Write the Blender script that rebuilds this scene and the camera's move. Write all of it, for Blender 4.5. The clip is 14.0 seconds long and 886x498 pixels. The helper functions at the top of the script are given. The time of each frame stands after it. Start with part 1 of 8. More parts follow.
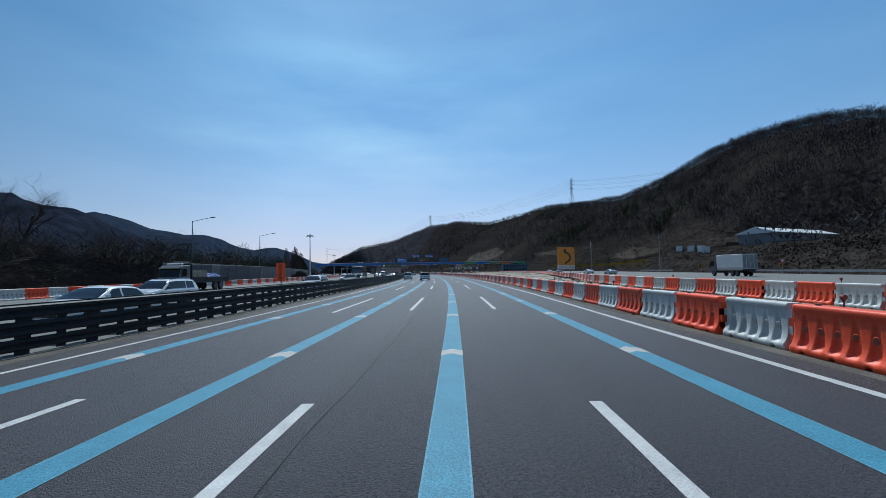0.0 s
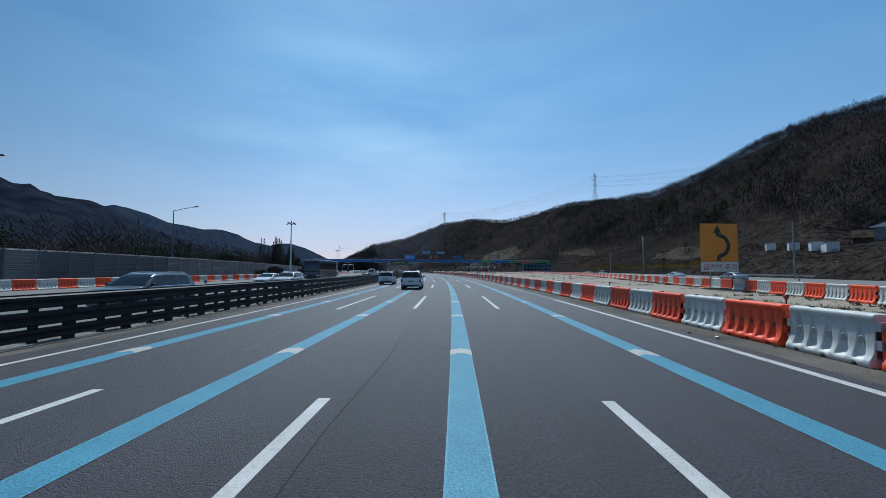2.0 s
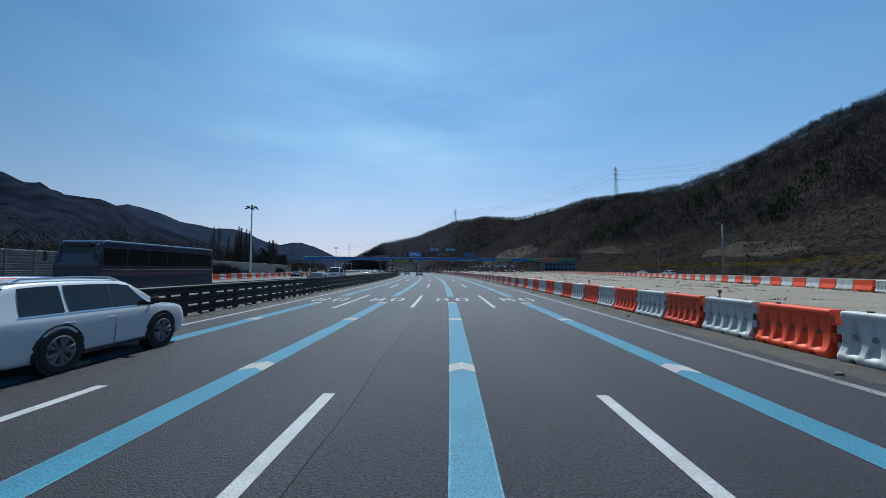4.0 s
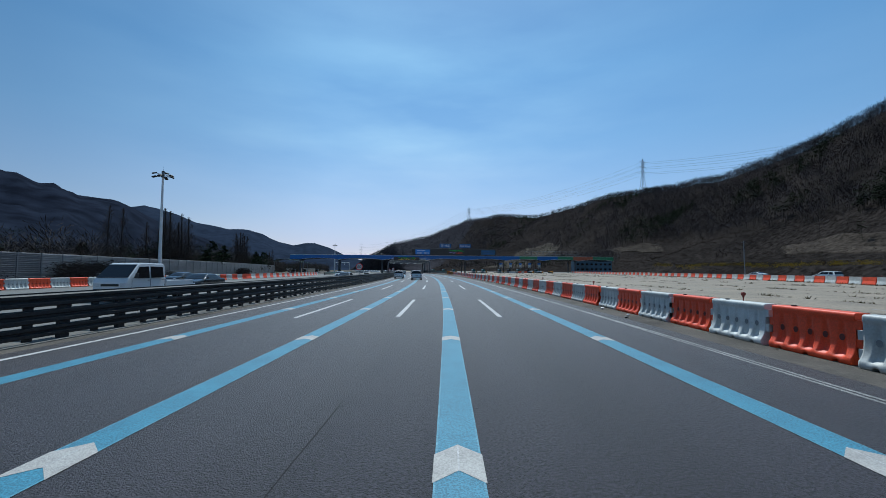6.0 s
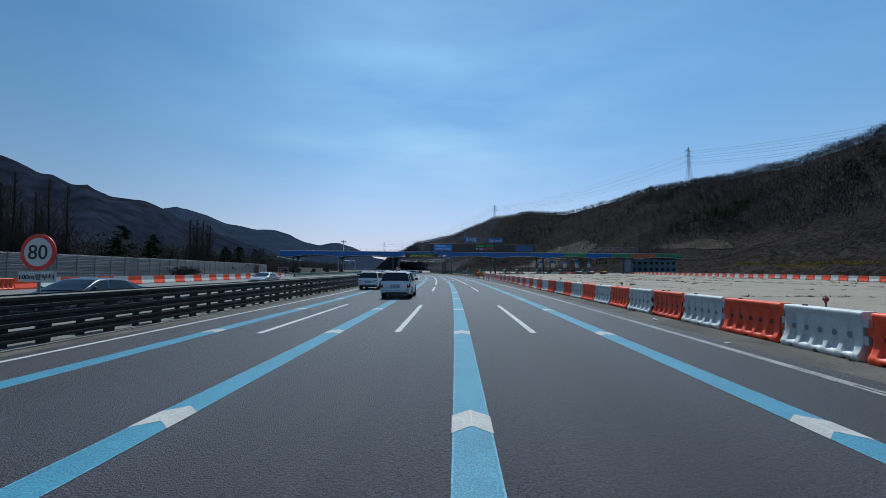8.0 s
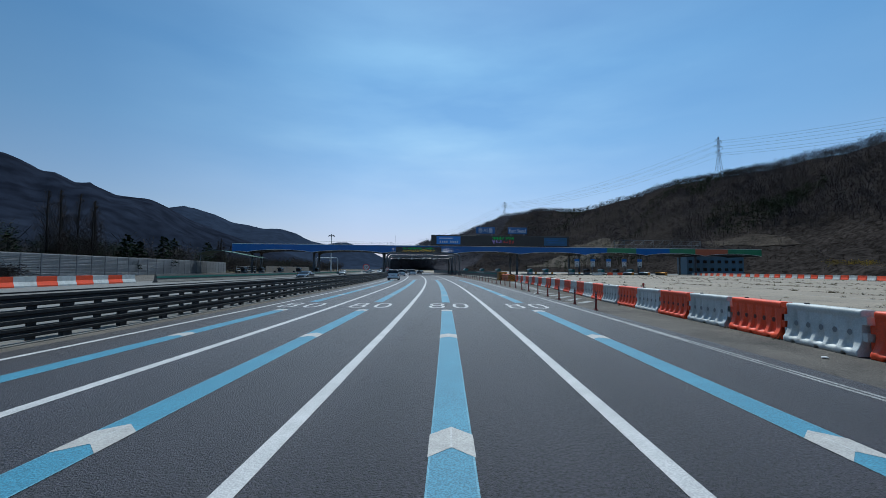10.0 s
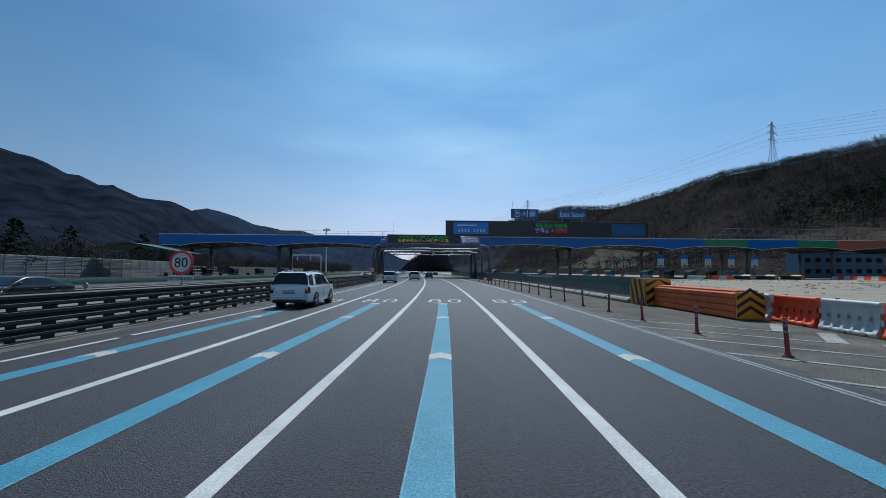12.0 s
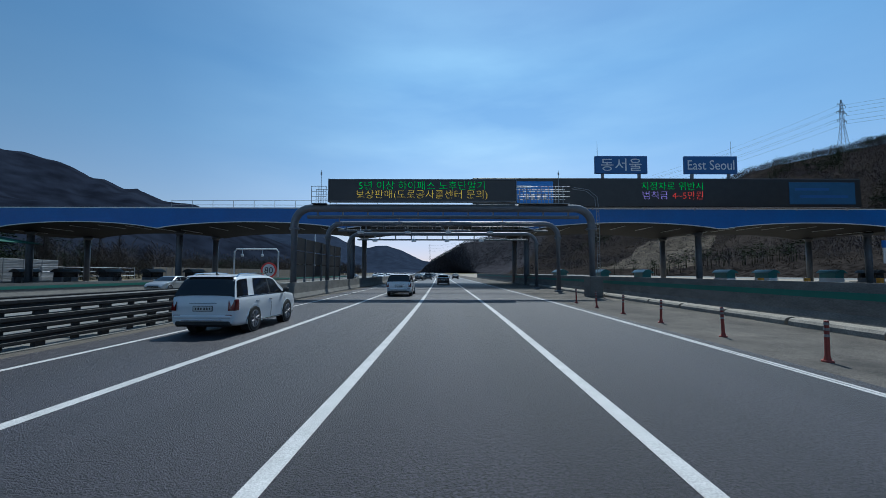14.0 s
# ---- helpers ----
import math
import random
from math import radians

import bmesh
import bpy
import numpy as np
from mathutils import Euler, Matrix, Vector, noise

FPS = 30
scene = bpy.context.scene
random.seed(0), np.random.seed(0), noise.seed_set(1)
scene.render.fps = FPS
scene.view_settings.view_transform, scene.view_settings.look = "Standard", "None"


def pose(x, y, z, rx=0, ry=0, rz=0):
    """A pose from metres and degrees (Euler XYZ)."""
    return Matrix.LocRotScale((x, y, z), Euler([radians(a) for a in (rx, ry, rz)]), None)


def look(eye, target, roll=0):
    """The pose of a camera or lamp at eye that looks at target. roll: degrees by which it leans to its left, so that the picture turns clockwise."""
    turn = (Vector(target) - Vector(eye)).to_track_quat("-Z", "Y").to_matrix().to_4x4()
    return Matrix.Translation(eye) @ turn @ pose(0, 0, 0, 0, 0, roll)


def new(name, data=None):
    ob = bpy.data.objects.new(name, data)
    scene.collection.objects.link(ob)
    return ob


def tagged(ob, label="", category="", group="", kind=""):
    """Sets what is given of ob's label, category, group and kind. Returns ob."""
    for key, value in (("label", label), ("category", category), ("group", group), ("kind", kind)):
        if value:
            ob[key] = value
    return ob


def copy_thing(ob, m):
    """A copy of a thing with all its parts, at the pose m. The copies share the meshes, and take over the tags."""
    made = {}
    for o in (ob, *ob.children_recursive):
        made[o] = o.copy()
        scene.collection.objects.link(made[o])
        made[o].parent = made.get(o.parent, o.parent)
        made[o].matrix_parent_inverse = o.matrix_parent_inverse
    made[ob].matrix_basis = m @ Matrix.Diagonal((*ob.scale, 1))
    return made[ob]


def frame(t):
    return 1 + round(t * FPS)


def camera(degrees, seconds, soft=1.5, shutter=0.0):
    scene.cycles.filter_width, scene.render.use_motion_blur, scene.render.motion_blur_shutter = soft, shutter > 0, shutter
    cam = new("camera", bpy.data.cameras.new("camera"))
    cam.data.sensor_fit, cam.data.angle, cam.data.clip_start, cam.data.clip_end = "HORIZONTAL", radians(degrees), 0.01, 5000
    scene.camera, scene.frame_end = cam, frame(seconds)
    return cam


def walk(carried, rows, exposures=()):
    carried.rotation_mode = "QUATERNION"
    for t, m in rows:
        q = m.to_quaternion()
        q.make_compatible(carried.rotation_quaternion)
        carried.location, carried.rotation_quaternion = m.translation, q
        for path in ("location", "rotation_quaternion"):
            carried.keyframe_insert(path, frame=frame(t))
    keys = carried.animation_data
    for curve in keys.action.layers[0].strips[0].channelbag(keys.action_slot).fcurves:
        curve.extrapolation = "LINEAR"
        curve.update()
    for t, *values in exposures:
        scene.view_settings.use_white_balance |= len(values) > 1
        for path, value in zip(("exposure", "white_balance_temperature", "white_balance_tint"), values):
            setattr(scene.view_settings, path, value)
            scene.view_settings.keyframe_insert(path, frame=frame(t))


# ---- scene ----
cam = camera(96.4, 14.0, soft=0.65)
# seconds, place, tilt, lean, heading
PATH = [
    (0.0, 0.109, -0.039, 1.65, 93.21, 1.12, -16.42),
    (0.5, 3.265, 9.578, 1.65, 93.26, 0.82, -15.96),
    (1.0, 6.289, 19.139, 1.65, 93.04, 0.35, -15.52),
    (1.5, 9.153, 28.651, 1.65, 93.11, 0.33, -14.91),
    (2.0, 11.902, 38.098, 1.65, 93.07, -0.02, -14.43),
    (2.5, 14.601, 47.461, 1.65, 93.20, -0.02, -13.60),
    (3.3, 18.773, 62.644, 1.65, 93.02, -0.04, -13.22),
    (4.2, 23.375, 80.579, 1.65, 92.98, -0.12, -12.73),
    (5.0, 27.347, 97.289, 1.65, 92.95, -0.17, -12.29),
    (5.5, 29.841, 107.939, 1.65, 92.91, -0.09, -11.67),
    (6.0, 32.157, 118.612, 1.65, 93.03, -0.08, -10.89),
    (6.5, 34.319, 129.297, 1.65, 93.14, -0.15, -9.17),
    (7.0, 36.348, 139.994, 1.65, 93.11, -0.14, -9.14),
    (7.5, 38.227, 150.698, 1.65, 93.04, -0.13, -8.32),
    (8.0, 40.044, 161.388, 1.65, 93.02, -0.16, -7.38),
    (8.8, 42.822, 178.468, 1.65, 93.00, -0.20, -6.90),
    (9.7, 45.597, 197.647, 1.65, 92.98, -0.23, -6.36),
    (10.5, 47.722, 214.661, 1.65, 92.97, -0.27, -5.89),
    (11.0, 48.896, 225.275, 1.65, 93.14, -0.06, -5.40),
    (11.5, 49.979, 235.900, 1.65, 93.03, -0.23, -4.84),
    (12.0, 50.970, 246.562, 1.65, 93.18, -0.27, -3.37),
    (12.5, 51.816, 257.267, 1.65, 93.24, -0.37, -2.71),
    (13.0, 52.344, 268.019, 1.65, 93.31, -0.35, -2.09),
    (13.5, 52.782, 278.803, 1.65, 93.37, -0.22, -1.00),
    (14.0, 52.965, 289.621, 1.65, 93.40, -0.07, -0.35),
]
walk(cam, [(r[0], pose(*r[1:])) for r in PATH], [(0.0, -0.22, 5450, -5), (12.0, -0.22, 5450, -5), (13.5, -0.10, 5450, -5)])

# ---- world and sun ----
SUN_EL, SUN_AZ = radians(57), radians(12)      # azimuth from +y towards +x
world = bpy.data.worlds.new("sky")
scene.world = world
world.use_nodes = True
wt = world.node_tree
wt.nodes.clear()
w_out = wt.nodes.new("ShaderNodeOutputWorld")
w_bg = wt.nodes.new("ShaderNodeBackground")
w_sky = wt.nodes.new("ShaderNodeTexSky")
w_sky.sky_type = 'NISHITA'
w_sky.sun_disc = False
w_sky.sun_elevation, w_sky.sun_rotation = SUN_EL, SUN_AZ
w_sky.air_density, w_sky.dust_density, w_sky.ozone_density = 1.0, 0.45, 2.5
w_sky.altitude = 100
# thin high cirrus over the clear sky
w_co = wt.nodes.new("ShaderNodeTexCoord")
w_map = wt.nodes.new("ShaderNodeMapping")
w_map.inputs["Scale"].default_value = (1.2, 1.2, 5.0)
w_map.inputs["Rotation"].default_value = (0.15, 0.35, 0.3)
w_n = wt.nodes.new("ShaderNodeTexNoise")
w_n.inputs["Scale"].default_value, w_n.inputs["Detail"].default_value, w_n.inputs["Roughness"].default_value = 1.6, 5, 0.5
w_r = wt.nodes.new("ShaderNodeMapRange")
for k, v in zip(("From Min", "From Max", "To Min", "To Max"), (0.34, 0.70, 0.04, 0.82)):
    w_r.inputs[k].default_value = v
w_sep = wt.nodes.new("ShaderNodeSeparateXYZ")       # the veil thickens towards the east
w_east = wt.nodes.new("ShaderNodeMapRange")
for k, v in zip(("From Min", "From Max", "To Min", "To Max"), (-0.55, 0.12, 0.06, 1.0)):
    w_east.inputs[k].default_value = v
w_veil = wt.nodes.new("ShaderNodeMath")
w_veil.operation = 'MULTIPLY'
w_mix = wt.nodes.new("ShaderNodeMix")
w_mix.data_type = 'RGBA'
w_mix.inputs["B"].default_value = (5.6, 6.9, 8.6, 1)
wt.links.new(w_co.outputs["Generated"], w_map.inputs["Vector"])
wt.links.new(w_map.outputs["Vector"], w_n.inputs["Vector"])
wt.links.new(w_n.outputs["Fac"], w_r.inputs["Value"])
wt.links.new(w_co.outputs["Generated"], w_sep.inputs["Vector"])
wt.links.new(w_sep.outputs["X"], w_east.inputs["Value"])
wt.links.new(w_r.outputs["Result"], w_veil.inputs[0])
wt.links.new(w_east.outputs["Result"], w_veil.inputs[1])
w_band = wt.nodes.new("ShaderNodeMapRange")
for k, v in zip(("From Min", "From Max", "To Min", "To Max"), (0.30, 0.62, 1.0, 0.36)):
    w_band.inputs[k].default_value = v
w_thin = wt.nodes.new("ShaderNodeMath")
w_thin.operation = 'MULTIPLY'
wt.links.new(w_sep.outputs["Z"], w_band.inputs["Value"])
wt.links.new(w_veil.outputs["Value"], w_thin.inputs[0])
wt.links.new(w_band.outputs["Result"], w_thin.inputs[1])
w_side = wt.nodes.new("ShaderNodeMapRange")          # and thins again over the hill
for k, v in zip(("From Min", "From Max", "To Min", "To Max"), (0.18, 0.70, 1.0, 0.12)):
    w_side.inputs[k].default_value = v
w_last = wt.nodes.new("ShaderNodeMath")
w_last.operation = 'MULTIPLY'
wt.links.new(w_sep.outputs["X"], w_side.inputs["Value"])
wt.links.new(w_thin.outputs["Value"], w_last.inputs[0])
wt.links.new(w_side.outputs["Result"], w_last.inputs[1])
wt.links.new(w_last.outputs["Value"], w_mix.inputs["Factor"])
wt.links.new(w_sky.outputs["Color"], w_mix.inputs["A"])
# the air greys and warms a little towards the horizon, and dims away from the sun
w_low = wt.nodes.new("ShaderNodeMapRange")
for k, v in zip(("From Min", "From Max", "To Min", "To Max"), (0.02, 0.30, 1.0, 0.0)):
    w_low.inputs[k].default_value = v
w_haze = wt.nodes.new("ShaderNodeMix")
w_haze.data_type, w_haze.blend_type = 'RGBA', 'MULTIPLY'
w_haze.inputs["B"].default_value = (0.93, 0.80, 0.90, 1)
w_dim = wt.nodes.new("ShaderNodeMapRange")
for k, v in zip(("From Min", "From Max", "To Min", "To Max"), (-0.8, -0.1, 0.72, 1.0)):
    w_dim.inputs[k].default_value = v
w_all = wt.nodes.new("ShaderNodeMix")
w_all.data_type, w_all.blend_type = 'RGBA', 'MULTIPLY'
w_all.inputs["Factor"].default_value = 1.0
wt.links.new(w_sep.outputs["Z"], w_low.inputs["Value"])
wt.links.new(w_low.outputs["Result"], w_haze.inputs["Factor"])
wt.links.new(w_mix.outputs["Result"], w_haze.inputs["A"])
wt.links.new(w_sep.outputs["X"], w_dim.inputs["Value"])
wt.links.new(w_haze.outputs["Result"], w_all.inputs["A"])
wt.links.new(w_dim.outputs["Result"], w_all.inputs["B"])
w_tint = wt.nodes.new("ShaderNodeMix")              # the deep blue of clear spring air
w_tint.data_type, w_tint.blend_type = 'RGBA', 'MULTIPLY'
w_tint.inputs["Factor"].default_value = 1.0
w_up = wt.nodes.new("ShaderNodeMapRange")
for k, v in zip(("From Min", "From Max", "To Min", "To Max"), (0.05, 0.44, 0.0, 1.0)):
    w_up.inputs[k].default_value = v
w_deep = wt.nodes.new("ShaderNodeMix")
w_deep.data_type = 'RGBA'
w_deep.inputs["A"].default_value, w_deep.inputs["B"].default_value = (1.17, 1.0, 0.93, 1), (0.85, 0.985, 1.02, 1)
wt.links.new(w_sep.outputs["Z"], w_up.inputs["Value"])
wt.links.new(w_up.outputs["Result"], w_deep.inputs["Factor"])
wt.links.new(w_deep.outputs["Result"], w_tint.inputs["B"])
wt.links.new(w_all.outputs["Result"], w_tint.inputs["A"])
wt.links.new(w_tint.outputs["Result"], w_bg.inputs["Color"])
w_bg.inputs["Strength"].default_value = 0.12
wt.links.new(w_bg.outputs["Background"], w_out.inputs["Surface"])

sun = new("sun", bpy.data.lights.new("sun", 'SUN'))
sun.data.energy, sun.data.angle, sun.data.color = 4.95, radians(0.53), (1.0, 0.895, 0.83)
sun_way = Vector((math.sin(SUN_AZ) * math.cos(SUN_EL), math.cos(SUN_AZ) * math.cos(SUN_EL), math.sin(SUN_EL)))
sun.matrix_world = look(sun_way * 100, (0, 0, 0))

# ---- materials ----
def mat(name, col, col2=None, scale=3.0, rough=0.6, metal=0.0, bump=0.0, bscale=None, spots=0.0, bdist=0.02, emit=0.0, island=0.0, alpha_glass=False, stretch=(1, 1, 1), coat=0.0, obj=0.0, sscale=None, road=False, spec=0.5):
    """A principled surface: two colours mixed by noise at two scales, fine relief, uneven roughness."""
    m = bpy.data.materials.new(name)
    m.use_nodes = True
    t = m.node_tree
    b = t.nodes["Principled BSDF"]
    b.inputs["Roughness"].default_value, b.inputs["Metallic"].default_value = rough, metal
    b.inputs["Coat Weight"].default_value = coat
    b.inputs["Specular IOR Level"].default_value = spec
    col = (*col, 1)
    col2 = (*(col2 or [c * 0.8 for c in col[:3]]), 1)
    co = t.nodes.new("ShaderNodeTexCoord")
    mp = t.nodes.new("ShaderNodeMapping")
    mp.inputs["Scale"].default_value = stretch
    t.links.new(co.outputs["UV" if road else "Object"], mp.inputs["Vector"])
    n1 = t.nodes.new("ShaderNodeTexNoise")
    n1.inputs["Scale"].default_value, n1.inputs["Detail"].default_value = scale, 6
    n1.inputs["Roughness"].default_value = 0.65
    t.links.new(mp.outputs["Vector"], n1.inputs["Vector"])
    r1 = t.nodes.new("ShaderNodeMapRange")
    r1.inputs["From Min"].default_value, r1.inputs["From Max"].default_value = 0.3, 0.7
    t.links.new(n1.outputs["Fac"], r1.inputs["Value"])
    mx = t.nodes.new("ShaderNodeMix")
    mx.data_type = 'RGBA'
    mx.inputs["A"].default_value, mx.inputs["B"].default_value = col, col2
    t.links.new(r1.outputs["Result"], mx.inputs["Factor"])
    last = mx.outputs["Result"]
    if spots:
        n2 = t.nodes.new("ShaderNodeTexNoise")
        n2.inputs["Scale"].default_value, n2.inputs["Detail"].default_value = sscale or scale * 14, 3
        t.links.new(co.outputs["Object"] if road else mp.outputs["Vector"], n2.inputs["Vector"])
        r2 = t.nodes.new("ShaderNodeMapRange")
        for k, v in zip(("From Min", "From Max", "To Min", "To Max"), (0.35, 0.65, 1 - spots, 1 + spots)):
            r2.inputs[k].default_value = v
        t.links.new(n2.outputs["Fac"], r2.inputs["Value"])
        ml = t.nodes.new("ShaderNodeMix")
        ml.data_type, ml.blend_type = 'RGBA', 'MULTIPLY'
        ml.inputs["Factor"].default_value = 1
        t.links.new(last, ml.inputs["A"])
        t.links.new(r2.outputs["Result"], ml.inputs["B"])
        last = ml.outputs["Result"]
    if island or obj:
        src = t.nodes.new("ShaderNodeNewGeometry") if island else t.nodes.new("ShaderNodeObjectInfo")
        sock = src.outputs["Random Per Island"] if island else src.outputs["Random"]
        r3 = t.nodes.new("ShaderNodeMapRange")
        k = island or obj
        r3.inputs["To Min"].default_value, r3.inputs["To Max"].default_value = 1 - k, 1 + k
        t.links.new(sock, r3.inputs["Value"])
        mk = t.nodes.new("ShaderNodeMix")
        mk.data_type, mk.blend_type = 'RGBA', 'MULTIPLY'
        mk.inputs["Factor"].default_value = 1
        t.links.new(last, mk.inputs["A"])
        t.links.new(r3.outputs["Result"], mk.inputs["B"])
        last = mk.outputs["Result"]
    t.links.new(last, b.inputs["Base Color"])
    if emit:
        t.links.new(last, b.inputs["Emission Color"])
        b.inputs["Emission Strength"].default_value = emit
    if bump:
        n3 = t.nodes.new("ShaderNodeTexNoise")
        n3.inputs["Scale"].default_value, n3.inputs["Detail"].default_value = bscale or scale * 20, 4
        t.links.new(co.outputs["Object"] if road else mp.outputs["Vector"], n3.inputs["Vector"])
        bp = t.nodes.new("ShaderNodeBump")
        bp.inputs["Strength"].default_value, bp.inputs["Distance"].default_value = bump, bdist
        t.links.new(n3.outputs["Fac"], bp.inputs["Height"])
        t.links.new(bp.outputs["Normal"], b.inputs["Normal"])
    return m


M_ASPHALT = mat("asphalt", (0.0268, 0.0242, 0.0325), (0.0130, 0.0119, 0.0162), 0.75, 0.55, bump=0.95, bscale=60, bdist=0.026, spots=0.99, sscale=32, road=True, stretch=(1, 0.025, 1), spec=0.4)
M_ASPHALT_L = mat("older_asphalt", (0.0290, 0.0261, 0.0342), (0.0144, 0.0132, 0.0175), 0.75, 0.55, bump=0.9, bscale=60, bdist=0.025, spots=0.97, sscale=32, road=True, stretch=(1, 0.025, 1), spec=0.4)
M_ASPHALT_OLD = mat("worn_asphalt", (0.15, 0.145, 0.135), (0.10, 0.10, 0.095), 0.6, 0.85, bump=0.3, bscale=70, spots=0.3, sscale=40, road=True, stretch=(1, 0.05, 1))
M_CONCRETE = mat("concrete_paving", (0.270, 0.224, 0.168), (0.172, 0.145, 0.110), 0.22, 0.85, bump=0.2, bscale=50, spots=0.2, sscale=6)
M_VERGE = mat("dusty_shoulder", (0.145, 0.130, 0.114), (0.058, 0.054, 0.050), 0.45, 0.95, bump=0.3, bscale=90, spots=0.4, sscale=45, spec=0.1)
M_WALL = mat("concrete_wall", (0.168, 0.160, 0.145), (0.096, 0.093, 0.085), 0.9, 0.9, bump=0.25, bscale=25, spots=0.15, stretch=(1, 1, 3))
M_OFFICE = mat("pale_blue_cladding", (0.10, 0.17, 0.23), (0.075, 0.13, 0.18), 0.6, 0.5, spots=0.08)
M_KERB = mat("pale_worn_concrete", (0.275, 0.250, 0.215), (0.165, 0.152, 0.130), 1.6, 0.9, bump=0.3, bscale=30, spots=0.2)
M_WHITE_LINE = mat("white_road_paint", (0.47, 0.46, 0.455), (0.33, 0.325, 0.32), 2.0, 0.65, bump=0.3, bscale=70, bdist=0.012, spots=0.2, sscale=60, spec=0.4)
M_BLUE_LINE = mat("blue_road_paint", (0.056, 0.205, 0.295), (0.040, 0.150, 0.225), 1.6, 0.62, bump=0.4, bscale=70, bdist=0.012, spots=0.34, sscale=60, spec=0.4)
M_WORN_LINE = mat("worn_white_road_paint", (0.30, 0.30, 0.29), (0.13, 0.13, 0.127), 1.4, 0.7, bump=0.3, bscale=70, bdist=0.012, spots=0.45, sscale=30, spec=0.4)
M_BLUE_EDGE = mat("pale_blue_paint_edge", (0.13, 0.28, 0.36), (0.06, 0.19, 0.27), 3.0, 0.65, spots=0.3, sscale=60, spec=0.4)
M_ARROW = mat("pale_arrow_paint", (0.40, 0.385, 0.36), (0.29, 0.28, 0.265), 3.0, 0.65, bump=0.3, bscale=70, bdist=0.012, spots=0.18, sscale=60, spec=0.4)
M_SEAM = mat("bitumen_seam", (0.014, 0.014, 0.015), None, 2.0, 0.8, spec=0.2)
M_GROUND = mat("dry_ground", (0.13, 0.105, 0.07), (0.07, 0.065, 0.04), 0.03, 0.95, spots=0.4, spec=0.05)
M_RAIL = mat("dark_painted_steel", (0.014, 0.015, 0.018), (0.026, 0.025, 0.025), 1.2, 0.55, metal=0.0, spots=0.25, spec=0.3)
M_ORANGE = mat("orange_plastic", (0.80, 0.080, 0.016), (0.62, 0.062, 0.016), 2.4, 0.5, spots=0.12, obj=0.14)
M_PWHITE = mat("white_plastic", (0.62, 0.63, 0.61), (0.42, 0.42, 0.39), 2.2, 0.5, spots=0.08, obj=0.1)
# darkened plastic colours that paint the shade inside the barrier sockets
M_ORANGE_SHADE = mat("orange_socket_shade", (0.10, 0.014, 0.007), None, 3.0, 0.6)
M_WHITE_SHADE = mat("white_socket_shade", (0.22, 0.22, 0.22), None, 3.0, 0.6)
M_DARKHOLE = mat("shaded_plastic", (0.10, 0.09, 0.085), None, 2.0, 0.7)
M_GALV = mat("galvanised_steel", (0.30, 0.31, 0.33), (0.20, 0.21, 0.22), 2.0, 0.5, metal=0.6, spots=0.15)
M_PYLON = mat("weathered_steel", (0.17, 0.18, 0.20), (0.12, 0.13, 0.145), 0.5, 0.7, spec=0.2)
M_GREYPAINT = mat("grey_painted_steel", (0.13, 0.14, 0.16), (0.095, 0.105, 0.12), 1.5, 0.45, spots=0.1)
M_BLUE = mat("blue_fascia_panel", (0.010, 0.115, 0.40), (0.008, 0.09, 0.32), 0.25, 0.4, spots=0.06)
M_GREENF = mat("green_fascia_panel", (0.05, 0.22, 0.10), (0.035, 0.16, 0.08), 0.3, 0.45)
M_REDF = mat("rust_red_fascia_panel", (0.40, 0.11, 0.05), (0.3, 0.08, 0.04), 0.3, 0.45)
# near-black base colour holds the shade beneath the canopy
M_SOFFIT = mat("shade_dark_soffit", (0.013, 0.013, 0.014), (0.009, 0.009, 0.010), 0.3, 0.7, spec=0.12)
M_WHITEP = mat("white_painted_metal", (0.72, 0.73, 0.74), (0.6, 0.61, 0.62), 1.2, 0.4, spots=0.05)
M_BLACKP = mat("black_sign_housing", (0.012, 0.012, 0.014), (0.02, 0.02, 0.022), 1.0, 0.35)
M_SIGNBLUE = mat("blue_sign_sheet", (0.02, 0.10, 0.30), (0.018, 0.085, 0.26), 0.8, 0.45)
M_PANELBLUE = mat("backlit_blue_panel", (0.03, 0.16, 0.50), (0.025, 0.13, 0.42), 1.0, 0.4, emit=0.12)
M_PANELDIM = mat("dim_blue_panel", (0.02, 0.09, 0.20), (0.015, 0.07, 0.16), 1.0, 0.4)
M_LED_G = mat("green_led", (0.02, 0.62, 0.06), (0.02, 0.5, 0.05), 9, 0.5, emit=0.55)
M_LED_Y = mat("amber_led", (0.95, 0.62, 0.06), (0.8, 0.5, 0.05), 9, 0.5, emit=0.55)
M_LED_R = mat("red_led", (0.95, 0.06, 0.04), (0.8, 0.05, 0.04), 9, 0.5, emit=0.55)
M_LED_V = mat("violet_led", (0.50, 0.35, 0.95), (0.45, 0.3, 0.85), 9, 0.5, emit=0.55)
M_LETTER = mat("white_lettering", (0.70, 0.74, 0.78), None, 2.0, 0.5)
M_YELLOW = mat("yellow_sign_sheet", (0.56, 0.215, 0.012), (0.48, 0.185, 0.012), 1.5, 0.45)
M_YBLACK = mat("black_lettering", (0.015, 0.015, 0.015), None, 2.0, 0.5)
M_CAPTION = mat("dark_red_lettering", (0.26, 0.02, 0.03), None, 2.0, 0.5)
M_RED = mat("red_sign_ring", (0.62, 0.03, 0.025), (0.52, 0.03, 0.025), 1.5, 0.4)
M_SIGNW = mat("white_sign_sheet", (0.58, 0.58, 0.57), (0.50, 0.50, 0.49), 1.5, 0.4)
M_ORSIGN = mat("orange_sign_sheet", (0.85, 0.085, 0.010), (0.75, 0.075, 0.010), 1.5, 0.4)
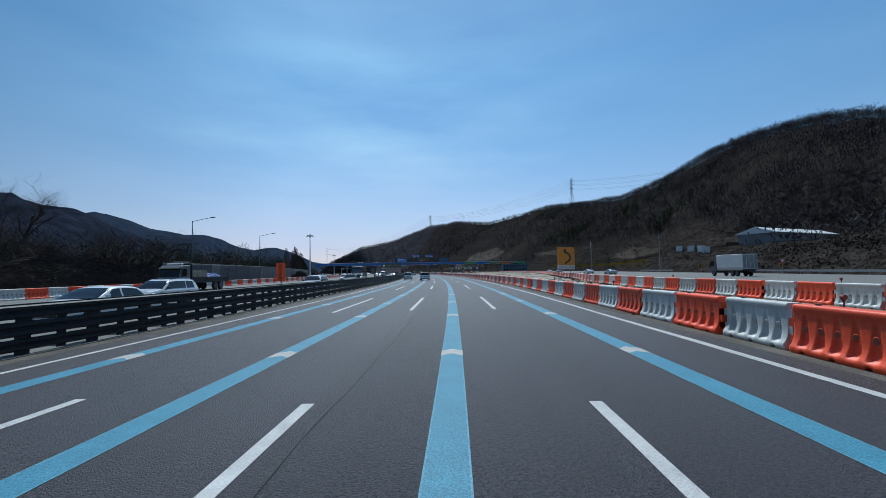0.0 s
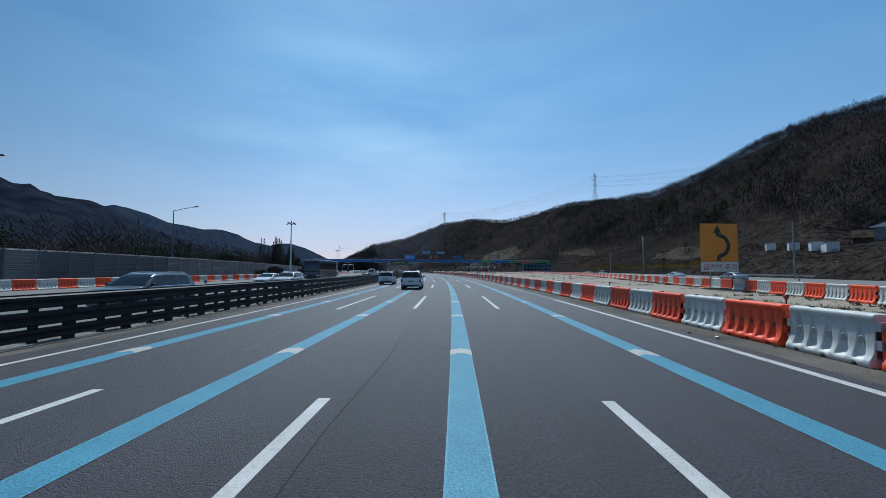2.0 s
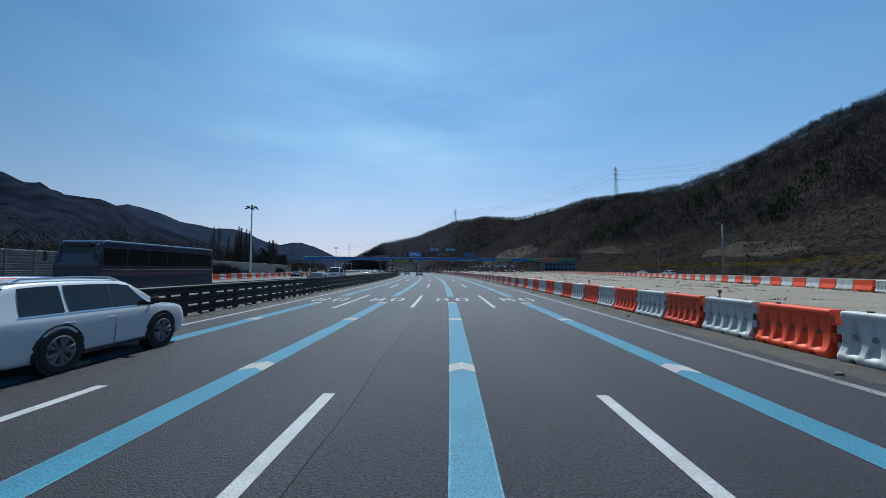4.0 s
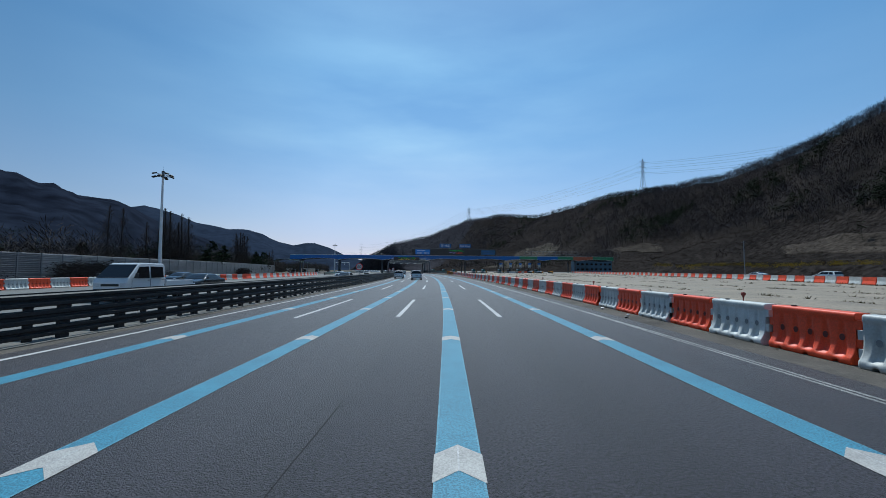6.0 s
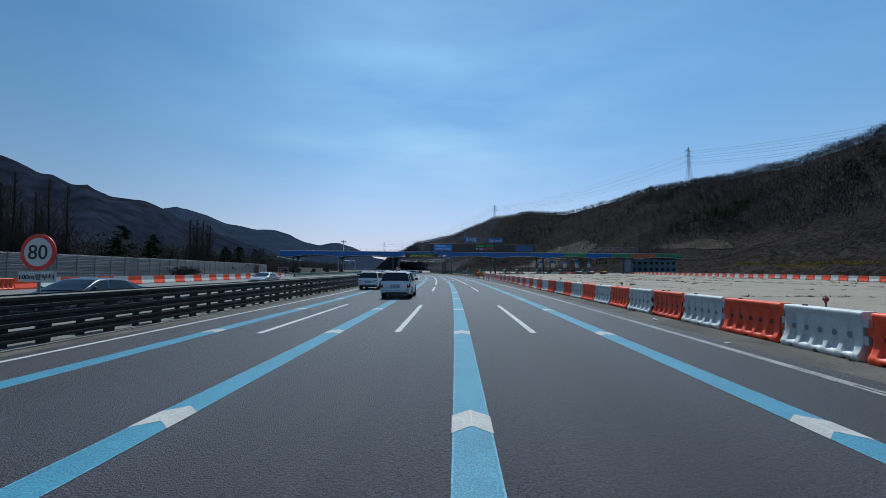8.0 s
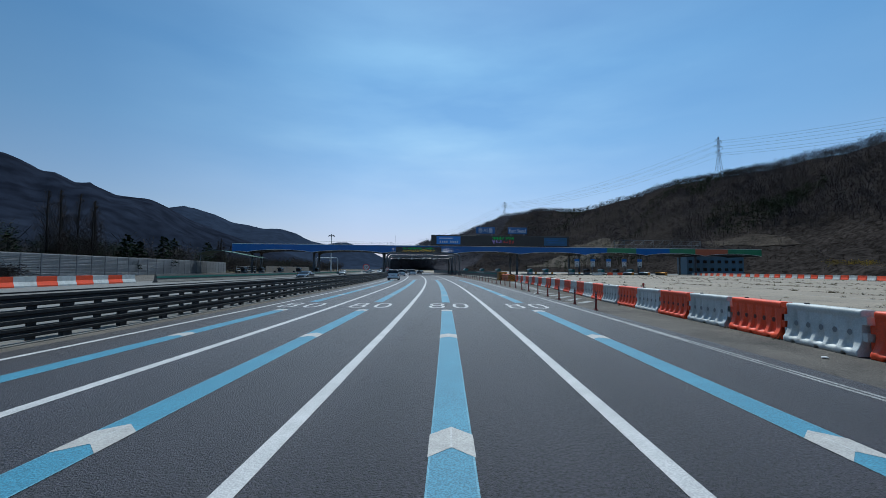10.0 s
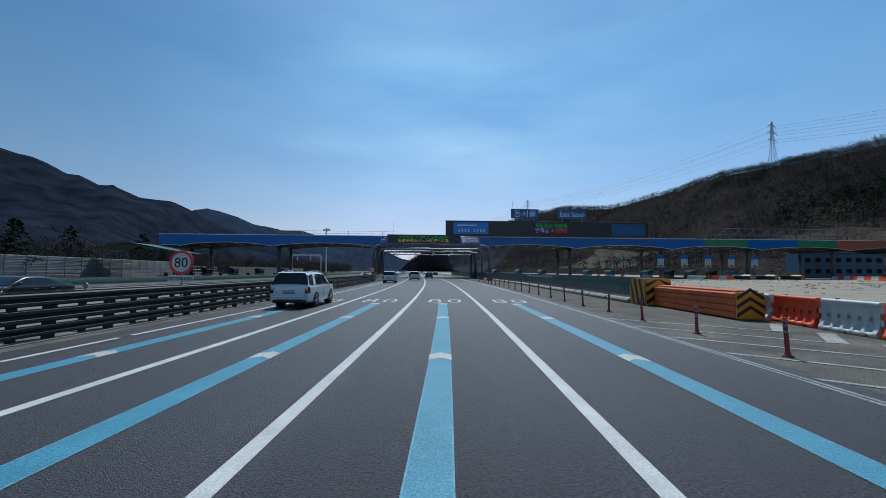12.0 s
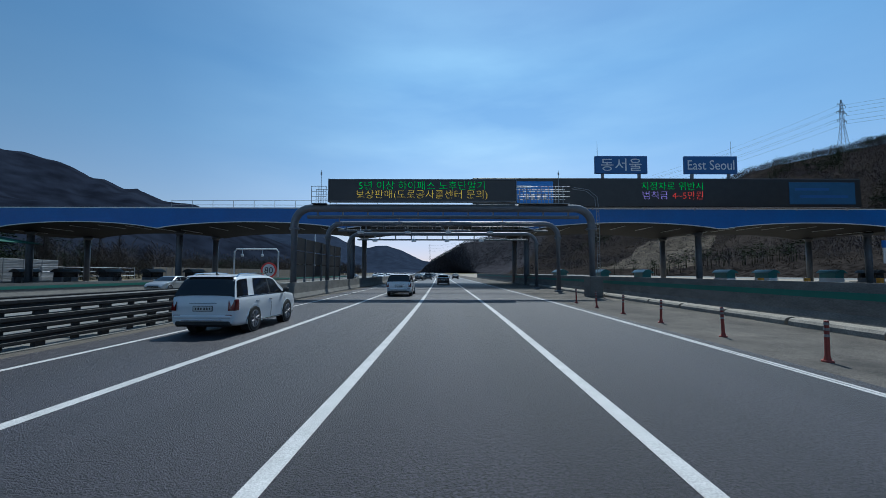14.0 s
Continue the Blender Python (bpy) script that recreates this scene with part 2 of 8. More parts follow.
M_BOLLARD = mat("faded_red_rubber", (0.26, 0.036, 0.024), (0.14, 0.026, 0.02), 4.0, 0.6)
M_BAND = mat("dull_reflective_band", (0.30, 0.29, 0.28), (0.16, 0.15, 0.15), 6.0, 0.5)
M_SOUND = mat("grey_noise_panel", (0.115, 0.12, 0.135), (0.085, 0.09, 0.10), 0.5, 0.6, spots=0.12)
M_SOUNDB = mat("pale_noise_panel", (0.225, 0.23, 0.235), (0.155, 0.16, 0.168), 0.5, 0.6, spots=0.12)
M_GREENS = mat("green_stripe_paint", (0.02, 0.15, 0.11), (0.015, 0.11, 0.08), 1.0, 0.6)
M_CUSH = mat("amber_crash_cushion", (0.60, 0.135, 0.022), (0.42, 0.085, 0.018), 1.4, 0.5, spots=0.15)
M_BYEL = mat("yellow_stripe_sheet", (0.70, 0.30, 0.02), (0.55, 0.23, 0.02), 1.5, 0.5)
M_HILL = mat("leafless_wooded_slope", (0.038, 0.032, 0.029), (0.017, 0.0148, 0.014), 0.022, 1.0, spots=0.6, sscale=0.5, bump=0.5, bscale=0.8, bdist=0.5, spec=0.0)
# the wooded slope again, paler and bluer: distance haze painted into its colour
M_FARHILL = mat("wooded_slope_haze_tint", (0.052, 0.050, 0.056), (0.030, 0.029, 0.034), 0.012, 1.0, spots=0.5, sscale=0.15, bump=0.5, bscale=0.12, bdist=2.0, spec=0.0)
# far ridges: bluish air haze is mixed into the base colours, more for the farther
M_FAR = mat("far_mountain_haze_tint", (0.0185, 0.0235, 0.0370), (0.0085, 0.0105, 0.0175), 0.0035, 1.0, spots=0.3, sscale=0.02, spec=0.0)
M_FARTHER = mat("wooded_ridge_haze_tint", (0.0270, 0.0365, 0.0590), (0.0170, 0.0235, 0.0390), 0.0035, 1.0, spots=0.15, sscale=0.02, spec=0.0)
M_BARK = mat("bare_twigs", (0.070, 0.058, 0.051), (0.036, 0.031, 0.028), 0.8, 1.0, island=0.35, spec=0.05)
M_PINE = mat("pine_needles", (0.022, 0.034, 0.018), (0.014, 0.022, 0.012), 0.7, 1.0, island=0.3, spec=0.05)
M_TWIG = mat("grey_brown_twigs", (0.070, 0.063, 0.068), (0.036, 0.033, 0.037), 0.05, 1.0, island=0.3, spec=0.05)
# far twigs carry the same haze in their blue-grey
M_TWIG_FAR = mat("twigs_haze_tint", (0.080, 0.080, 0.092), (0.048, 0.049, 0.058), 0.02, 1.0, island=0.3, spec=0.05)
M_BUSH = mat("dry_brush", (0.064, 0.051, 0.039), (0.030, 0.025, 0.021), 0.7, 1.0, island=0.35, spec=0.05)
M_FORS = mat("yellow_blossom", (0.34, 0.22, 0.012), (0.16, 0.12, 0.025), 0.8, 0.9, island=0.3, spec=0.05)
M_WEED = mat("dry_weeds", (0.12, 0.095, 0.055), (0.055, 0.048, 0.028), 2.0, 1.0, island=0.3, spec=0.05)
M_ROCK = mat("cut_rock_face", (0.062, 0.050, 0.040), (0.028, 0.023, 0.019), 0.06, 1.0, spots=0.5, sscale=0.6, bump=0.8, bscale=0.5, spec=0.05)
M_PALEROCK = mat("pale_rock", (0.105, 0.088, 0.068), (0.035, 0.030, 0.025), 0.14, 1.0, spots=0.6, sscale=0.9, bump=1.0, bscale=0.6, bdist=0.6, spec=0.05)
M_TYRE = mat("tyre_rubber", (0.018, 0.018, 0.018), None, 5, 0.8)
M_RIM = mat("alloy_rim", (0.20, 0.20, 0.215), (0.14, 0.14, 0.15), 5, 0.55, metal=0.35)
M_GLASSD = mat("tinted_car_glass", (0.008, 0.009, 0.011), (0.012, 0.013, 0.015), 1.0, 0.08)
M_CARW = mat("white_car_paint", (0.62, 0.64, 0.66), (0.58, 0.60, 0.62), 1.0, 0.28, coat=0.6)
M_CARK = mat("black_car_paint", (0.012, 0.012, 0.014), (0.015, 0.015, 0.017), 1.0, 0.25, coat=0.6)
M_CARG = mat("grey_car_paint", (0.09, 0.10, 0.115), (0.08, 0.09, 0.10), 1.0, 0.3, metal=0.3, coat=0.5)
M_CARB = mat("navy_car_paint", (0.02, 0.03, 0.06), (0.018, 0.026, 0.05), 1.0, 0.28, coat=0.6)
M_CABG = mat("grey_lorry_paint", (0.16, 0.17, 0.19), (0.12, 0.125, 0.14), 1.0, 0.4, spots=0.1)
M_CRATE = mat("weathered_crate_board", (0.34, 0.31, 0.24), (0.24, 0.22, 0.17), 1.2, 0.8, spots=0.15)
M_CARS = mat("silver_car_paint", (0.40, 0.41, 0.42), (0.36, 0.37, 0.38), 1.0, 0.3, metal=0.5, coat=0.5)
M_TRIM = mat("black_plastic_trim", (0.02, 0.02, 0.021), None, 4, 0.55)
M_CHROME = mat("chrome", (0.62, 0.62, 0.63), (0.58, 0.58, 0.59), 4, 0.15, metal=1.0)
M_TAIL = mat("red_tail_lamp", (0.12, 0.006, 0.006), (0.08, 0.005, 0.005), 6, 0.2, coat=0.5)
M_LAMPW = mat("clear_head_lamp", (0.62, 0.64, 0.66), (0.5, 0.52, 0.54), 6, 0.15, coat=0.5)
M_TARP = mat("blue_tarpaulin", (0.02, 0.07, 0.30), (0.015, 0.05, 0.22), 1.5, 0.6)
M_CARGO = mat("white_cargo_box", (0.62, 0.63, 0.63), (0.50, 0.51, 0.51), 0.7, 0.5, spots=0.08)
M_GREENB = mat("teal_glazing", (0.03, 0.20, 0.20), (0.025, 0.15, 0.15), 1.0, 0.3)
M_NET = mat("green_awning_sheet", (0.012, 0.10, 0.06), (0.01, 0.07, 0.045), 1.0, 0.5)

# ---- tools ----
# heading of the road, degrees, every 40 m of station from -40
HEAD = [-20.54, -18.49, -16.45, -14.17, -11.87, -9.87, -7.65, -5.27, -2.60, -0.23, 0.23, 0.33, 0.35]
_S = np.arange(-320.0, 2601.0, 1.0)
_TH = np.radians(np.interp(_S, np.arange(-40.0, 441.0, 40.0), HEAD))
_X = np.concatenate([[0.0], np.cumsum(-np.sin(_TH[:-1]))])
_Y = np.concatenate([[0.0], np.cumsum(np.cos(_TH[:-1]))])
_X -= np.interp(0.0, _S, _X)
_Y -= np.interp(0.0, _S, _Y)


def head(s):
    return float(np.interp(s, _S, _TH))


def P(s, d, z=0.0):
    """The place at station s, d metres to the right of our lane's middle, z up."""
    a = head(s)
    return Vector((float(np.interp(s, _S, _X)) + d * math.cos(a), float(np.interp(s, _S, _Y)) + d * math.sin(a), z))


def M(s, d, z=0.0, turn=0.0):
    """The pose of a thing at that place; its y runs along the road."""
    return Matrix.Translation(P(s, d, z)) @ Matrix.Rotation(head(s) + radians(turn), 4, 'Z')


def lerp(v, pts):
    return float(np.interp(v, [p[0] for p in pts], [p[1] for p in pts]))


def finish(bm, name, material, smooth=False):
    me = bpy.data.meshes.new(name)
    bmesh.ops.recalc_face_normals(bm, faces=bm.faces[:])
    bm.to_mesh(me)
    bm.free()
    if smooth:
        me.polygons.foreach_set("use_smooth", [True] * len(me.polygons))
    for m in (material if isinstance(material, (list, tuple)) else [material]):
        me.materials.append(m)
    return me


def thing(name, label, category, group="", m=None):
    ob = new(name)
    ob.empty_display_size = 0.2
    if m is not None:
        ob.matrix_basis = m
    return tagged(ob, label, category, group)


def part(name, bm, material, parent, label="", smooth=False, m=None):
    me = bm if isinstance(bm, bpy.types.Mesh) else finish(bm, name, material, smooth)
    ob = new(name, me)
    ob.parent = parent
    if m is not None:
        ob.matrix_basis = m
    return tagged(ob, label)


def single(name, bm, material, label, category, group="", kind="", m=None, smooth=False):
    me = bm if isinstance(bm, bpy.types.Mesh) else finish(bm, name, material, smooth)
    ob = new(name, me)
    if m is not None:
        ob.matrix_basis = m
    return tagged(ob, label, category, group, kind)


def box(bm, c, size, bevel=0.0, mi=0, rot=None):
    m = Matrix.Translation(c) @ (rot or Matrix()) @ Matrix.Diagonal((*size, 1))
    r = bmesh.ops.create_cube(bm, size=1.0, matrix=m)
    fs = {f for v in r["verts"] for f in v.link_faces}
    for f in fs:
        f.material_index = mi
    if bevel:
        es = list({e for v in r["verts"] for e in v.link_edges})
        bmesh.ops.bevel(bm, geom=es, offset=bevel, segments=1, profile=0.5, affect='EDGES')


def cyl(bm, a, b, r, r2=None, n=10, mi=0):
    a, b = Vector(a), Vector(b)
    d = b - a
    m = Matrix.Translation((a + b) / 2) @ d.to_track_quat('Z', 'Y').to_matrix().to_4x4()
    r_ = bmesh.ops.create_cone(bm, cap_ends=True, segments=n, radius1=r, radius2=r if r2 is None else r2, depth=d.length, matrix=m)
    for f in {f for v in r_["verts"] for f in v.link_faces}:
        f.material_index = mi


def tube(bm, pts, r, n=8):
    """A round tube along a line of places."""
    pts = [Vector(p) for p in pts]
    rings = []
    for i, p in enumerate(pts):
        t = (pts[min(i + 1, len(pts) - 1)] - pts[max(i - 1, 0)]).normalized()
        q = t.to_track_quat('Z', 'Y')
        rr = r[i] if isinstance(r, (list, tuple)) else r
        rings.append([bm.verts.new(p + q @ Vector((rr * math.cos(k * 2 * math.pi / n), rr * math.sin(k * 2 * math.pi / n), 0))) for k in range(n)])
    for a, b in zip(rings, rings[1:]):
        for k in range(n):
            bm.faces.new((a[k], a[(k + 1) % n], b[(k + 1) % n], b[k]))
    for ring in (rings[0], rings[-1]):
        bm.faces.new(ring)


def prism(bm, poly, depth, axis='Y', at=0.0, mi=0):
    """An outline in x, z (axis Y) or y, z (axis X) or x, y (axis Z) pushed to a depth, from at."""
    def v(p, h):
        return {'Y': (p[0], h, p[1]), 'X': (h, p[0], p[1]), 'Z': (p[0], p[1], h)}[axis]
    lo = [bm.verts.new(v(p, at)) for p in poly]
    hi = [bm.verts.new(v(p, at + depth)) for p in poly]
    fs = [bm.faces.new(lo), bm.faces.new(hi)]
    n = len(poly)
    for k in range(n):
        fs.append(bm.faces.new((lo[k], lo[(k + 1) % n], hi[(k + 1) % n], hi[k])))
    for f in fs:
        f.material_index = mi


def ribbon(bm, s0, s1, d0, d1, z, step=4.0, mi=0):
    """A level strip along the road between two offsets, numbers or functions of the station."""
    f0 = d0 if callable(d0) else (lambda s: d0)
    f1 = d1 if callable(d1) else (lambda s: d1)
    n = max(1, int(round((s1 - s0) / step)))
    uv = bm.loops.layers.uv.verify()
    prev = None
    for i in range(n + 1):
        s = s0 + (s1 - s0) * i / n
        cur = (bm.verts.new(P(s, f0(s), z)), bm.verts.new(P(s, f1(s), z)), (f0(s), s), (f1(s), s))
        if prev:
            f = bm.faces.new((prev[0], prev[1], cur[1], cur[0]))
            f.material_index = mi
            for lp_, c in zip(f.loops, (prev[2], prev[3], cur[3], cur[2])):
                lp_[uv].uv = c
        prev = cur


def sweep(bm, prof, s0, s1, d, step=4.0, mi=0, z0=0.0):
    """A closed outline in (d, z) carried along the road."""
    fd = d if callable(d) else (lambda s: d)
    n = max(1, int(round((s1 - s0) / step)))
    prev = None
    for i in range(n + 1):
        s = s0 + (s1 - s0) * i / n
        cur = [bm.verts.new(P(s, fd(s) + p[0], z0 + p[1])) for p in prof]
        if prev:
            for k in range(len(prof)):
                j = (k + 1) % len(prof)
                bm.faces.new((prev[k], prev[j], cur[j], cur[k])).material_index = mi
        else:
            bm.faces.new(cur).material_index = mi
        prev = cur
    bm.faces.new(prev).material_index = mi


def text_mesh(body, size, depth=0.01, width=None, spacing=1.0, thin=0.0):
    """Lettering as a mesh that stands in the x, z plane and faces -y, centred."""
    cu = bpy.data.curves.new("lettering", 'FONT')
    cu.body, cu.size, cu.align_x, cu.align_y = body, size, 'CENTER', 'CENTER'
    cu.offset = -thin * size
    cu.extrude, cu.space_character, cu.resolution_u = depth, spacing, 3
    ob = bpy.data.objects.new("lettering", cu)
    scene.collection.objects.link(ob)
    dg = bpy.context.evaluated_depsgraph_get()
    me = bpy.data.meshes.new_from_object(ob.evaluated_get(dg))
    bpy.data.objects.remove(ob)
    co = np.empty(len(me.vertices) * 3)
    me.vertices.foreach_get("co", co)
    co = co.reshape(-1, 3)
    co[:, :2] -= (co[:, :2].max(0) + co[:, :2].min(0)) / 2
    if width:
        co[:, 0] *= width / (co[:, 0].max() - co[:, 0].min())
    me.vertices.foreach_set("co", np.stack([co[:, 0], -co[:, 2], co[:, 1]], -1).ravel())
    return me


def lettering(name, body, size, material, parent, at, width=None, spacing=1.0, turn=0.0, label="", thin=0.0):
    me = text_mesh(body, size, 0.008, width, spacing, thin)
    me.materials.clear()
    me.materials.append(material)
    ob = part(name, me, material, parent, label)
    ob.matrix_basis = Matrix.Translation(at) @ Matrix.Rotation(radians(turn), 4, 'Z')
    return ob

# ---- ground and road ----
BAR1 = [(-60, 6.25), (10, 6.45), (20, 6.52), (40, 6.85), (57, 7.0), (131, 6.95), (150, 7.06), (176, 7.15), (200, 7.2), (231.5, 8.45), (237, 8.98), (245, 9.8), (264, 11.0), (270, 11.5)]
BAR2 = [(-60, 13.5), (0, 14.6), (30, 15.3), (48, 17.3), (72, 23.5), (85, 26.0), (133, 38.8), (164, 48.0), (230, 66.0), (345, 100.0), (500, 80.0), (700, 50), (2600, 40)]
FOOT = [(-320, 50), (0, 54), (50, 58), (100, 68), (150, 82), (200, 98), (250, 116), (300, 134), (345, 148), (450, 125), (600, 110), (800, 95), (1000, 85), (2600, 70)]
WALL_R = [(273, 10.15), (290, 10.35), (305, 10.85), (320, 11.0), (345, 11.0), (2600, 11.0)]



def paving_split(s):
    """The rough joint between the two strips of asphalt."""
    return -1.42 + 0.09 * noise.noise((s * 0.35, 0, 0)) + 0.02 * noise.noise((s * 2.5, 3, 0))


bm = bmesh.new()
R_G = 4500
bmesh.ops.create_grid(bm, x_segments=24, y_segments=24, size=R_G, matrix=Matrix.Translation((0, 600, -0.12)))
single("ground", bm, M_GROUND, "dry brown ground reaching to the horizon", "ground", kind="structure")

bm = bmesh.new()
ribbon(bm, -300, 2300, paving_split, 6.05, 0.0)
single("road", bm, M_ASPHALT, "dark grey asphalt carriageway with marked lanes", "road", kind="structure")
bm = bmesh.new()
ribbon(bm, -300, 2300, -8.75, paving_split, 0.0)
single("outer_road", bm, M_ASPHALT_L, "slightly paler worn asphalt of the outer lanes", "road", kind="structure")
bm = bmesh.new()
ribbon(bm, -300, 2300, -10.6, -8.75, -0.006)
ribbon(bm, -300, 273, 6.05, lambda s: lerp(s, BAR1) + 0.6, -0.006)
ribbon(bm, 273, 2300, 6.05, lambda s: lerp(s, WALL_R) + 0.2, -0.006)
single("shoulder", bm, M_VERGE, "dusty worn shoulder beside the carriageway", "shoulder", kind="structure")
bm = bmesh.new()
ribbon(bm, -300, 2300, -36.5, -10.6, 0.0)
single("opposite_road", bm, M_ASPHALT_OLD, "worn pale asphalt of the opposite carriageway", "road", kind="structure")
bm = bmesh.new()
ribbon(bm, -300, 2300, -70, -36.5, -0.02)
single("verge", bm, M_VERGE, "dusty bare verge below the noise barrier", "verge", kind="structure")
bm = bmesh.new()
ribbon(bm, -300, 273, lambda s: lerp(s, BAR1) + 0.6, lambda s: lerp(s, BAR2) + 1.0, -0.002)
ribbon(bm, 273, 700, lambda s: lerp(s, WALL_R) + 0.2, lambda s: lerp(s, BAR2) + 1.0, -0.002)
single("toll_plaza_paving", bm, M_CONCRETE, "pale weathered concrete paving of the toll plaza", "paving", kind="structure")
bm = bmesh.new()
ribbon(bm, -300, 700, lambda s: lerp(s, BAR2) + 1.0, lambda s: max(lerp(s, FOOT), lerp(s, BAR2) + 20), -0.006)
single("side_road", bm, M_ASPHALT_OLD, "pale worn road at the foot of the hill", "road", kind="structure")

# joints and cracks in the plaza paving, sealed seams in the asphalt
rnd = random.Random(4)
bm = bmesh.new()
for s in range(-60, 345, 9):
    a, b = (lerp(s, BAR1) if s < 266 else lerp(s, WALL_R)) + 0.9, lerp(s, BAR2)
    ribbon(bm, s, s + 0.05, a, b, 0.002, step=1)
for k in range(1, 22):
    dd = 7.5 + k * 4.5
    for s in range(-60, 345, 6):
        if (lerp(s, BAR1) if s < 266 else lerp(s, WALL_R)) + 0.9 < dd < lerp(s, BAR2) - 0.5:
            ribbon(bm, s, s + 6, dd, dd + 0.05, 0.0025, step=6)
single("paving_joints", bm, M_SEAM, "dark joints between the concrete slabs", "joint", kind="structure")
bm = bmesh.new()
ribbon(bm, -100, 128, lambda s: paving_split(s) - 0.006, lambda s: paving_split(s) + 0.006 + 0.006 * noise.noise((s * 0.9, 8, 0)), 0.003, step=0.8)
single("road_seams", bm, M_SEAM, "thin dark seams in the asphalt", "seam", kind="structure")

# ---- road markings ----
LINE_L = [(-60, -1.80), (180, -1.80), (225, -1.73), (2600, -1.73)]
LINE_R = [(-60, 1.80), (180, 1.80), (225, 1.73), (2600, 1.73)]
LINE_LL = [(-60, -5.02), (70, -5.06), (130, -5.28), (185, -5.34), (225, -5.02), (2600, -4.97)]


def line_strip(bm, s0, s1, pts, w, z=0.004, step=2.0):
    ribbon(bm, s0, s1, lambda s: lerp(s, pts) - w / 2, lambda s: lerp(s, pts) + w / 2, z, step)


lane_marks = tagged(new("lane_marking"), "white lane lines painted on the asphalt", "road marking", kind="structure")
for pts in (LINE_LL, LINE_L, LINE_R):
    for n in range(-3, 10):
        bm = bmesh.new()
        ex = 0.4 if pts is LINE_LL else 0.0
        sh_ = -0.5 if n == 5 else 0.0
        line_strip(bm, 17.07 + 20 * n - ex + sh_, 25.07 + 20 * n + ex * 0.7 + sh_, pts, 0.16)
        part("dash", bm, M_WHITE_LINE, lane_marks)
    bm = bmesh.new()
    line_strip(bm, 211, 700, pts, 0.19)
    part("solid_line", bm, M_WHITE_LINE, lane_marks)
EDGE_L = [(-60, -7.95), (20, -7.95), (60, -8.02), (130, -8.2), (175, -8.3), (230, -8.0), (290, -7.75), (2600, -7.75)]
EDGE_R = [(-60, 5.34), (15, 5.38), (22, 5.48), (50, 5.62), (80, 5.60), (125, 5.40), (150, 5.42), (175, 5.52), (255, 5.58), (290, 5.64), (2600, 5.64)]
for a_, b_ in ((-60, 24), (24.3, 57), (57.2, 129.5), (130, 171), (171.3, 262), (262.4, 900)):
    bm = bmesh.new()
    ribbon(bm, a_, b_, lambda s: lerp(s, EDGE_L) - 0.07, lambda s: lerp(s, EDGE_L) + 0.07, 0.004, 2)
    part("edge_line", bm, M_WHITE_LINE, lane_marks)
for o in (-0.065, 0.055):                       # the right edge line is worn through along its middle
    for a_, b_, m_ in ((-60, 62, M_WHITE_LINE), (62, 286, M_WORN_LINE), (286, 900, M_WHITE_LINE)):
        bm = bmesh.new()
        ribbon(bm, a_, b_, lambda s: lerp(s, EDGE_R) + o - 0.032, lambda s: lerp(s, EDGE_R) + o + 0.032 + 0.02 * noise.noise((s * 0.5, o * 90, 0)), 0.004, 1.0)
        part("edge_line", bm, m_, lane_marks)
bm = bmesh.new()
ribbon(bm, -60, 62, lambda s: lerp(s, EDGE_R) - 0.032, lambda s: lerp(s, EDGE_R) + 0.024, 0.0036, 2)
part("edge_line", bm, M_WHITE_LINE, lane_marks)
for a_, b_ in ((62.5, 64), (70, 112), (117, 122), (134, 139), (147, 170), (172.5, 180), (186, 210), (219, 233), (246, 254), (281, 285), (294, 900)):
    bm = bmesh.new()
    ribbon(bm, a_, b_, lambda s: lerp(s, EDGE_R) - 0.03, lambda s: lerp(s, EDGE_R) + 0.025, 0.0036, 2)
    part("worn_middle", bm, M_WORN_LINE, lane_marks)
# worn chevrons in the gore between the carriageway and the barriers
for k in range(20):
    s = 229.5 + k * 1.8
    dm = max(6.4, 6.9 + (s - 242.4) * 0.11)
    far = min(dm + 1.5, lerp(min(s + 1.6, 264), BAR1) - 0.25)
    for quad in (((s + (dm - 5.8) * 0.8, 5.8), (s + (dm - 5.8) * 0.8 + 0.16, 5.8), (s + 0.16, dm), (s, dm)), ((s, dm - 0.02), (s - 0.12, dm + 0.38), (s + 1.35, far), (s + 1.6, far - 0.28))):
        bm = bmesh.new()
        bm.faces.new([bm.verts.new(P(a_, b_, 0.004)) for a_, b_ in quad])
        part("hatch_bar", bm, M_WORN_LINE, lane_marks)
# pale lines on the plaza
for k in range(9):
    for s in range(60, 340, 24):
        dd = 18 + k * 7.0
        if dd < lerp(s, BAR2) - 4:
            bm = bmesh.new()
            ribbon(bm, s + k * 1.5, s + k * 1.5 + 8, dd, dd + 0.16, 0.005)
            part("plaza_line", bm, M_WORN_LINE, lane_marks)

blue_marks = tagged(new("guide_line"), "blue guide lines with pale arrow marks down the lanes", "road marking", kind="structure")
# stations of the pale arrow tips along each length of guide line
ARROWS = ((-60.0, 99.8, [8.5 - 6.5 * k for k in range(10, 0, -1)] + [8.5, 15.35, 21.55, 28.4, 35.35, 41.9, 48.4, 54.8, 61.05] + [61.05 + 6.46 * k for k in range(1, 7)]),
          (104.0, 226.0, [106.9, 113.2, 119.6, 126.8, 133.0, 140.1, 146.9, 153.5, 158.9, 164.7, 171.25, 177.4] + [177.4 + 6.075 * k for k in range(1, 9)]),
          (229.6, 272.7, [235.6, 241.8, 248.0, 254.2, 260.5, 266.9, 272.7]))
GUIDE_MID = [(-60, 0.0), (140, 0.0), (155, -0.09), (180, -0.09), (230, -0.07), (2600, -0.06)]
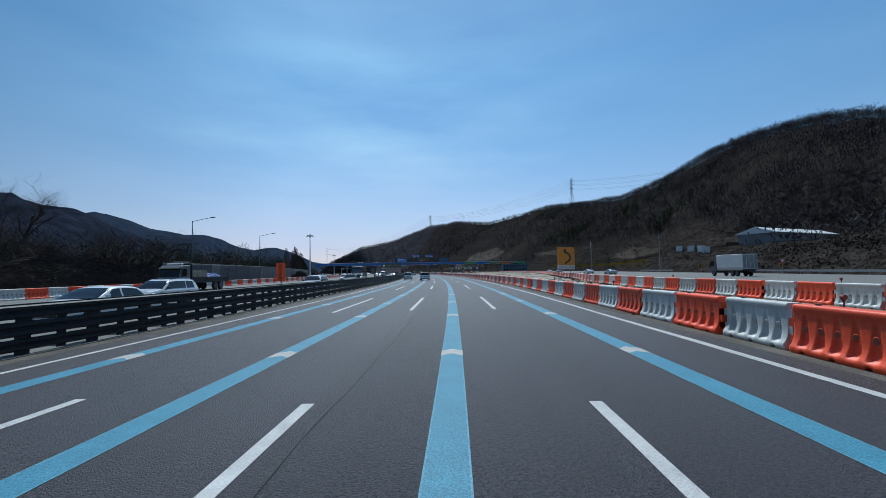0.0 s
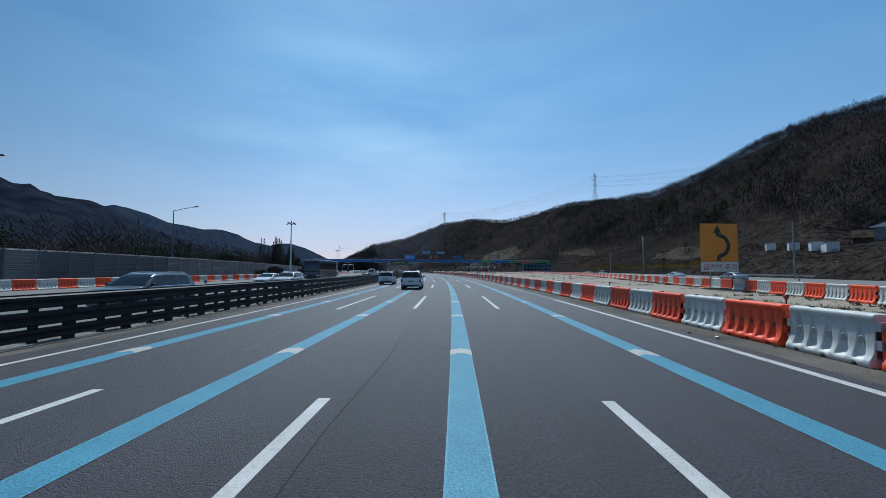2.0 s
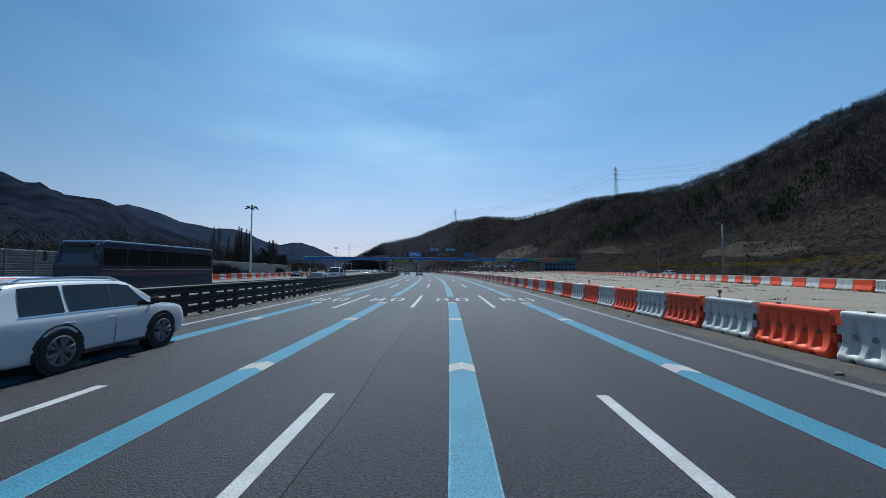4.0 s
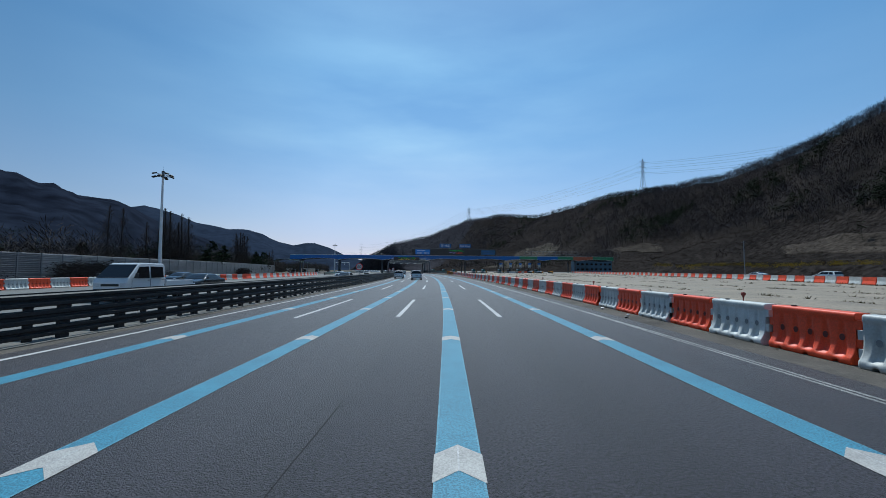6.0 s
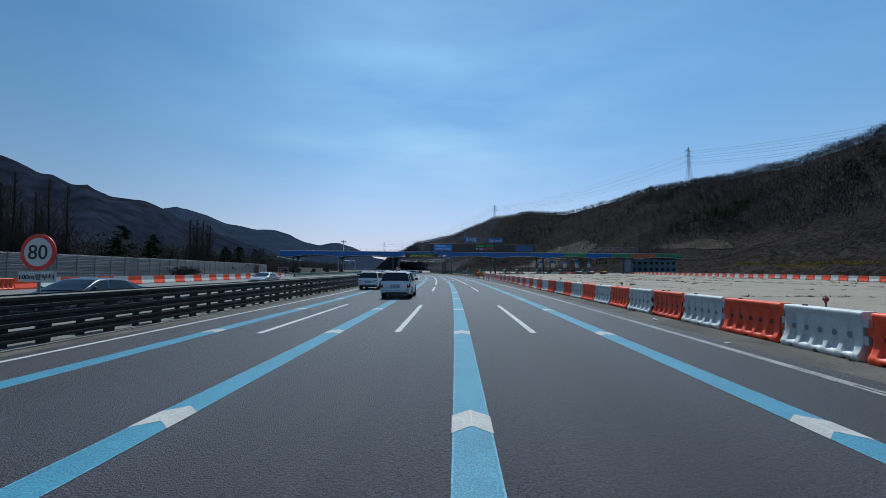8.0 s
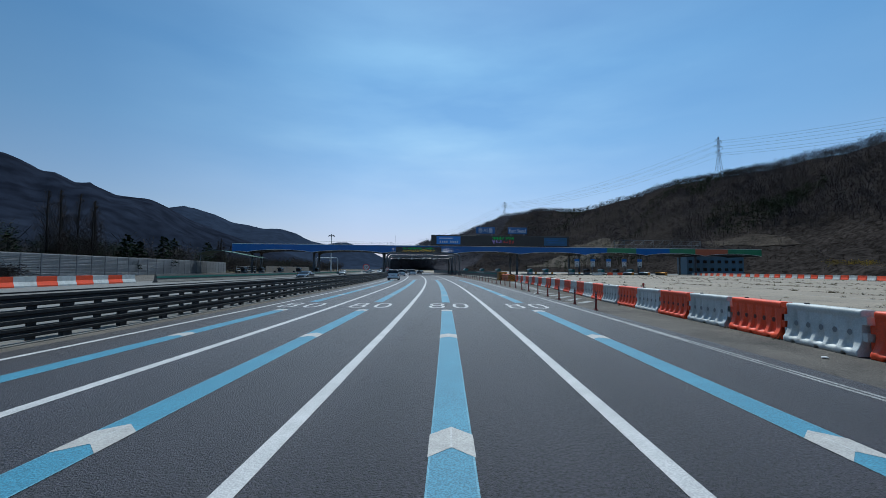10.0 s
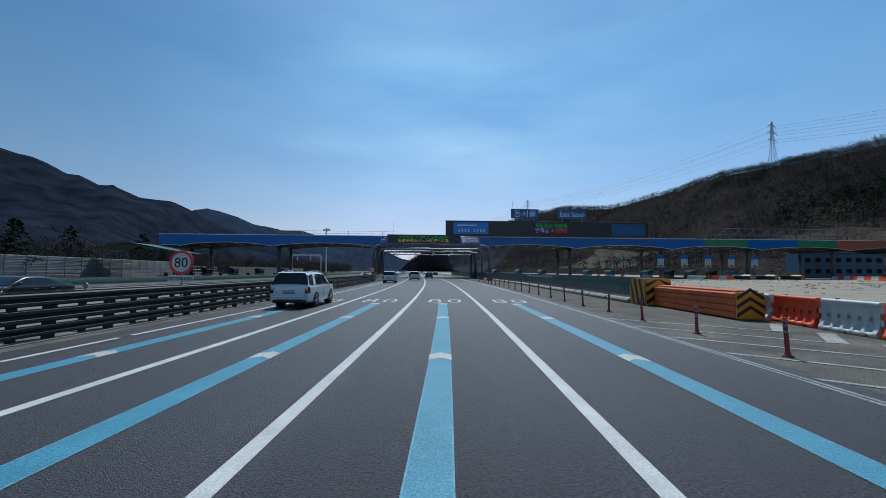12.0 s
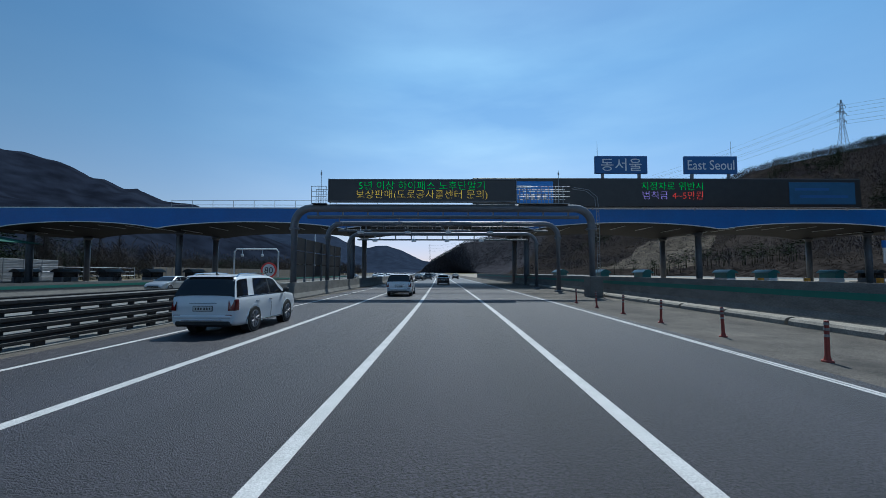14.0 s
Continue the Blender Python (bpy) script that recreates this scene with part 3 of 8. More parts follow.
for base in (-6.70, -3.46, 0.0, 3.62):
    def guide(s, o=0.0, base=base):
        return base + o + (lerp(s, GUIDE_MID) if abs(base) < 1 else 0.0)
    for s0, s1, tips in ARROWS:
        bm = bmesh.new()
        ribbon(bm, s0, s1, lambda s: guide(s, -0.205), lambda s: guide(s, 0.205), 0.004, 2)
        part("blue_line", bm, M_BLUE_LINE, blue_marks)
        bm = bmesh.new()
        for o in (-0.205, 0.187):
            ribbon(bm, s0, s1, lambda s: guide(s, o), lambda s: guide(s, o + 0.018), 0.0052, 2)
        part("pale_edge", bm, M_BLUE_EDGE, blue_marks, "thin paler edge of the blue paint")
        bm = bmesh.new()
        for s in tips:
            for side in (-1, 1):
                vs = [P(s, guide(s), 0.007), P(s - 0.2, guide(s, side * 0.215), 0.007), P(s - 0.68, guide(s, side * 0.215), 0.007), P(s - 0.48, guide(s), 0.007)]
                bm.faces.new([bm.verts.new(v) for v in vs])
                if side == 1:
                    bm.faces.new([bm.verts.new(P(s - a_, guide(s, b_), 0.0085)) for a_, b_ in ((0.01, -0.008), (0.01, 0.008), (0.49, 0.008), (0.49, -0.008))]).material_index = 1
        part("arrow_mark", bm, [M_ARROW, M_WHITE_LINE], blue_marks)


def digit_rings(kind):
    """Outer and inner outlines of a long road numeral, x across, y along."""
    def oval(cx, cy, rx, ry, n=28, p=2.6):
        return [(cx + rx * math.copysign(abs(math.cos(a)) ** (2 / p), math.cos(a)), cy + ry * math.copysign(abs(math.sin(a)) ** (2 / p), math.sin(a))) for a in [2 * math.pi * k / n for k in range(n)]]
    if kind == "0":
        return [(oval(0, 0, 0.36, 1.1), oval(0, 0, 0.22, 0.93))]
    return [(oval(0, 0.52, 0.33, 0.58), oval(0, 0.52, 0.19, 0.42)), (oval(0, -0.52, 0.36, 0.58), oval(0, -0.52, 0.22, 0.42))]


speed_marks = tagged(new("speed_numerals"), "white speed limit numerals 80 painted in each lane", "road marking", kind="structure")
for s_c in (101.7, 227.85, 274.4):
    for dd in (-6.6, -3.5, 0.03, 3.58):
        for kind, off in (("8", -0.52), ("0", 0.55)):
            bm = bmesh.new()
            for outer, inner in digit_rings(kind):
                o_ = [bm.verts.new(P(s_c + y, dd + off + x, 0.005)) for x, y in outer]
                i_ = [bm.verts.new(P(s_c + y, dd + off + x, 0.005)) for x, y in inner]
                for k in range(len(o_)):
                    j = (k + 1) % len(o_)
                    bm.faces.new((o_[k], o_[j], i_[j], i_[k]))
            part("numeral", bm, M_WHITE_LINE, speed_marks)

# ---- median guard rail ----
RAIL_D = -9.35
rail = thing("guard_rail", "dark three-tier steel guard rail along the median", "guard rail")
for side in (0, 1):
    x0, sg = (0.0, 1) if side == 0 else (-0.62, -1)
    for zc, hh in (((0.940, 0.146), (0.575, 0.160), (0.235, 0.126)) if side == 0 else ((0.940, 0.146),)):
        prof = [(0.00, zc - hh), (0.05, zc - hh * 0.8), (0.05, zc - hh * 0.35), (0.0, zc - hh * 0.12), (0.0, zc + hh * 0.12), (0.05, zc + hh * 0.35), (0.05, zc + hh * 0.8), (0.0, zc + hh), (-0.03, zc + hh), (-0.03, zc - hh)]
        bm = bmesh.new()
        sweep(bm, [(x0 + sg * a, b) for a, b in prof], -80, 314, RAIL_D)
        part("beam", bm, M_RAIL, rail)
bm = bmesh.new()
box(bm, (-0.09, 0, 0.53), (0.12, 0.16, 1.06))
box(bm, (-0.31, 0, 0.93), (0.56, 0.16, 0.10))
for zc in (0.58, 0.235):
    box(bm, (-0.16, 0, zc), (0.28, 0.16, 0.10))
box(bm, (-0.03, 0, 0.765), (0.05, 0.30, 0.16))
box(bm, (-0.03, 0, 0.39), (0.05, 0.26, 0.16))
box(bm, (-0.05, 0, 0.08), (0.10, 0.22, 0.2))
post_me = finish(bm, "post", M_RAIL)
bm = bmesh.new()
box(bm, (-0.035, 0, 0.48), (0.04, 0.20, 0.88))
spacer_me = finish(bm, "spacer", M_RAIL)
for k in range(205):
    part("post", post_me, M_RAIL, rail, m=M(-34.0 + 1.70 * k, RAIL_D))
    part("spacer", spacer_me, M_RAIL, rail, m=M(-33.15 + 1.70 * k, RAIL_D))
bm = bmesh.new()
sweep(bm, [(-0.75, -0.02), (-0.75, 0.015), (0.16, 0.015), (0.16, -0.02)], -80, 314, RAIL_D)
single("median_kerb", bm, M_WALL, "low pale concrete kerb under the guard rail", "kerb", kind="structure")

# ---- concrete walls ----
NJ = [(-0.30, 0), (-0.30, 0.08), (-0.16, 0.35), (-0.10, 1.0), (0.10, 1.0), (0.16, 0.35), (0.30, 0.08), (0.30, 0)]
bm = bmesh.new()
sweep(bm, [(x + 0.3, z * 1.38) for x, z in NJ], 273.5, 420, lambda s: lerp(s, WALL_R))
wall_r = single("concrete_barrier_wall", bm, M_WALL, "long weathered concrete barrier wall with a green stripe", "wall", kind="structure")
bm = bmesh.new()
ribs = [(0.165, 0.90), (0.160, 1.10), (0.30, 1.10), (0.30, 0.90)]
sweep(bm, ribs, 273.6, 420, lambda s: lerp(s, WALL_R))
part("green_stripe", bm, M_GREENS, wall_r)
for k in range(25):
    bm = bmesh.new()
    sweep(bm, [(-0.40, 0), (-0.395, 0.13), (-0.33, 0.21), (-0.16, 0.25), (0.05, 0.25), (0.05, 0.0)], 273.6 + 2.9 * k, 276.36 + 2.9 * k, lambda s: lerp(s, WALL_R), step=1.4)
    part("kerb", bm, M_KERB, wall_r, "pale worn concrete kerb block")
for k in range(6):
    s = 289.5 + k * 1.9
    bm = bmesh.new()
    for q in (0, 1):
        v0 = [P(s + q * 1.0 + o, lerp(s, WALL_R) + 0.14, z) for o, z in ((0, 1.06), (0.5, 1.06), (1.05, 1.26), (0.55, 1.26))]
        bm.faces.new([bm.verts.new(v) for v in v0])
    part("hatched_marker", bm, M_SIGNW, wall_r, "white slanted marker stripes")
bm = bmesh.new()
sweep(bm, [(x, z * 1.0) for x, z in NJ], 314.5, 480, -9.75)
single("median_wall", bm, M_WALL, "concrete median wall beginning at the gantry", "wall", kind="structure")
WALL_O = [(256, -32.5), (300, -30), (345, -27)]
bm = bmesh.new()
sweep(bm, [(x, z * 0.92) for x, z in NJ], 256, 420, lambda s: lerp(s, WALL_O))
wo = single("opposite_wall", bm, M_WALL, "pale concrete wall with a green stripe across the opposite lanes", "wall", kind="structure")
bm = bmesh.new()
sweep(bm, [(0.165, 0.52), (0.150, 0.72), (0.0, 0.72), (0.0, 0.52)], 256, 420, lambda s: lerp(s, WALL_O))
part("green_stripe", bm, M_GREENS, wo)

# ---- noise barrier across the opposite lanes ----
SOUND = [(65, -45.5), (110, -47.2), (150, -52.5), (200, -58.5), (260, -62), (345, -69), (380, -76)]
noise_wall = thing("noise_barrier", "long grey panelled noise barrier with steel posts", "noise barrier")
bm = bmesh.new()
outline = [(-0.07, 0.04)]
for k in range(5):
    z = 0.04 + k * 0.78
    outline += [(0.05, z)]
    for q in range(3):
        outline += [(0.05, z + 0.10 + q * 0.22), (0.10, z + 0.12 + q * 0.22), (0.10, z + 0.20 + q * 0.22), (0.05, z + 0.22 + q * 0.22)]
    outline += [(0.05, z + 0.74), (0.02, z + 0.76)]
outline += [(0.02, 3.92), (-0.07, 3.92)]
prism(bm, outline, 3.94, 'Y', 0.03)
panel_me = finish(bm, "panel", M_SOUND)
panel_me2 = panel_me.copy()
panel_me2.materials[0] = M_SOUNDB
bm = bmesh.new()
box(bm, (0, 0, 1.97), (0.24, 0.2, 3.94))
npost_me = finish(bm, "post", M_GREYPAINT)
s = 65.0
k = 0
while s < 372:
    a, b = P(s, lerp(s, SOUND)), P(s + 4, lerp(s + 4, SOUND))
    yaw = math.atan2(-(b - a).x, (b - a).y)
    m = Matrix.Translation((a.x, a.y, 0.0)) @ Matrix.Rotation(yaw, 4, 'Z')
    part("panel", panel_me2 if (k == 4 or s > 178) else panel_me, M_SOUND, noise_wall, m=m)
    part("post", npost_me, M_GREYPAINT, noise_wall, m=m)
    s += 4
    k += 1

# ---- water-filled barriers ----
def barrier_mesh(name, material):
    """One moulded barrier: a lipped top, an upright fluted panel, five sunken bays with sockets as shade-dark discs,
    splayed toes on a flared foot.
    """
    bm = bmesh.new()
    L, ny, bays = 1.78, 71, 5
    lev = [(0.0, 0.245), (0.05, 0.255), (0.105, 0.252), (0.125, 0.240), (0.16, 0.214), (0.20, 0.190), (0.25, 0.168), (0.31, 0.152), (0.38, 0.143), (0.46, 0.138), (0.55, 0.135), (0.64, 0.133), (0.72, 0.132), (0.765, 0.132), (0.79, 0.150), (0.86, 0.150), (0.885, 0.140), (0.90, 0.115)]
    cols = []
    for i in range(ny):
        u = i / (ny - 1)
        y = -L / 2 + L * u
        ph = ((u - 0.05) / 0.90 * bays) % 1.0 if 0.05 < u < 0.95 else 0.0
        row = []
        for z, w in lev:
            k = 0.0
            if 0.11 < z < 0.75 and 0.05 < u < 0.95:
                half = 0.34 - 0.17 * max(0.0, min(1.0, (z - 0.16) / 0.45))         # wide toes below, narrow flutes above
                side = max(0.0, min(1.0, (half - abs(ph - 0.5)) / 0.09))
                deep = 0.022 + 0.052 * max(0.0, min(1.0, (0.36 - z) / 0.20))
                k = side * deep * min(1.0, (0.76 - z) / 0.08) * min(1.0, (z - 0.105) / 0.03)
            zz = z + (0.050 if (z == 0.0 and (i % 24) in (10, 11, 12, 13)) else 0.0)
            row.append((w - k, zz))
        cols.append([bm.verts.new((w, y, z)) for w, z in row] + [bm.verts.new((-w, y, z)) for w, z in reversed(row)])
    n = len(cols[0])
    for a, b in zip(cols, cols[1:]):
        for k in range(n):
            bm.faces.new((a[k], a[(k + 1) % n], b[(k + 1) % n], b[k])).smooth = True
    bm.faces.new(cols[0])
    bm.faces.new(list(reversed(cols[-1])))
    for k in range(bays):                                                # round sockets in the bays, their inner shade given by dark discs
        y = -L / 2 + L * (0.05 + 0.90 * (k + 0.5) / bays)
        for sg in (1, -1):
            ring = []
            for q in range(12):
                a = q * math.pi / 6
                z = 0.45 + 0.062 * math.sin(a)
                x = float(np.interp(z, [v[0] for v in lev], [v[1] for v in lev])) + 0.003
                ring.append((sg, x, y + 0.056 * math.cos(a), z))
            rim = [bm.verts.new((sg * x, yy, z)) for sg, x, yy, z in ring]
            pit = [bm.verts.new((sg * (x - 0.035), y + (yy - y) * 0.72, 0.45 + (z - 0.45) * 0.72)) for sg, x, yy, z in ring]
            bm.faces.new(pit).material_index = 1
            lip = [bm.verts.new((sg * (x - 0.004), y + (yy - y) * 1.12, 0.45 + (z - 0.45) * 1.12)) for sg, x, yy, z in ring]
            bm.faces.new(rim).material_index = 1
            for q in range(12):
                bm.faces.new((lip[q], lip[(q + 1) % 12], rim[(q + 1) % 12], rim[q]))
    return finish(bm, name, [material, M_ORANGE_SHADE if material is M_ORANGE else M_WHITE_SHADE])


def barrier_lug(name, material, end):
    """The stepped interlocking end piece."""
    bm = bmesh.new()
    y0, y1 = 0.86, 0.985
    st = [(y0, 0.14), (y1, 0.14), (y1, 0.30), (y0 + 0.03, 0.30), (y0 + 0.03, 0.46), (y1, 0.46), (y1, 0.62), (y0 + 0.03, 0.62), (y0 + 0.03, 0.78), (y0, 0.78)]
    if end < 0:
        st = [(-y, 0.92 - z) for y, z in st]
    prism(bm, st, 0.27, 'X', -0.135)
    return finish(bm, name, material)


bm = bmesh.new()
cyl(bm, (0, 0.5, 0.89), (0, 0.5, 0.93), 0.05, n=10)
CAP_ME = finish(bm, "filler_cap", M_DARKHOLE)
BARRIER = [(barrier_mesh("body", m_), barrier_lug("lug", m_, 1), barrier_lug("lug", m_, -1)) for m_ in (M_ORANGE, M_PWHITE)]
LBL = {0: "orange plastic water-filled road barrier", 1: "dirty white plastic water-filled road barrier"}


def barrier_row(pts, keys, k0, k1, group, extra=""):
    """Barriers k0 to k1 of a row; keys give the station at which some of them begin."""
    rr = random.Random(len(group))
    for k in range(k0, k1):
        sa, sb = lerp(k, keys), lerp(k + 1, keys)
        sm = (sa + sb) / 2
        slope = math.atan2(lerp(sb, pts) - lerp(sa, pts), sb - sa)
        m = M(sm, lerp(sm, pts) + 0.22 + rr.uniform(-0.035, 0.035)) @ Matrix.Rotation(-slope + radians(rr.uniform(-1.4, 1.4)), 4, 'Z') @ Matrix.Diagonal((1, (sb - sa) / math.cos(slope) / 1.945, 1, 1))
        wb = thing("water_barrier", LBL[k % 2] + extra, "road barrier", group, m=m)
        part("body", BARRIER[k % 2][0], None, wb)
        part("lug", BARRIER[k % 2][1], None, wb)
        part("lug", BARRIER[k % 2][2], None, wb)
        if "carriageway" in group:
            part("filler_cap", CAP_ME, None, wb)


barrier_row(BAR1, [(0, -9.45), (10, 9.8), (14, 18.0), (36, 60.24), (72, 129.95), (74, 133.75), (80, 145.4), (96, 175.85), (126, 235.09), (132, 246.14), (136, 253.38), (142, 264.24), (144, 268.0)], 0, 144, "barriers beside the carriageway", " standing on the shoulder")
barrier_row(BAR2, [(0, -5.72), (64, 110)], 0, 64, "barriers across the plaza", " standing on the plaza")
barrier_row([(-60, -35), (400, -35)], [(1, 22.4), (91, 197.45)], 1, 91, "barriers beside the opposite lanes", " below the noise barrier")


def far_barriers(pts, s0, s1, k0):
    """The far end of a row, too small to tell apart: plain sloped bodies in two colours."""
    bm = bmesh.new()
    s, k = s0, k0
    while s < s1:
        slope = math.atan2(lerp(s + 1, pts) - lerp(s - 1, pts), 2.0)
        step = 1.945 * math.cos(slope)
        m = M(s + step / 2, lerp(s + step / 2, pts) + 0.22) @ Matrix.Rotation(-slope, 4, 'Z')
        lo, hi = [], []
        for x, z in ((-0.24, 0), (-0.24, 0.12), (-0.13, 0.45), (-0.13, 0.9), (0.13, 0.9), (0.13, 0.45), (0.24, 0.12), (0.24, 0)):
            lo.append(bm.verts.new(m @ Vector((x, -0.95, z))))
            hi.append(bm.verts.new(m @ Vector((x, 0.95, z))))
        for q in range(8):
            bm.faces.new((lo[q], lo[(q + 1) % 8], hi[(q + 1) % 8], hi[q])).material_index = k % 2
        bm.faces.new(lo).material_index = k % 2
        bm.faces.new(hi).material_index = k % 2
        s += step
        k += 1
    single("far_barrier_row", bm, [M_ORANGE, M_PWHITE], "far row of orange and white water-filled barriers", "road barrier", kind="stuff")


far_barriers(BAR2, 110.2, 345, 0)
far_barriers([(-60, -35), (400, -35)], 197.5, 255, 0)

# warning lamps on stems behind the barriers
bm = bmesh.new()
cyl(bm, (0, 0, 0), (0, 0, 0.95), 0.015, n=6)
box(bm, (0, 0, 0.97), (0.05, 0.04, 0.06), 0.01)
cyl(bm, (0, -0.03, 1.03), (0, 0.03, 1.03), 0.05, n=10)
lamp_me = finish(bm, "warning_lamp", M_BOLLARD)
for k in range(24):
    s = -3 + k * 10.5
    single("warning_lamp", lamp_me, None, "small red warning lamp on a stem behind the barriers", "warning lamp", "warning lamps", m=M(s, lerp(s, BAR1) + 0.75))
for k in range(16):
    s = 4 + k * 12.5
    single("warning_lamp", lamp_me, None, "small red warning lamp on a stem behind the barriers", "warning lamp", "warning lamps", m=M(s, lerp(s, BAR2) + 0.85))

# ---- crash cushion and striped block ahead of the wall ----
cushion = thing("crash_cushion", "long orange ribbed crash cushion on the shoulder", "crash cushion", m=M(266.3, 10.62, 0, -1.0) @ Matrix.Diagonal((1, 0.77, 1, 1)))
bm = bmesh.new()
for k in range(4):
    box(bm, (0, 3.6, 0.13 + k * 0.235), (0.98, 7.2, 0.215), 0.04)
box(bm, (0, 3.6, 0.48), (0.86, 7.1, 0.9))
box(bm, (-0.2, 3.6, 0.99), (0.3, 7.0, 0.06), 0.02)
box(bm, (0.25, 3.6, 0.99), (0.25, 7.0, 0.06), 0.02)
part("body", bm, M_CUSH, cushion)
bm = bmesh.new()
box(bm, (0, -0.03, 0.48), (0.96, 0.06, 0.92), 0.01)
part("nose_plate", bm, M_BYEL, cushion, "yellow end plate with black chevrons")
for k in range(3):
    bm = bmesh.new()
    z0 = 0.08 + k * 0.3
    prism(bm, [(-0.47, z0), (0, z0 + 0.3), (0.47, z0), (0.47, z0 + 0.13), (0, z0 + 0.43), (-0.47, z0 + 0.13)], 0.01, 'Y', -0.07)
    part("chevron", bm, M_YBLACK, cushion)
block = thing("striped_block", "concrete block end painted in black and amber stripes", "barrier block", m=M(271.9, 10.35))
bm = bmesh.new()
box(bm, (0.2, 0.85, 0.67), (1.25, 1.6, 1.34), 0.09)
part("block", bm, M_WALL, block)
bm = bmesh.new()
box(bm, (0.2, 0.035, 0.67), (1.22, 0.02, 1.3))
box(bm, (-0.436, 0.85, 0.67), (0.02, 1.55, 1.3))
part("stripe_sheet", bm, M_BYEL, block, "amber sheet with black slanted stripes")
for k in range(3):
    bm = bmesh.new()
    z0 = 0.05 + k * 0.42
    prism(bm, [(-0.4, z0), (0.2, z0 + 0.38), (0.8, z0), (0.8, z0 + 0.2), (0.2, min(z0 + 0.58, 1.3)), (-0.4, z0 + 0.2)], 0.008, 'Y', 0.012)
    part("stripe", bm, M_YBLACK, block)
    bm = bmesh.new()
    y0 = 0.1 + k * 0.5
    prism(bm, [(y0, 0.03), (y0 + 0.22, 0.03), (min(y0 + 0.62, 1.6), 1.3), (min(y0 + 0.4, 1.5), 1.3)], 0.008, 'X', -0.455)
    part("stripe", bm, M_YBLACK, block)

# ---- rubber lane posts ----
bm = bmesh.new()
cyl(bm, (0, 0, 0), (0, 0, 0.03), 0.10, 0.09, n=12)
cyl(bm, (0, 0, 0.03), (0, 0, 0.12), 0.062, 0.042, n=10)
cyl(bm, (0, 0, 0.12), (0, 0, 0.76), 0.042, 0.038, n=10)
for z in (0.46, 0.58, 0.68):
    cyl(bm, (0, 0, z), (0, 0, z + 0.05), 0.044, n=10, mi=1)
boll_me = finish(bm, "lane_post", [M_BOLLARD, M_BAND])
rnd = random.Random(33)
for k in range(-1, 32):
    s = 229.0 + k * 2.85
    lean = Matrix.Rotation(radians(rnd.uniform(-3, 3)), 4, 'X') @ Matrix.Rotation(radians(rnd.uniform(-3, 3)), 4, 'Y')
    single("lane_post", boll_me, None, "faded red flexible lane post with pale bands", "bollard", "lane posts", m=M(s, lerp(s, [(226, 6.1), (229, 6.18), (237, 6.5), (243, 6.65), (257, 6.82), (283, 6.76), (306, 6.82)]) + rnd.uniform(-0.04, 0.04)) @ lean)

# ---- toll gate ----
S_GATE, K_GATE = 345.3, 0.931
GATE = M(S_GATE, 0) @ Matrix.Diagonal((K_GATE, K_GATE, K_GATE, 1))
CUSPS = [-66, -61, -39.2, -13.8, 12, 37.6, 63, 88, 113, 138]


def under(x):
    """Height of the curved underside across the gate."""
    for a, b in zip(CUSPS, CUSPS[1:]):
        if a <= x <= b:
            u = (x - a) / (b - a)
            return 7.62 + 0.95 * (4 * u * (1 - u)) ** 0.75 * min(1, (b - a) / 20)
    return 7.62


canopy = thing("toll_gate_canopy", "long toll gate canopy with a blue fascia and scalloped underside", "toll gate", m=GATE)
DEP = 17.0
xs = [-66 + k * 1.0 for k in range(205)]


def fascia(x0, x1, material, label):
    bm = bmesh.new()
    pts = [x for x in xs if x0 <= x <= x1]
    lo = [[bm.verts.new((x, y, under(x))) for x in pts] for y in (0.0, 0.25)]
    hi = [[bm.verts.new((x, y, 10.42)) for x in pts] for y in (0.0, 0.25)]
    for k in range(len(pts) - 1):
        bm.faces.new((lo[0][k], lo[0][k + 1], hi[0][k + 1], hi[0][k]))
        bm.faces.new((lo[1][k], hi[1][k], hi[1][k + 1], lo[1][k + 1]))
        bm.faces.new((hi[0][k], hi[0][k + 1], hi[1][k + 1], hi[1][k]))
        bm.faces.new((lo[0][k], lo[1][k], lo[1][k + 1], lo[0][k + 1]))
    part("fascia", bm, material, canopy, label)


fascia(-66, 72, M_BLUE, "blue fascia panels")
fascia(72, 84, M_GREENF, "green fascia panel")
fascia(84, 98, M_BLUE, "blue fascia panels")
fascia(98, 109, M_GREENF, "green fascia panel")
fascia(109, 123, M_REDF, "rust red fascia panel")
fascia(123, 138, M_GREENF, "green fascia panel")
for zoff, h, nm in ((0.0, 0.10, "lower_trim"), (None, 0.14, "upper_trim")):
    bm = bmesh.new()
    prev = None
    for x in xs:
        z = 10.42 if zoff is None else under(x) - 0.02
        cur = [bm.verts.new(v) for v in ((x, -0.05, z), (x, -0.05, z + h), (x, 0.1, z + h), (x, 0.1, z))]
        if prev:
            for k in range(4):
                bm.faces.new((prev[k], prev[(k + 1) % 4], cur[(k + 1) % 4], cur[k]))
        prev = cur
    part(nm, bm, M_WHITEP, canopy, "white edge trim")
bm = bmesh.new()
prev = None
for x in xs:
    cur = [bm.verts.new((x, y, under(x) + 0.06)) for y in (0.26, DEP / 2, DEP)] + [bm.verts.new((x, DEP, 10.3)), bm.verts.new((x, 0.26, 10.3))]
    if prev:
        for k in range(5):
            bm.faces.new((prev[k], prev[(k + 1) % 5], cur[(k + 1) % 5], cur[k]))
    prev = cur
part("roof", bm, M_SOFFIT, canopy, "near-black roof slab with panelled soffit, underside shade put into its colour")
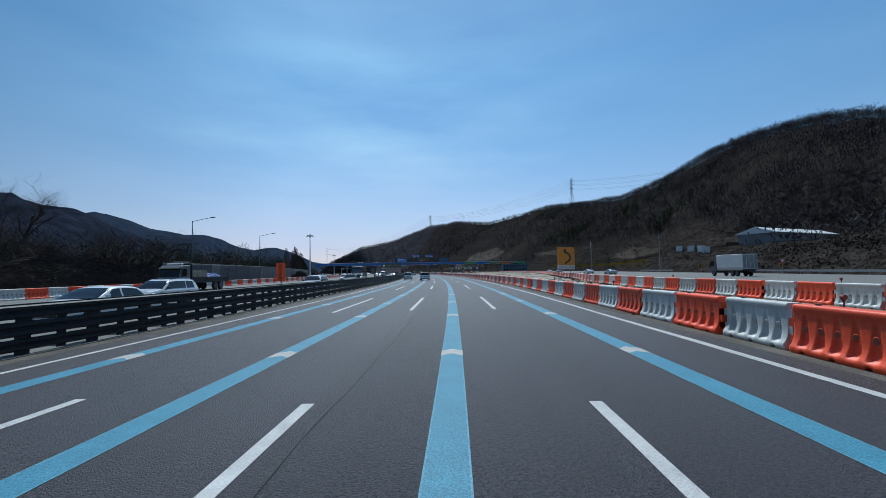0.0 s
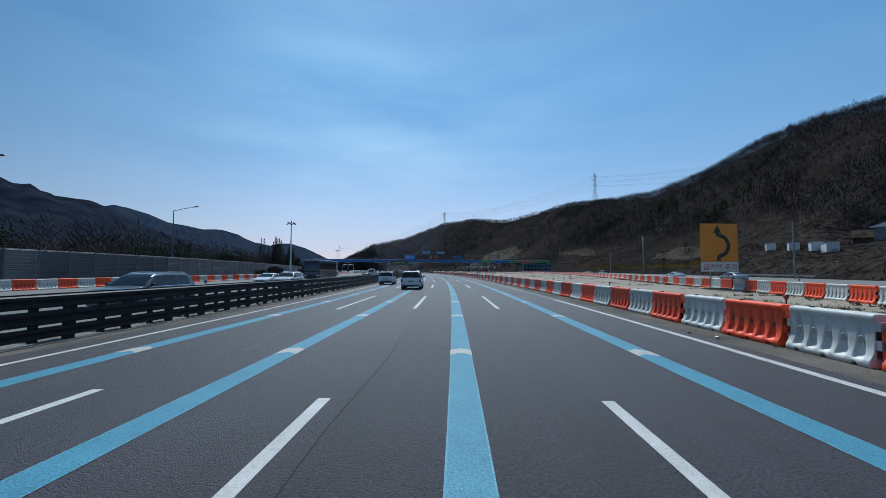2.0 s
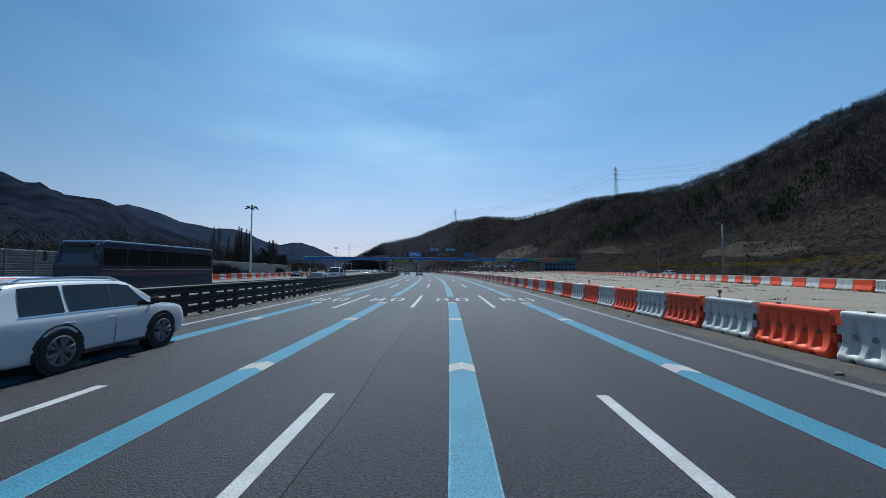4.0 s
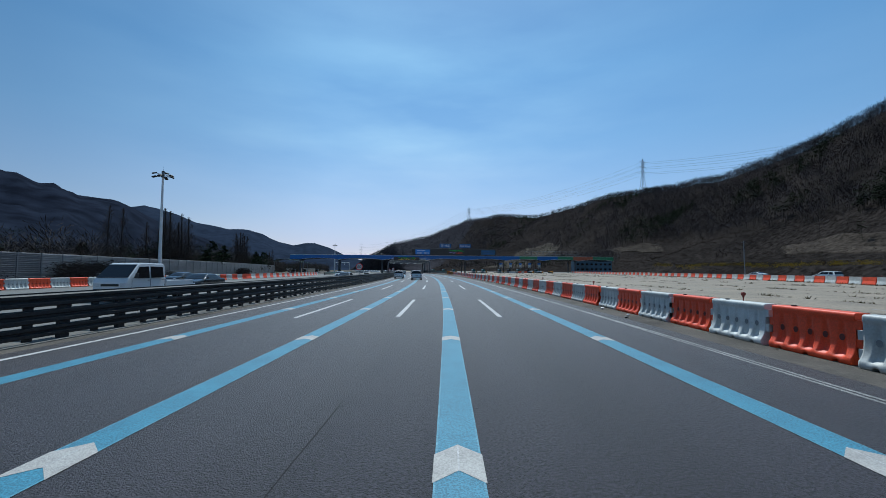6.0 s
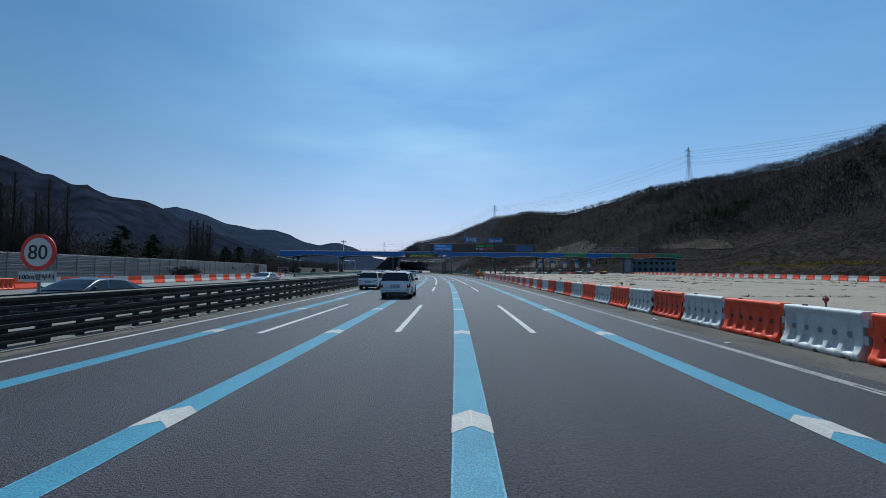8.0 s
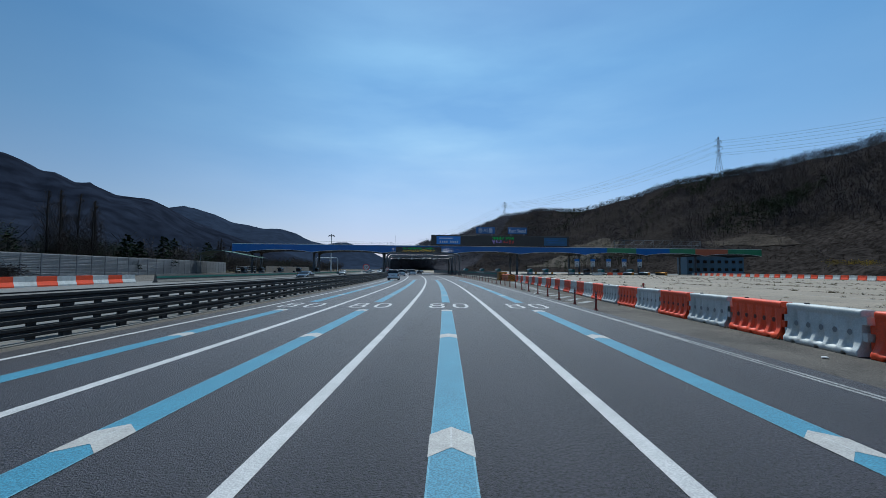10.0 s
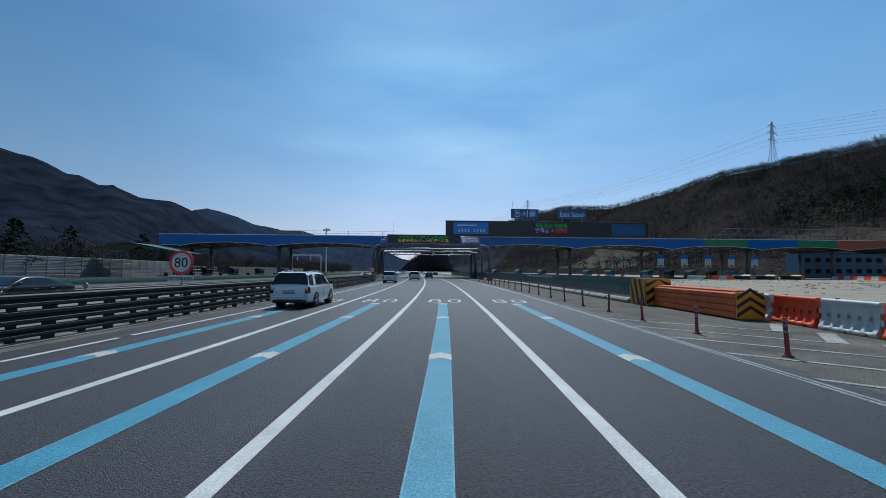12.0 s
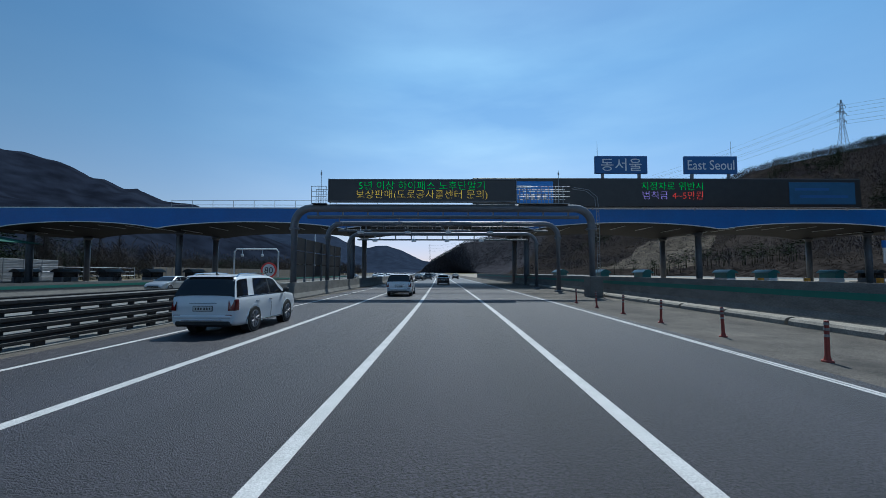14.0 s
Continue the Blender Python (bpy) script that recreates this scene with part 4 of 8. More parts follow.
for x in range(-62, 136, 4):
    bm = bmesh.new()
    z = under(x) - 0.02
    box(bm, (x, 6.0, z), (0.09, 5.0, 0.05))
    part("soffit_strip", bm, M_WHITEP, canopy, "thin pale soffit strip")
for x in CUSPS[1:-1]:
    for y in (5.0, 14.5):
        bm = bmesh.new()
        cyl(bm, (x, y, 0), (x, y, 7.75), 0.42, n=16)
        cyl(bm, (x, y, 7.2), (x, y, 7.7), 0.42, 0.75, n=16)
        part("column", bm, M_GREYPAINT, canopy, smooth=True)
bm = bmesh.new()
for x in np.arange(-38, -9.5, 2.85):
    cyl(bm, (x, 1.2, 10.4), (x, 1.2, 11.75), 0.03, n=6)
for z in (11.1, 11.72):
    cyl(bm, (-38, 1.2, z), (-9.5, 1.2, z), 0.03, n=6)
cyl(bm, (-9.5, 1.2, 10.4), (-9.5, 1.2, 14.2), 0.03, n=6)
part("roof_railing", bm, M_GALV, canopy, "thin galvanised roof railing")
bm = bmesh.new()
cyl(bm, (-66, 1.0, 10.6), (-38, 1.0, 10.75), 0.04, n=6)
for x in np.arange(-64, -38, 4):
    cyl(bm, (x, 1.0, 10.4), (x, 1.0, 10.75), 0.03, n=6)
part("roof_pipe", bm, M_GALV, canopy)
# pale lattice frame over the far bays
bm = bmesh.new()
for k in range(10):
    x = 78.5 + k * 4.2
    cyl(bm, (x, 6, 10.4), (x, 6, 14.0), 0.09, n=6)
    cyl(bm, (x, 6, 13.9), (x - 1.3, 7.5, 10.4), 0.07, n=6)
    if k < 9:
        cyl(bm, (x, 6, 10.6), (x + 4.2, 6, 13.9), 0.06, n=6)
for z in (12.2, 14.0):
    cyl(bm, (78.5, 6, z), (116.3, 6, z), 0.09, n=6)
part("lattice_frame", bm, M_GREYPAINT, canopy, "grey steel lattice frame on the roof")
# green awning at the far end
AWN = [(-73.0, 6.3), (-71.5, 7.2), (-69.0, 7.75), (-66.0, 7.7), (-62.0, 7.0), (-58.0, 6.2), (-54.0, 5.5)]
bm = bmesh.new()
prism(bm, AWN + [(x, z - 0.06) for x, z in reversed(AWN)], 9.0, 'Y', -9.2)
part("awning", bm, M_NET, canopy, "translucent green awning sheet")
for k in range(6):
    bm = bmesh.new()
    tube(bm, [(x, -9.1 + k * 1.76, z - 0.12) for x, z in AWN], 0.06, 6)
    part("awning_rib", bm, M_GREYPAINT, canopy)
for x, z in ((-72.3, 6.6), (-55.0, 5.6)):
    bm = bmesh.new()
    cyl(bm, (x, -8.5, 0), (x, -8.5, z), 0.1, n=8)
    part("awning_post", bm, M_GREYPAINT, canopy)

# ---- signs on the gate ----
led_sign = thing("led_message_board", "long black message board on the toll gate roof", "message board", m=GATE)
bm = bmesh.new()
box(bm, (30.0, -0.3, 12.62), (52.8, 0.7, 3.9), 0.08)
part("housing", bm, M_BLACKP, led_sign)
for x in range(6, 56, 7):
    bm = bmesh.new()
    box(bm, (x, 0.1, 10.55), (0.2, 0.3, 0.5))
    part("bracket", bm, M_GALV, led_sign)
bm = bmesh.new()
box(bm, (10.0, -0.68, 12.6), (8.9, 0.06, 2.95), 0.02)
pb = part("blue_panel", bm, M_PANELBLUE, led_sign, "blue panel with white bars of lettering")
bm = bmesh.new()
box(bm, (9.0, -0.72, 13.35), (5.0, 0.02, 0.32))
part("text_bar", bm, M_LETTER, pb)
for k in range(4):
    for x in (7.0, 10.9):
        bm = bmesh.new()
        box(bm, (x + k * 0.8, -0.72, 12.0), (0.42, 0.02, 0.75))
        part("text_bar", bm, M_SIGNW, pb)
bm = bmesh.new()
box(bm, (51.0, -0.68, 12.55), (9.0, 0.06, 3.0), 0.02)
pd = part("dim_panel", bm, M_PANELDIM, led_sign, "dim blue panel with faint bars of lettering")
for x, z, w in ((49.6, 13.1, 4.6), (51.2, 12.1, 6.6)):
    bm = bmesh.new()
    box(bm, (x, -0.72, z), (w, 0.02, 0.35))
    part("text_bar", bm, M_SIGNBLUE, pd)
lettering("message", "지정차로 위반시", 1.25, M_LED_G, led_sign, (30.6, -0.67, 13.5), width=8.3, thin=0.022, label="green glowing letters")
lettering("message", "범칙금", 1.25, M_LED_V, led_sign, (28.3, -0.67, 12.25), width=3.4, thin=0.022, label="violet glowing letters")
lettering("message", "4~5만원", 1.25, M_LED_R, led_sign, (32.7, -0.67, 12.25), width=4.1, thin=0.022, label="red glowing letters")

for body, x0, x1, lbl in (("동서울", 20.4, 27.6, "blue name sign with white Korean lettering on the gate roof"), ("East Seoul", 32.7, 40.0, "blue name sign with white Latin lettering on the gate roof")):
    sign = thing("name_sign", lbl, "sign", "name signs", m=GATE)
    bm = bmesh.new()
    box(bm, ((x0 + x1) / 2, 0, 16.55), (x1 - x0, 0.35, 2.45), 0.03)
    part("board", bm, M_SIGNBLUE, sign)
    lettering("lettering", body, 1.9, M_LETTER, sign, ((x0 + x1) / 2, -0.19, 16.55), width=(x1 - x0) * (0.78 if len(body) < 5 else 0.88))
    for q in (0.15, 0.85):
        bm = bmesh.new()
        box(bm, (x0 + (x1 - x0) * q, 0.05, 15.0), (0.35, 0.25, 0.9))
        part("leg", bm, M_GREYPAINT, sign)
    bm = bmesh.new()
    cyl(bm, (x0 + (0.4 if len(body) < 5 else 6.6), 0, 17.7), (x0 + (0.4 if len(body) < 5 else 6.6), 0, 19.9), 0.035, 0.015, n=6)
    part("lightning_rod", bm, M_GALV, sign)

# ---- gantries over the carriageway ----
def gantry(s, x0, x1, z, r, name_label):
    g = thing("gantry", name_label, "gantry", "toll gantries", m=M(s, 0))
    bm = bmesh.new()
    rad = 1.15
    for zz, yy in ((0, -0.0),):
        pts = [(x0, yy, 0.0), (x0, yy, z - rad)] + [(x0 + rad - rad * math.cos(a), yy, z - rad + rad * math.sin(a)) for a in [q * math.pi / 12 for q in range(1, 7)]]
        pts += [(x1 - rad + rad * math.sin(a), yy, z - rad + rad * math.cos(a)) for a in [q * math.pi / 12 for q in range(0, 7)]] + [(x1, yy, 0.0)]
        tube(bm, pts, r, 14)
    part("frame", bm, M_GREYPAINT, g, smooth=True)
    for x in (x0, x1):
        bm = bmesh.new()
        cyl(bm, (x, 0, 4.6), (x, 0, 4.75), r * 1.35, n=14)
        cyl(bm, (x, 0, 0), (x, 0, 0.12), r * 1.7, n=14)
        part("flange", bm, M_GREYPAINT, g)
    bm = bmesh.new()
    cyl(bm, (x0 + 0.9, 0, z - 0.62), (x1 - 0.9, 0, z - 0.62), r * 0.45, n=8)
    for k in range(11):
        x = x0 + 1.6 + k * (x1 - x0 - 3.2) / 10
        box(bm, (x, 0, z - 0.35), (0.1, 0.1, 0.5))
    part("lower_chord", bm, M_GREYPAINT, g)
    return g


g1 = gantry(322.9, -10.8, 9.85, 6.12, 0.27, "grey tubular gantry carrying a message board")
g2 = gantry(330.0, -10.5, 9.6, 5.9, 0.22, "grey tubular gantry with lane antennas")
g3 = gantry(337.5, -10.4, 9.5, 5.75, 0.2, "grey tubular gantry with lane antennas")
for g, z, y in ((g1, 5.0, -0.35), (g2, 5.1, -0.35), (g3, 5.0, -0.3)):
    for x in (-7.6, -3.5, 0.0, 3.6):
        bm = bmesh.new()
        box(bm, (x, y, z), (0.5, 0.35, 0.22), 0.03)
        cyl(bm, (x, y, z + 0.1), (x, y, z + 0.5), 0.04, n=6)
        part("antenna", bm, M_WHITEP if g is not g1 else M_GREYPAINT, g)
for x0, x1 in ((-6.6, -0.6), (2.0, 7.4)):
    bm = bmesh.new()
    for z in (5.35, 5.62, 5.9):
        cyl(bm, (x0, -0.5, z), (x1, -0.5, z), 0.03, n=6)
    n = 12
    for k in range(n + 1):
        x = x0 + (x1 - x0) * k / n
        cyl(bm, (x, -0.5, 5.35), (x, -0.5, 5.9), 0.025, n=6)
    box(bm, ((x0 + x1) / 2, -0.3, 5.36), (x1 - x0, 0.5, 0.04))
    part("catwalk", bm, M_GREYPAINT, g2, "grey mesh catwalk")
board = thing("gantry_message_board", "black message board with green and amber lettering on the gantry", "message board", m=M(322.9, 0))
bm = bmesh.new()
box(bm, (-1.9, -0.25, 7.27), (12.85, 0.5, 1.5), 0.03)
part("housing", bm, M_BLACKP, board)
bm = bmesh.new()
for a, b, c, d_ in ((-8.33, 4.53, 8.0, 8.05), (-8.33, 4.53, 6.5, 6.55)):
    box(bm, ((a + b) / 2, -0.27, (c + d_) / 2), (b - a, 0.56, d_ - c))
for x in (-8.33, 4.53):
    box(bm, (x, -0.27, 7.27), (0.06, 0.56, 1.6))
part("rim", bm, M_GREYPAINT, board)
lettering("message", "5년 이상 하이패스 노후단말기", 0.66, M_LED_G, board, (-1.95, -0.515, 7.62), width=8.6, thin=0.022, label="green glowing letters")
lettering("message", "보상판매(도로공사콜센터 문의)", 0.66, M_LED_Y, board, (-1.95, -0.515, 6.96), width=9.0, thin=0.022, label="amber glowing letters")
for x0, x1 in ((-9.5, -8.5), (4.75, 8.2)):
    bm = bmesh.new()
    for z in (6.85, 7.2, 7.55):
        for y in (-0.5, 0.5):
            cyl(bm, (x0, y, z), (x1, y, z), 0.02, n=6)
    x = x0
    while x <= x1 + 0.01:
        for y in (-0.5, 0.5):
            cyl(bm, (x, y, 6.35), (x, y, 7.55), 0.02, n=6)
        x += 0.5
    box(bm, ((x0 + x1) / 2, 0, 6.38), (x1 - x0, 1.0, 0.04))
    part("service_cage", bm, M_GALV, g1, "galvanised service cage")
bm = bmesh.new()
for q in (-0.22, 0.22):
    tube(bm, [(10.3, q, 0.6), (10.3, q, 5.9), (10.2, q, 6.9), (9.6, q, 7.4), (8.6, q, 7.55)], 0.02, 6)
for k in range(18):
    cyl(bm, (10.3, -0.22, 0.8 + k * 0.3), (10.3, 0.22, 0.8 + k * 0.3), 0.015, n=6)
part("ladder", bm, M_GALV, g1, "galvanised ladder with hoops")
for x in (-9.0, 7.6):
    bm = bmesh.new()
    cyl(bm, (x, 0, 6.4), (x, 0, 8.8), 0.03, 0.012, n=6)
    box(bm, (x, 0, 8.55), (0.08, 0.08, 0.18))
    part("lightning_rod", bm, M_GALV, g1)
bm = bmesh.new()
box(bm, (9.9, 0, 0.72), (0.9, 1.2, 1.44), 0.05)
part("footing", bm, M_WALL, g1, "concrete footing")
# dark screen panels between the gantry posts
screen = thing("panel_screen", "dark framed screen panels between the gantry posts", "screen", m=M(323.4, -10.9))
for k in range(6):
    for q in range(3):
        bm = bmesh.new()
        box(bm, (0, 1.0 + k * 2.05, 1.75 + q * 0.98), (0.06, 1.95, 0.9))
        part("panel", bm, M_TRIM if q < 3 else M_SOUND, screen)
    bm = bmesh.new()
    box(bm, (0, 2.02 + k * 2.05, 2.1), (0.14, 0.1, 4.2))
    part("post", bm, M_GREYPAINT, screen)

# ---- toll booths, islands and lane signs ----
def booth(s, d, teal, group):
    b = thing("toll_booth", "small toll booth with " + ("a teal rounded roof" if teal else "dark windows") + " on its island", "toll booth", group, m=M(s, d))
    bm = bmesh.new()
    box(bm, (0, 0, 0.14), (1.9, 16, 0.28), 0.05)
    part("island", bm, M_WALL, b)
    bm = bmesh.new()
    box(bm, (0, 0, 0.6), (1.3, 2.6, 0.65), 0.03)
    part("base", bm, M_WHITEP if teal else M_GREYPAINT, b)
    bm = bmesh.new()
    box(bm, (0, 0, 1.3), (1.24, 2.5, 0.75), 0.02)
    part("window", bm, M_GREENB if teal else M_GLASSD, b)
    bm = bmesh.new()
    arc = [(-0.8 + 1.6 * k / 10, 1.7 + 0.42 * math.sin(math.pi * k / 10)) for k in range(11)] + [(0.8, 1.62), (-0.8, 1.62)]
    prism(bm, arc, 3.2, 'Y', -1.6)
    part("roof", bm, M_GREENB if teal else M_TRIM, b)
    bm = bmesh.new()
    cyl(bm, (0, -6.5, 0.28), (0, -6.5, 1.0), 0.35, n=10)
    part("nose_post", bm, M_BYEL if teal else M_TRIM, b)


for d in (18, 24.5, 31, 44, 50.5):
    booth(S_GATE + 8, d * K_GATE, True, "toll booths")
for d in (-39, -45.4, -52, -58.8, -65):
    booth(S_GATE + 8, d * K_GATE, False, "toll booths")
for k in range(5):
    x = 59.2 + k * 6.35
    ls = thing("lane_sign", "white lane sign with a blue header and round symbol", "sign", "lane signs", m=M(S_GATE - 1, x * K_GATE) @ Matrix.Diagonal((K_GATE, K_GATE, K_GATE, 1)))
    bm = bmesh.new()
    box(bm, (0, 0, 4.1), (1.7, 0.12, 2.1), 0.02)
    part("face", bm, M_SIGNW, ls)
    bm = bmesh.new()
    box(bm, (0, 0, 5.65), (1.9, 0.14, 0.95), 0.02)
    part("header", bm, M_BLUE, ls)
    bm = bmesh.new()
    tube(bm, [(0.5 * math.cos(a), -0.07, 4.35 + 0.5 * math.sin(a)) for a in [q * math.pi / 10 for q in range(21)]], 0.05, 5)
    part("symbol", bm, M_YBLACK, ls)
    bm = bmesh.new()
    box(bm, (0, -0.07, 3.4), (1.1, 0.02, 0.35))
    part("text_bar", bm, M_YBLACK, ls)
    bm = bmesh.new()
    cyl(bm, (0, 0.2, 0), (0, 0.2, 8.0), 0.08, n=8)
    part("pole", bm, M_GREYPAINT, ls)
    booth(S_GATE + 9, (x + 2.8) * K_GATE, k % 2 == 0, "toll booths")

# impact cushions and loose barriers before the far lanes, and the toll office behind
def lane_cushion(d, top, label):
    lc = thing("impact_cushion", label, "crash cushion", "lane cushions", m=M(S_GATE - 8, d * K_GATE))
    bm = bmesh.new()
    box(bm, (0, 2.6, 0.42), (0.95, 5.2, 0.84), 0.12)
    part("body", bm, M_TRIM, lc)
    bm = bmesh.new()
    prism(bm, [(0.48 * math.cos(a), 0.80 + 0.34 * math.sin(a)) for a in [math.pi * k / 8 for k in range(9)]], 5.0, 'Y', 0.1)
    part("cover", bm, top, lc, smooth=False)
    bm = bmesh.new()
    box(bm, (0, -0.02, 0.5), (0.9, 0.05, 0.9), 0.01)
    pl = part("nose_plate", bm, M_BYEL, lc, "yellow end plate with black chevrons")
    for k in range(2):
        bm = bmesh.new()
        z0 = 0.12 + 0.36 * k
        prism(bm, [(-0.42, z0), (0, z0 + 0.28), (0.42, z0), (0.42, z0 + 0.14), (0, z0 + 0.42), (-0.42, z0 + 0.14)], 0.01, 'Y', -0.057)
        part("chevron", bm, M_YBLACK, pl)


lane_cushion(77.0, M_WHITEP, "black impact cushion with a rounded white cover")
lane_cushion(83.3, M_WHITEP, "black impact cushion with a rounded white cover")
lane_cushion(90.0, M_BYEL, "impact cushion with a rounded yellow cover")
for d, k in ((63.4, 1), (65.4, 1), (69.4, 0), (71.4, 1), (73.2, 0)):
    wb = thing("water_barrier", LBL[k] + " standing before the gate lanes", "road barrier", "barriers before the gate", m=M(S_GATE - 6, d * K_GATE, 0, 90))
    part("body", BARRIER[k][0], None, wb)
    part("lug", BARRIER[k][1], None, wb)
    part("lug", BARRIER[k][2], None, wb)
off = thing("toll_office", "pale blue two-storey toll office behind the gate", "building", m=M(368, 129.5))
bm = bmesh.new()
box(bm, (0, 3, 3.9), (27, 6, 7.8), 0.1)
part("wall", bm, M_OFFICE, off)
bm = bmesh.new()
box(bm, (0, 3, 7.95), (27.6, 6.6, 0.35), 0.05)
part("roof", bm, M_GREYPAINT, off)
for k in range(8):
    for z in (2.2, 5.6):
        bm = bmesh.new()
        box(bm, (-11.9 + 3.4 * k, -0.02, z), (1.7, 0.08, 1.3))
        part("window", bm, M_GLASSD, off)

# ---- hills ----
def grid_mesh(name, pts, material, smooth=True):
    """A sheet from an n x m x 3 array of places."""
    n, m_, _ = pts.shape
    idx = np.arange(n * m_).reshape(n, m_)
    q = np.stack([idx[:-1, :-1], idx[1:, :-1], idx[1:, 1:], idx[:-1, 1:]], -1).reshape(-1, 4)
    me = bpy.data.meshes.new(name)
    me.from_pydata(pts.reshape(-1, 3).tolist(), [], q.tolist())
    for mm in (material if isinstance(material, list) else [material]):
        me.materials.append(mm)
    me.polygons.foreach_set("use_smooth", [smooth] * len(me.polygons))
    return me


def fbm(x, y, scale, octs=4, seed=0.0):
    v, a, f = 0.0, 1.0, 1.0 / scale
    for k in range(octs):
        v += a * noise.noise((x * f, y * f, seed + 7.3 * k))
        a *= 0.5
        f *= 2.1
    return v


# crest of the near hill: x, y, z ; each with the station of its foot
CREST = [(330, -260, 40, -300), (385, 20, 70, -120), (421, 193, 106, 10), (428, 244, 123, 45), (437, 306, 129, 85), (446, 366, 125, 125), (458, 441, 116, 175),
         (472, 542, 110, 235), (487, 640, 120, 290), (498, 716, 131, 335), (515, 830, 145, 400), (532, 958, 148, 520), (470, 1080, 133, 680), (400, 1150, 145, 780),
         (323, 1230, 143, 880), (233, 1390, 108, 1050), (125, 1500, 90, 1200), (66, 1640, 63, 1400), (20, 1800, 44, 1650), (0, 1960, 14, 1850)]
NU, NV = 190, 46
cu = np.linspace(0, len(CREST) - 1, NU)
cr = np.stack([np.interp(cu, range(len(CREST)), [c[k] for c in CREST]) for k in range(4)], -1)
land = np.zeros((NU, NV, 3))
for i in range(NU):
    f = P(cr[i, 3], lerp(cr[i, 3], FOOT) + 3.0)
    c = cr[i, :3]
    for j in range(NV):
        v = j / (NV - 1) * 1.45
        if v <= 1:
            x, y = f.x + (c[0] - f.x) * v, f.y + (c[1] - f.y) * v
            pr = 0.03 * (1 - (1 - min(v / 0.05, 1)) ** 2) + 0.97 * (0.10 * v + 0.90 * (v * v * (3 - 2 * v)) ** 1.25) if v > 0 else 0.0
            h = c[2] * min(pr, 1.0)
            h += fbm(x, y, 130, 5, 3.0) * (5 + 0.10 * c[2]) * min(1, v * 2.2) * (1 - v) ** 0.6 + fbm(x, y, 28, 3, 9.0) * 2.2 * min(1, v * 4)
        else:
            x, y = c[0] + (c[0] - f.x) * (v - 1), c[1] + (c[1] - f.y) * (v - 1)
            h = c[2] * (1 - ((v - 1) / 0.45) ** 1.4) + fbm(x, y, 90, 3, 3.0) * 4
        yard = min(1.0, max(0.0, (math.hypot(x - 176, y - 104) - 30) / 26))      # a levelled yard for the warehouse
        if v < 1 and h > 8.6:
            h = 8.6 + (h - 8.6) * yard
        land[i, j] = (x, y, max(h, -0.1) if j else -0.3)
I_FAR = int(NU * 0.72)
hill = single("hill", grid_mesh("hill", land[:I_FAR + 1], M_HILL), None, "steep wooded hill with leafless brown trees", "hill", kind="structure")
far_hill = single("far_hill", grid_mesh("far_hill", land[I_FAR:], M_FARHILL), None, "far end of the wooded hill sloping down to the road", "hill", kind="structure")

# far mountains: bearing and height seen from the middle of the road, at their distance
def mountain(name, prof, eye, dist, wide, seed, label, material=M_FAR):
    n = 220
    az = np.linspace(prof[0][0], prof[-1][0], n)
    el = np.interp(az, [p[0] for p in prof], [p[1] for p in prof])
    ds = np.interp(az, [p[0] for p in dist], [p[1] for p in dist])
    pts = np.zeros((n, 34, 3))
    for i in range(n):
        a = radians(az[i])
        top = ds[i] * math.tan(radians(el[i]))
        for j in range(34):
            v = j / 33 * 1.5
            r = ds[i] - wide + wide * v
            x, y = eye[0] + r * math.sin(a), eye[1] + r * math.cos(a)
            g = v * v * (3 - 2 * v) * 0.6 + 0.4 * v if v <= 1 else 1 - (v - 1) * 0.9
            ridg = 1 - abs(fbm(x, y, 520, 3, seed))
            h = top * g + (ridg - 0.8) * top * 0.34 * min(1, v * 2) * max(0.0, 1 - abs(v)) ** 0.5 + fbm(x, y, 260, 3, seed + 4) * 8.0 * (1 if v < 1 else 0.3) * min(1, 3 * v)
            pts[i, j] = (x, y, h if j else -2)
    return single(name, grid_mesh(name, pts, material), None, label, "mountain", kind="structure")


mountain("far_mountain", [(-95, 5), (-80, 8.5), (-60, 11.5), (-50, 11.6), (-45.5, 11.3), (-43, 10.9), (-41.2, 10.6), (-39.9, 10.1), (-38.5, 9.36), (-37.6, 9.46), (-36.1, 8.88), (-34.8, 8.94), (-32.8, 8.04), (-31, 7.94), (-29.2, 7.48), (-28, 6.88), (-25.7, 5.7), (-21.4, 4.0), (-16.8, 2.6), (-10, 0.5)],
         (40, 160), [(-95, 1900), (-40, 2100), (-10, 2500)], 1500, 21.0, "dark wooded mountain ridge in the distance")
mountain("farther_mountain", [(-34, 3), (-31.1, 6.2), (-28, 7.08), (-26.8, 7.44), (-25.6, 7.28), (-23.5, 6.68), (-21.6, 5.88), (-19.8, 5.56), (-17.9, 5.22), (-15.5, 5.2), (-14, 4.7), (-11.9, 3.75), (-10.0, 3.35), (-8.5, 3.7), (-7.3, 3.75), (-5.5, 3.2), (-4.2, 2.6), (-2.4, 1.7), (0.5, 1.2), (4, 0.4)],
         (40, 160), [(-34, 3300), (4, 4000)], 1700, 33.0, "mountain ridge with bluish haze put into its colour", M_FARTHER)

# ---- woods on the hill ----
def scatter_mesh(name, items, material, kind_fn, label, category, seed=1):
    rr = random.Random(seed)
    vs, fs = [], []
    for x, y, z, h in items:
        kind_fn(rr, vs, fs, x, y, z, h)
    me = bpy.data.meshes.new(name)
    me.from_pydata(vs, [], fs)
    me.materials.append(material)
    return single(name, me, None, label, category, kind="stuff")


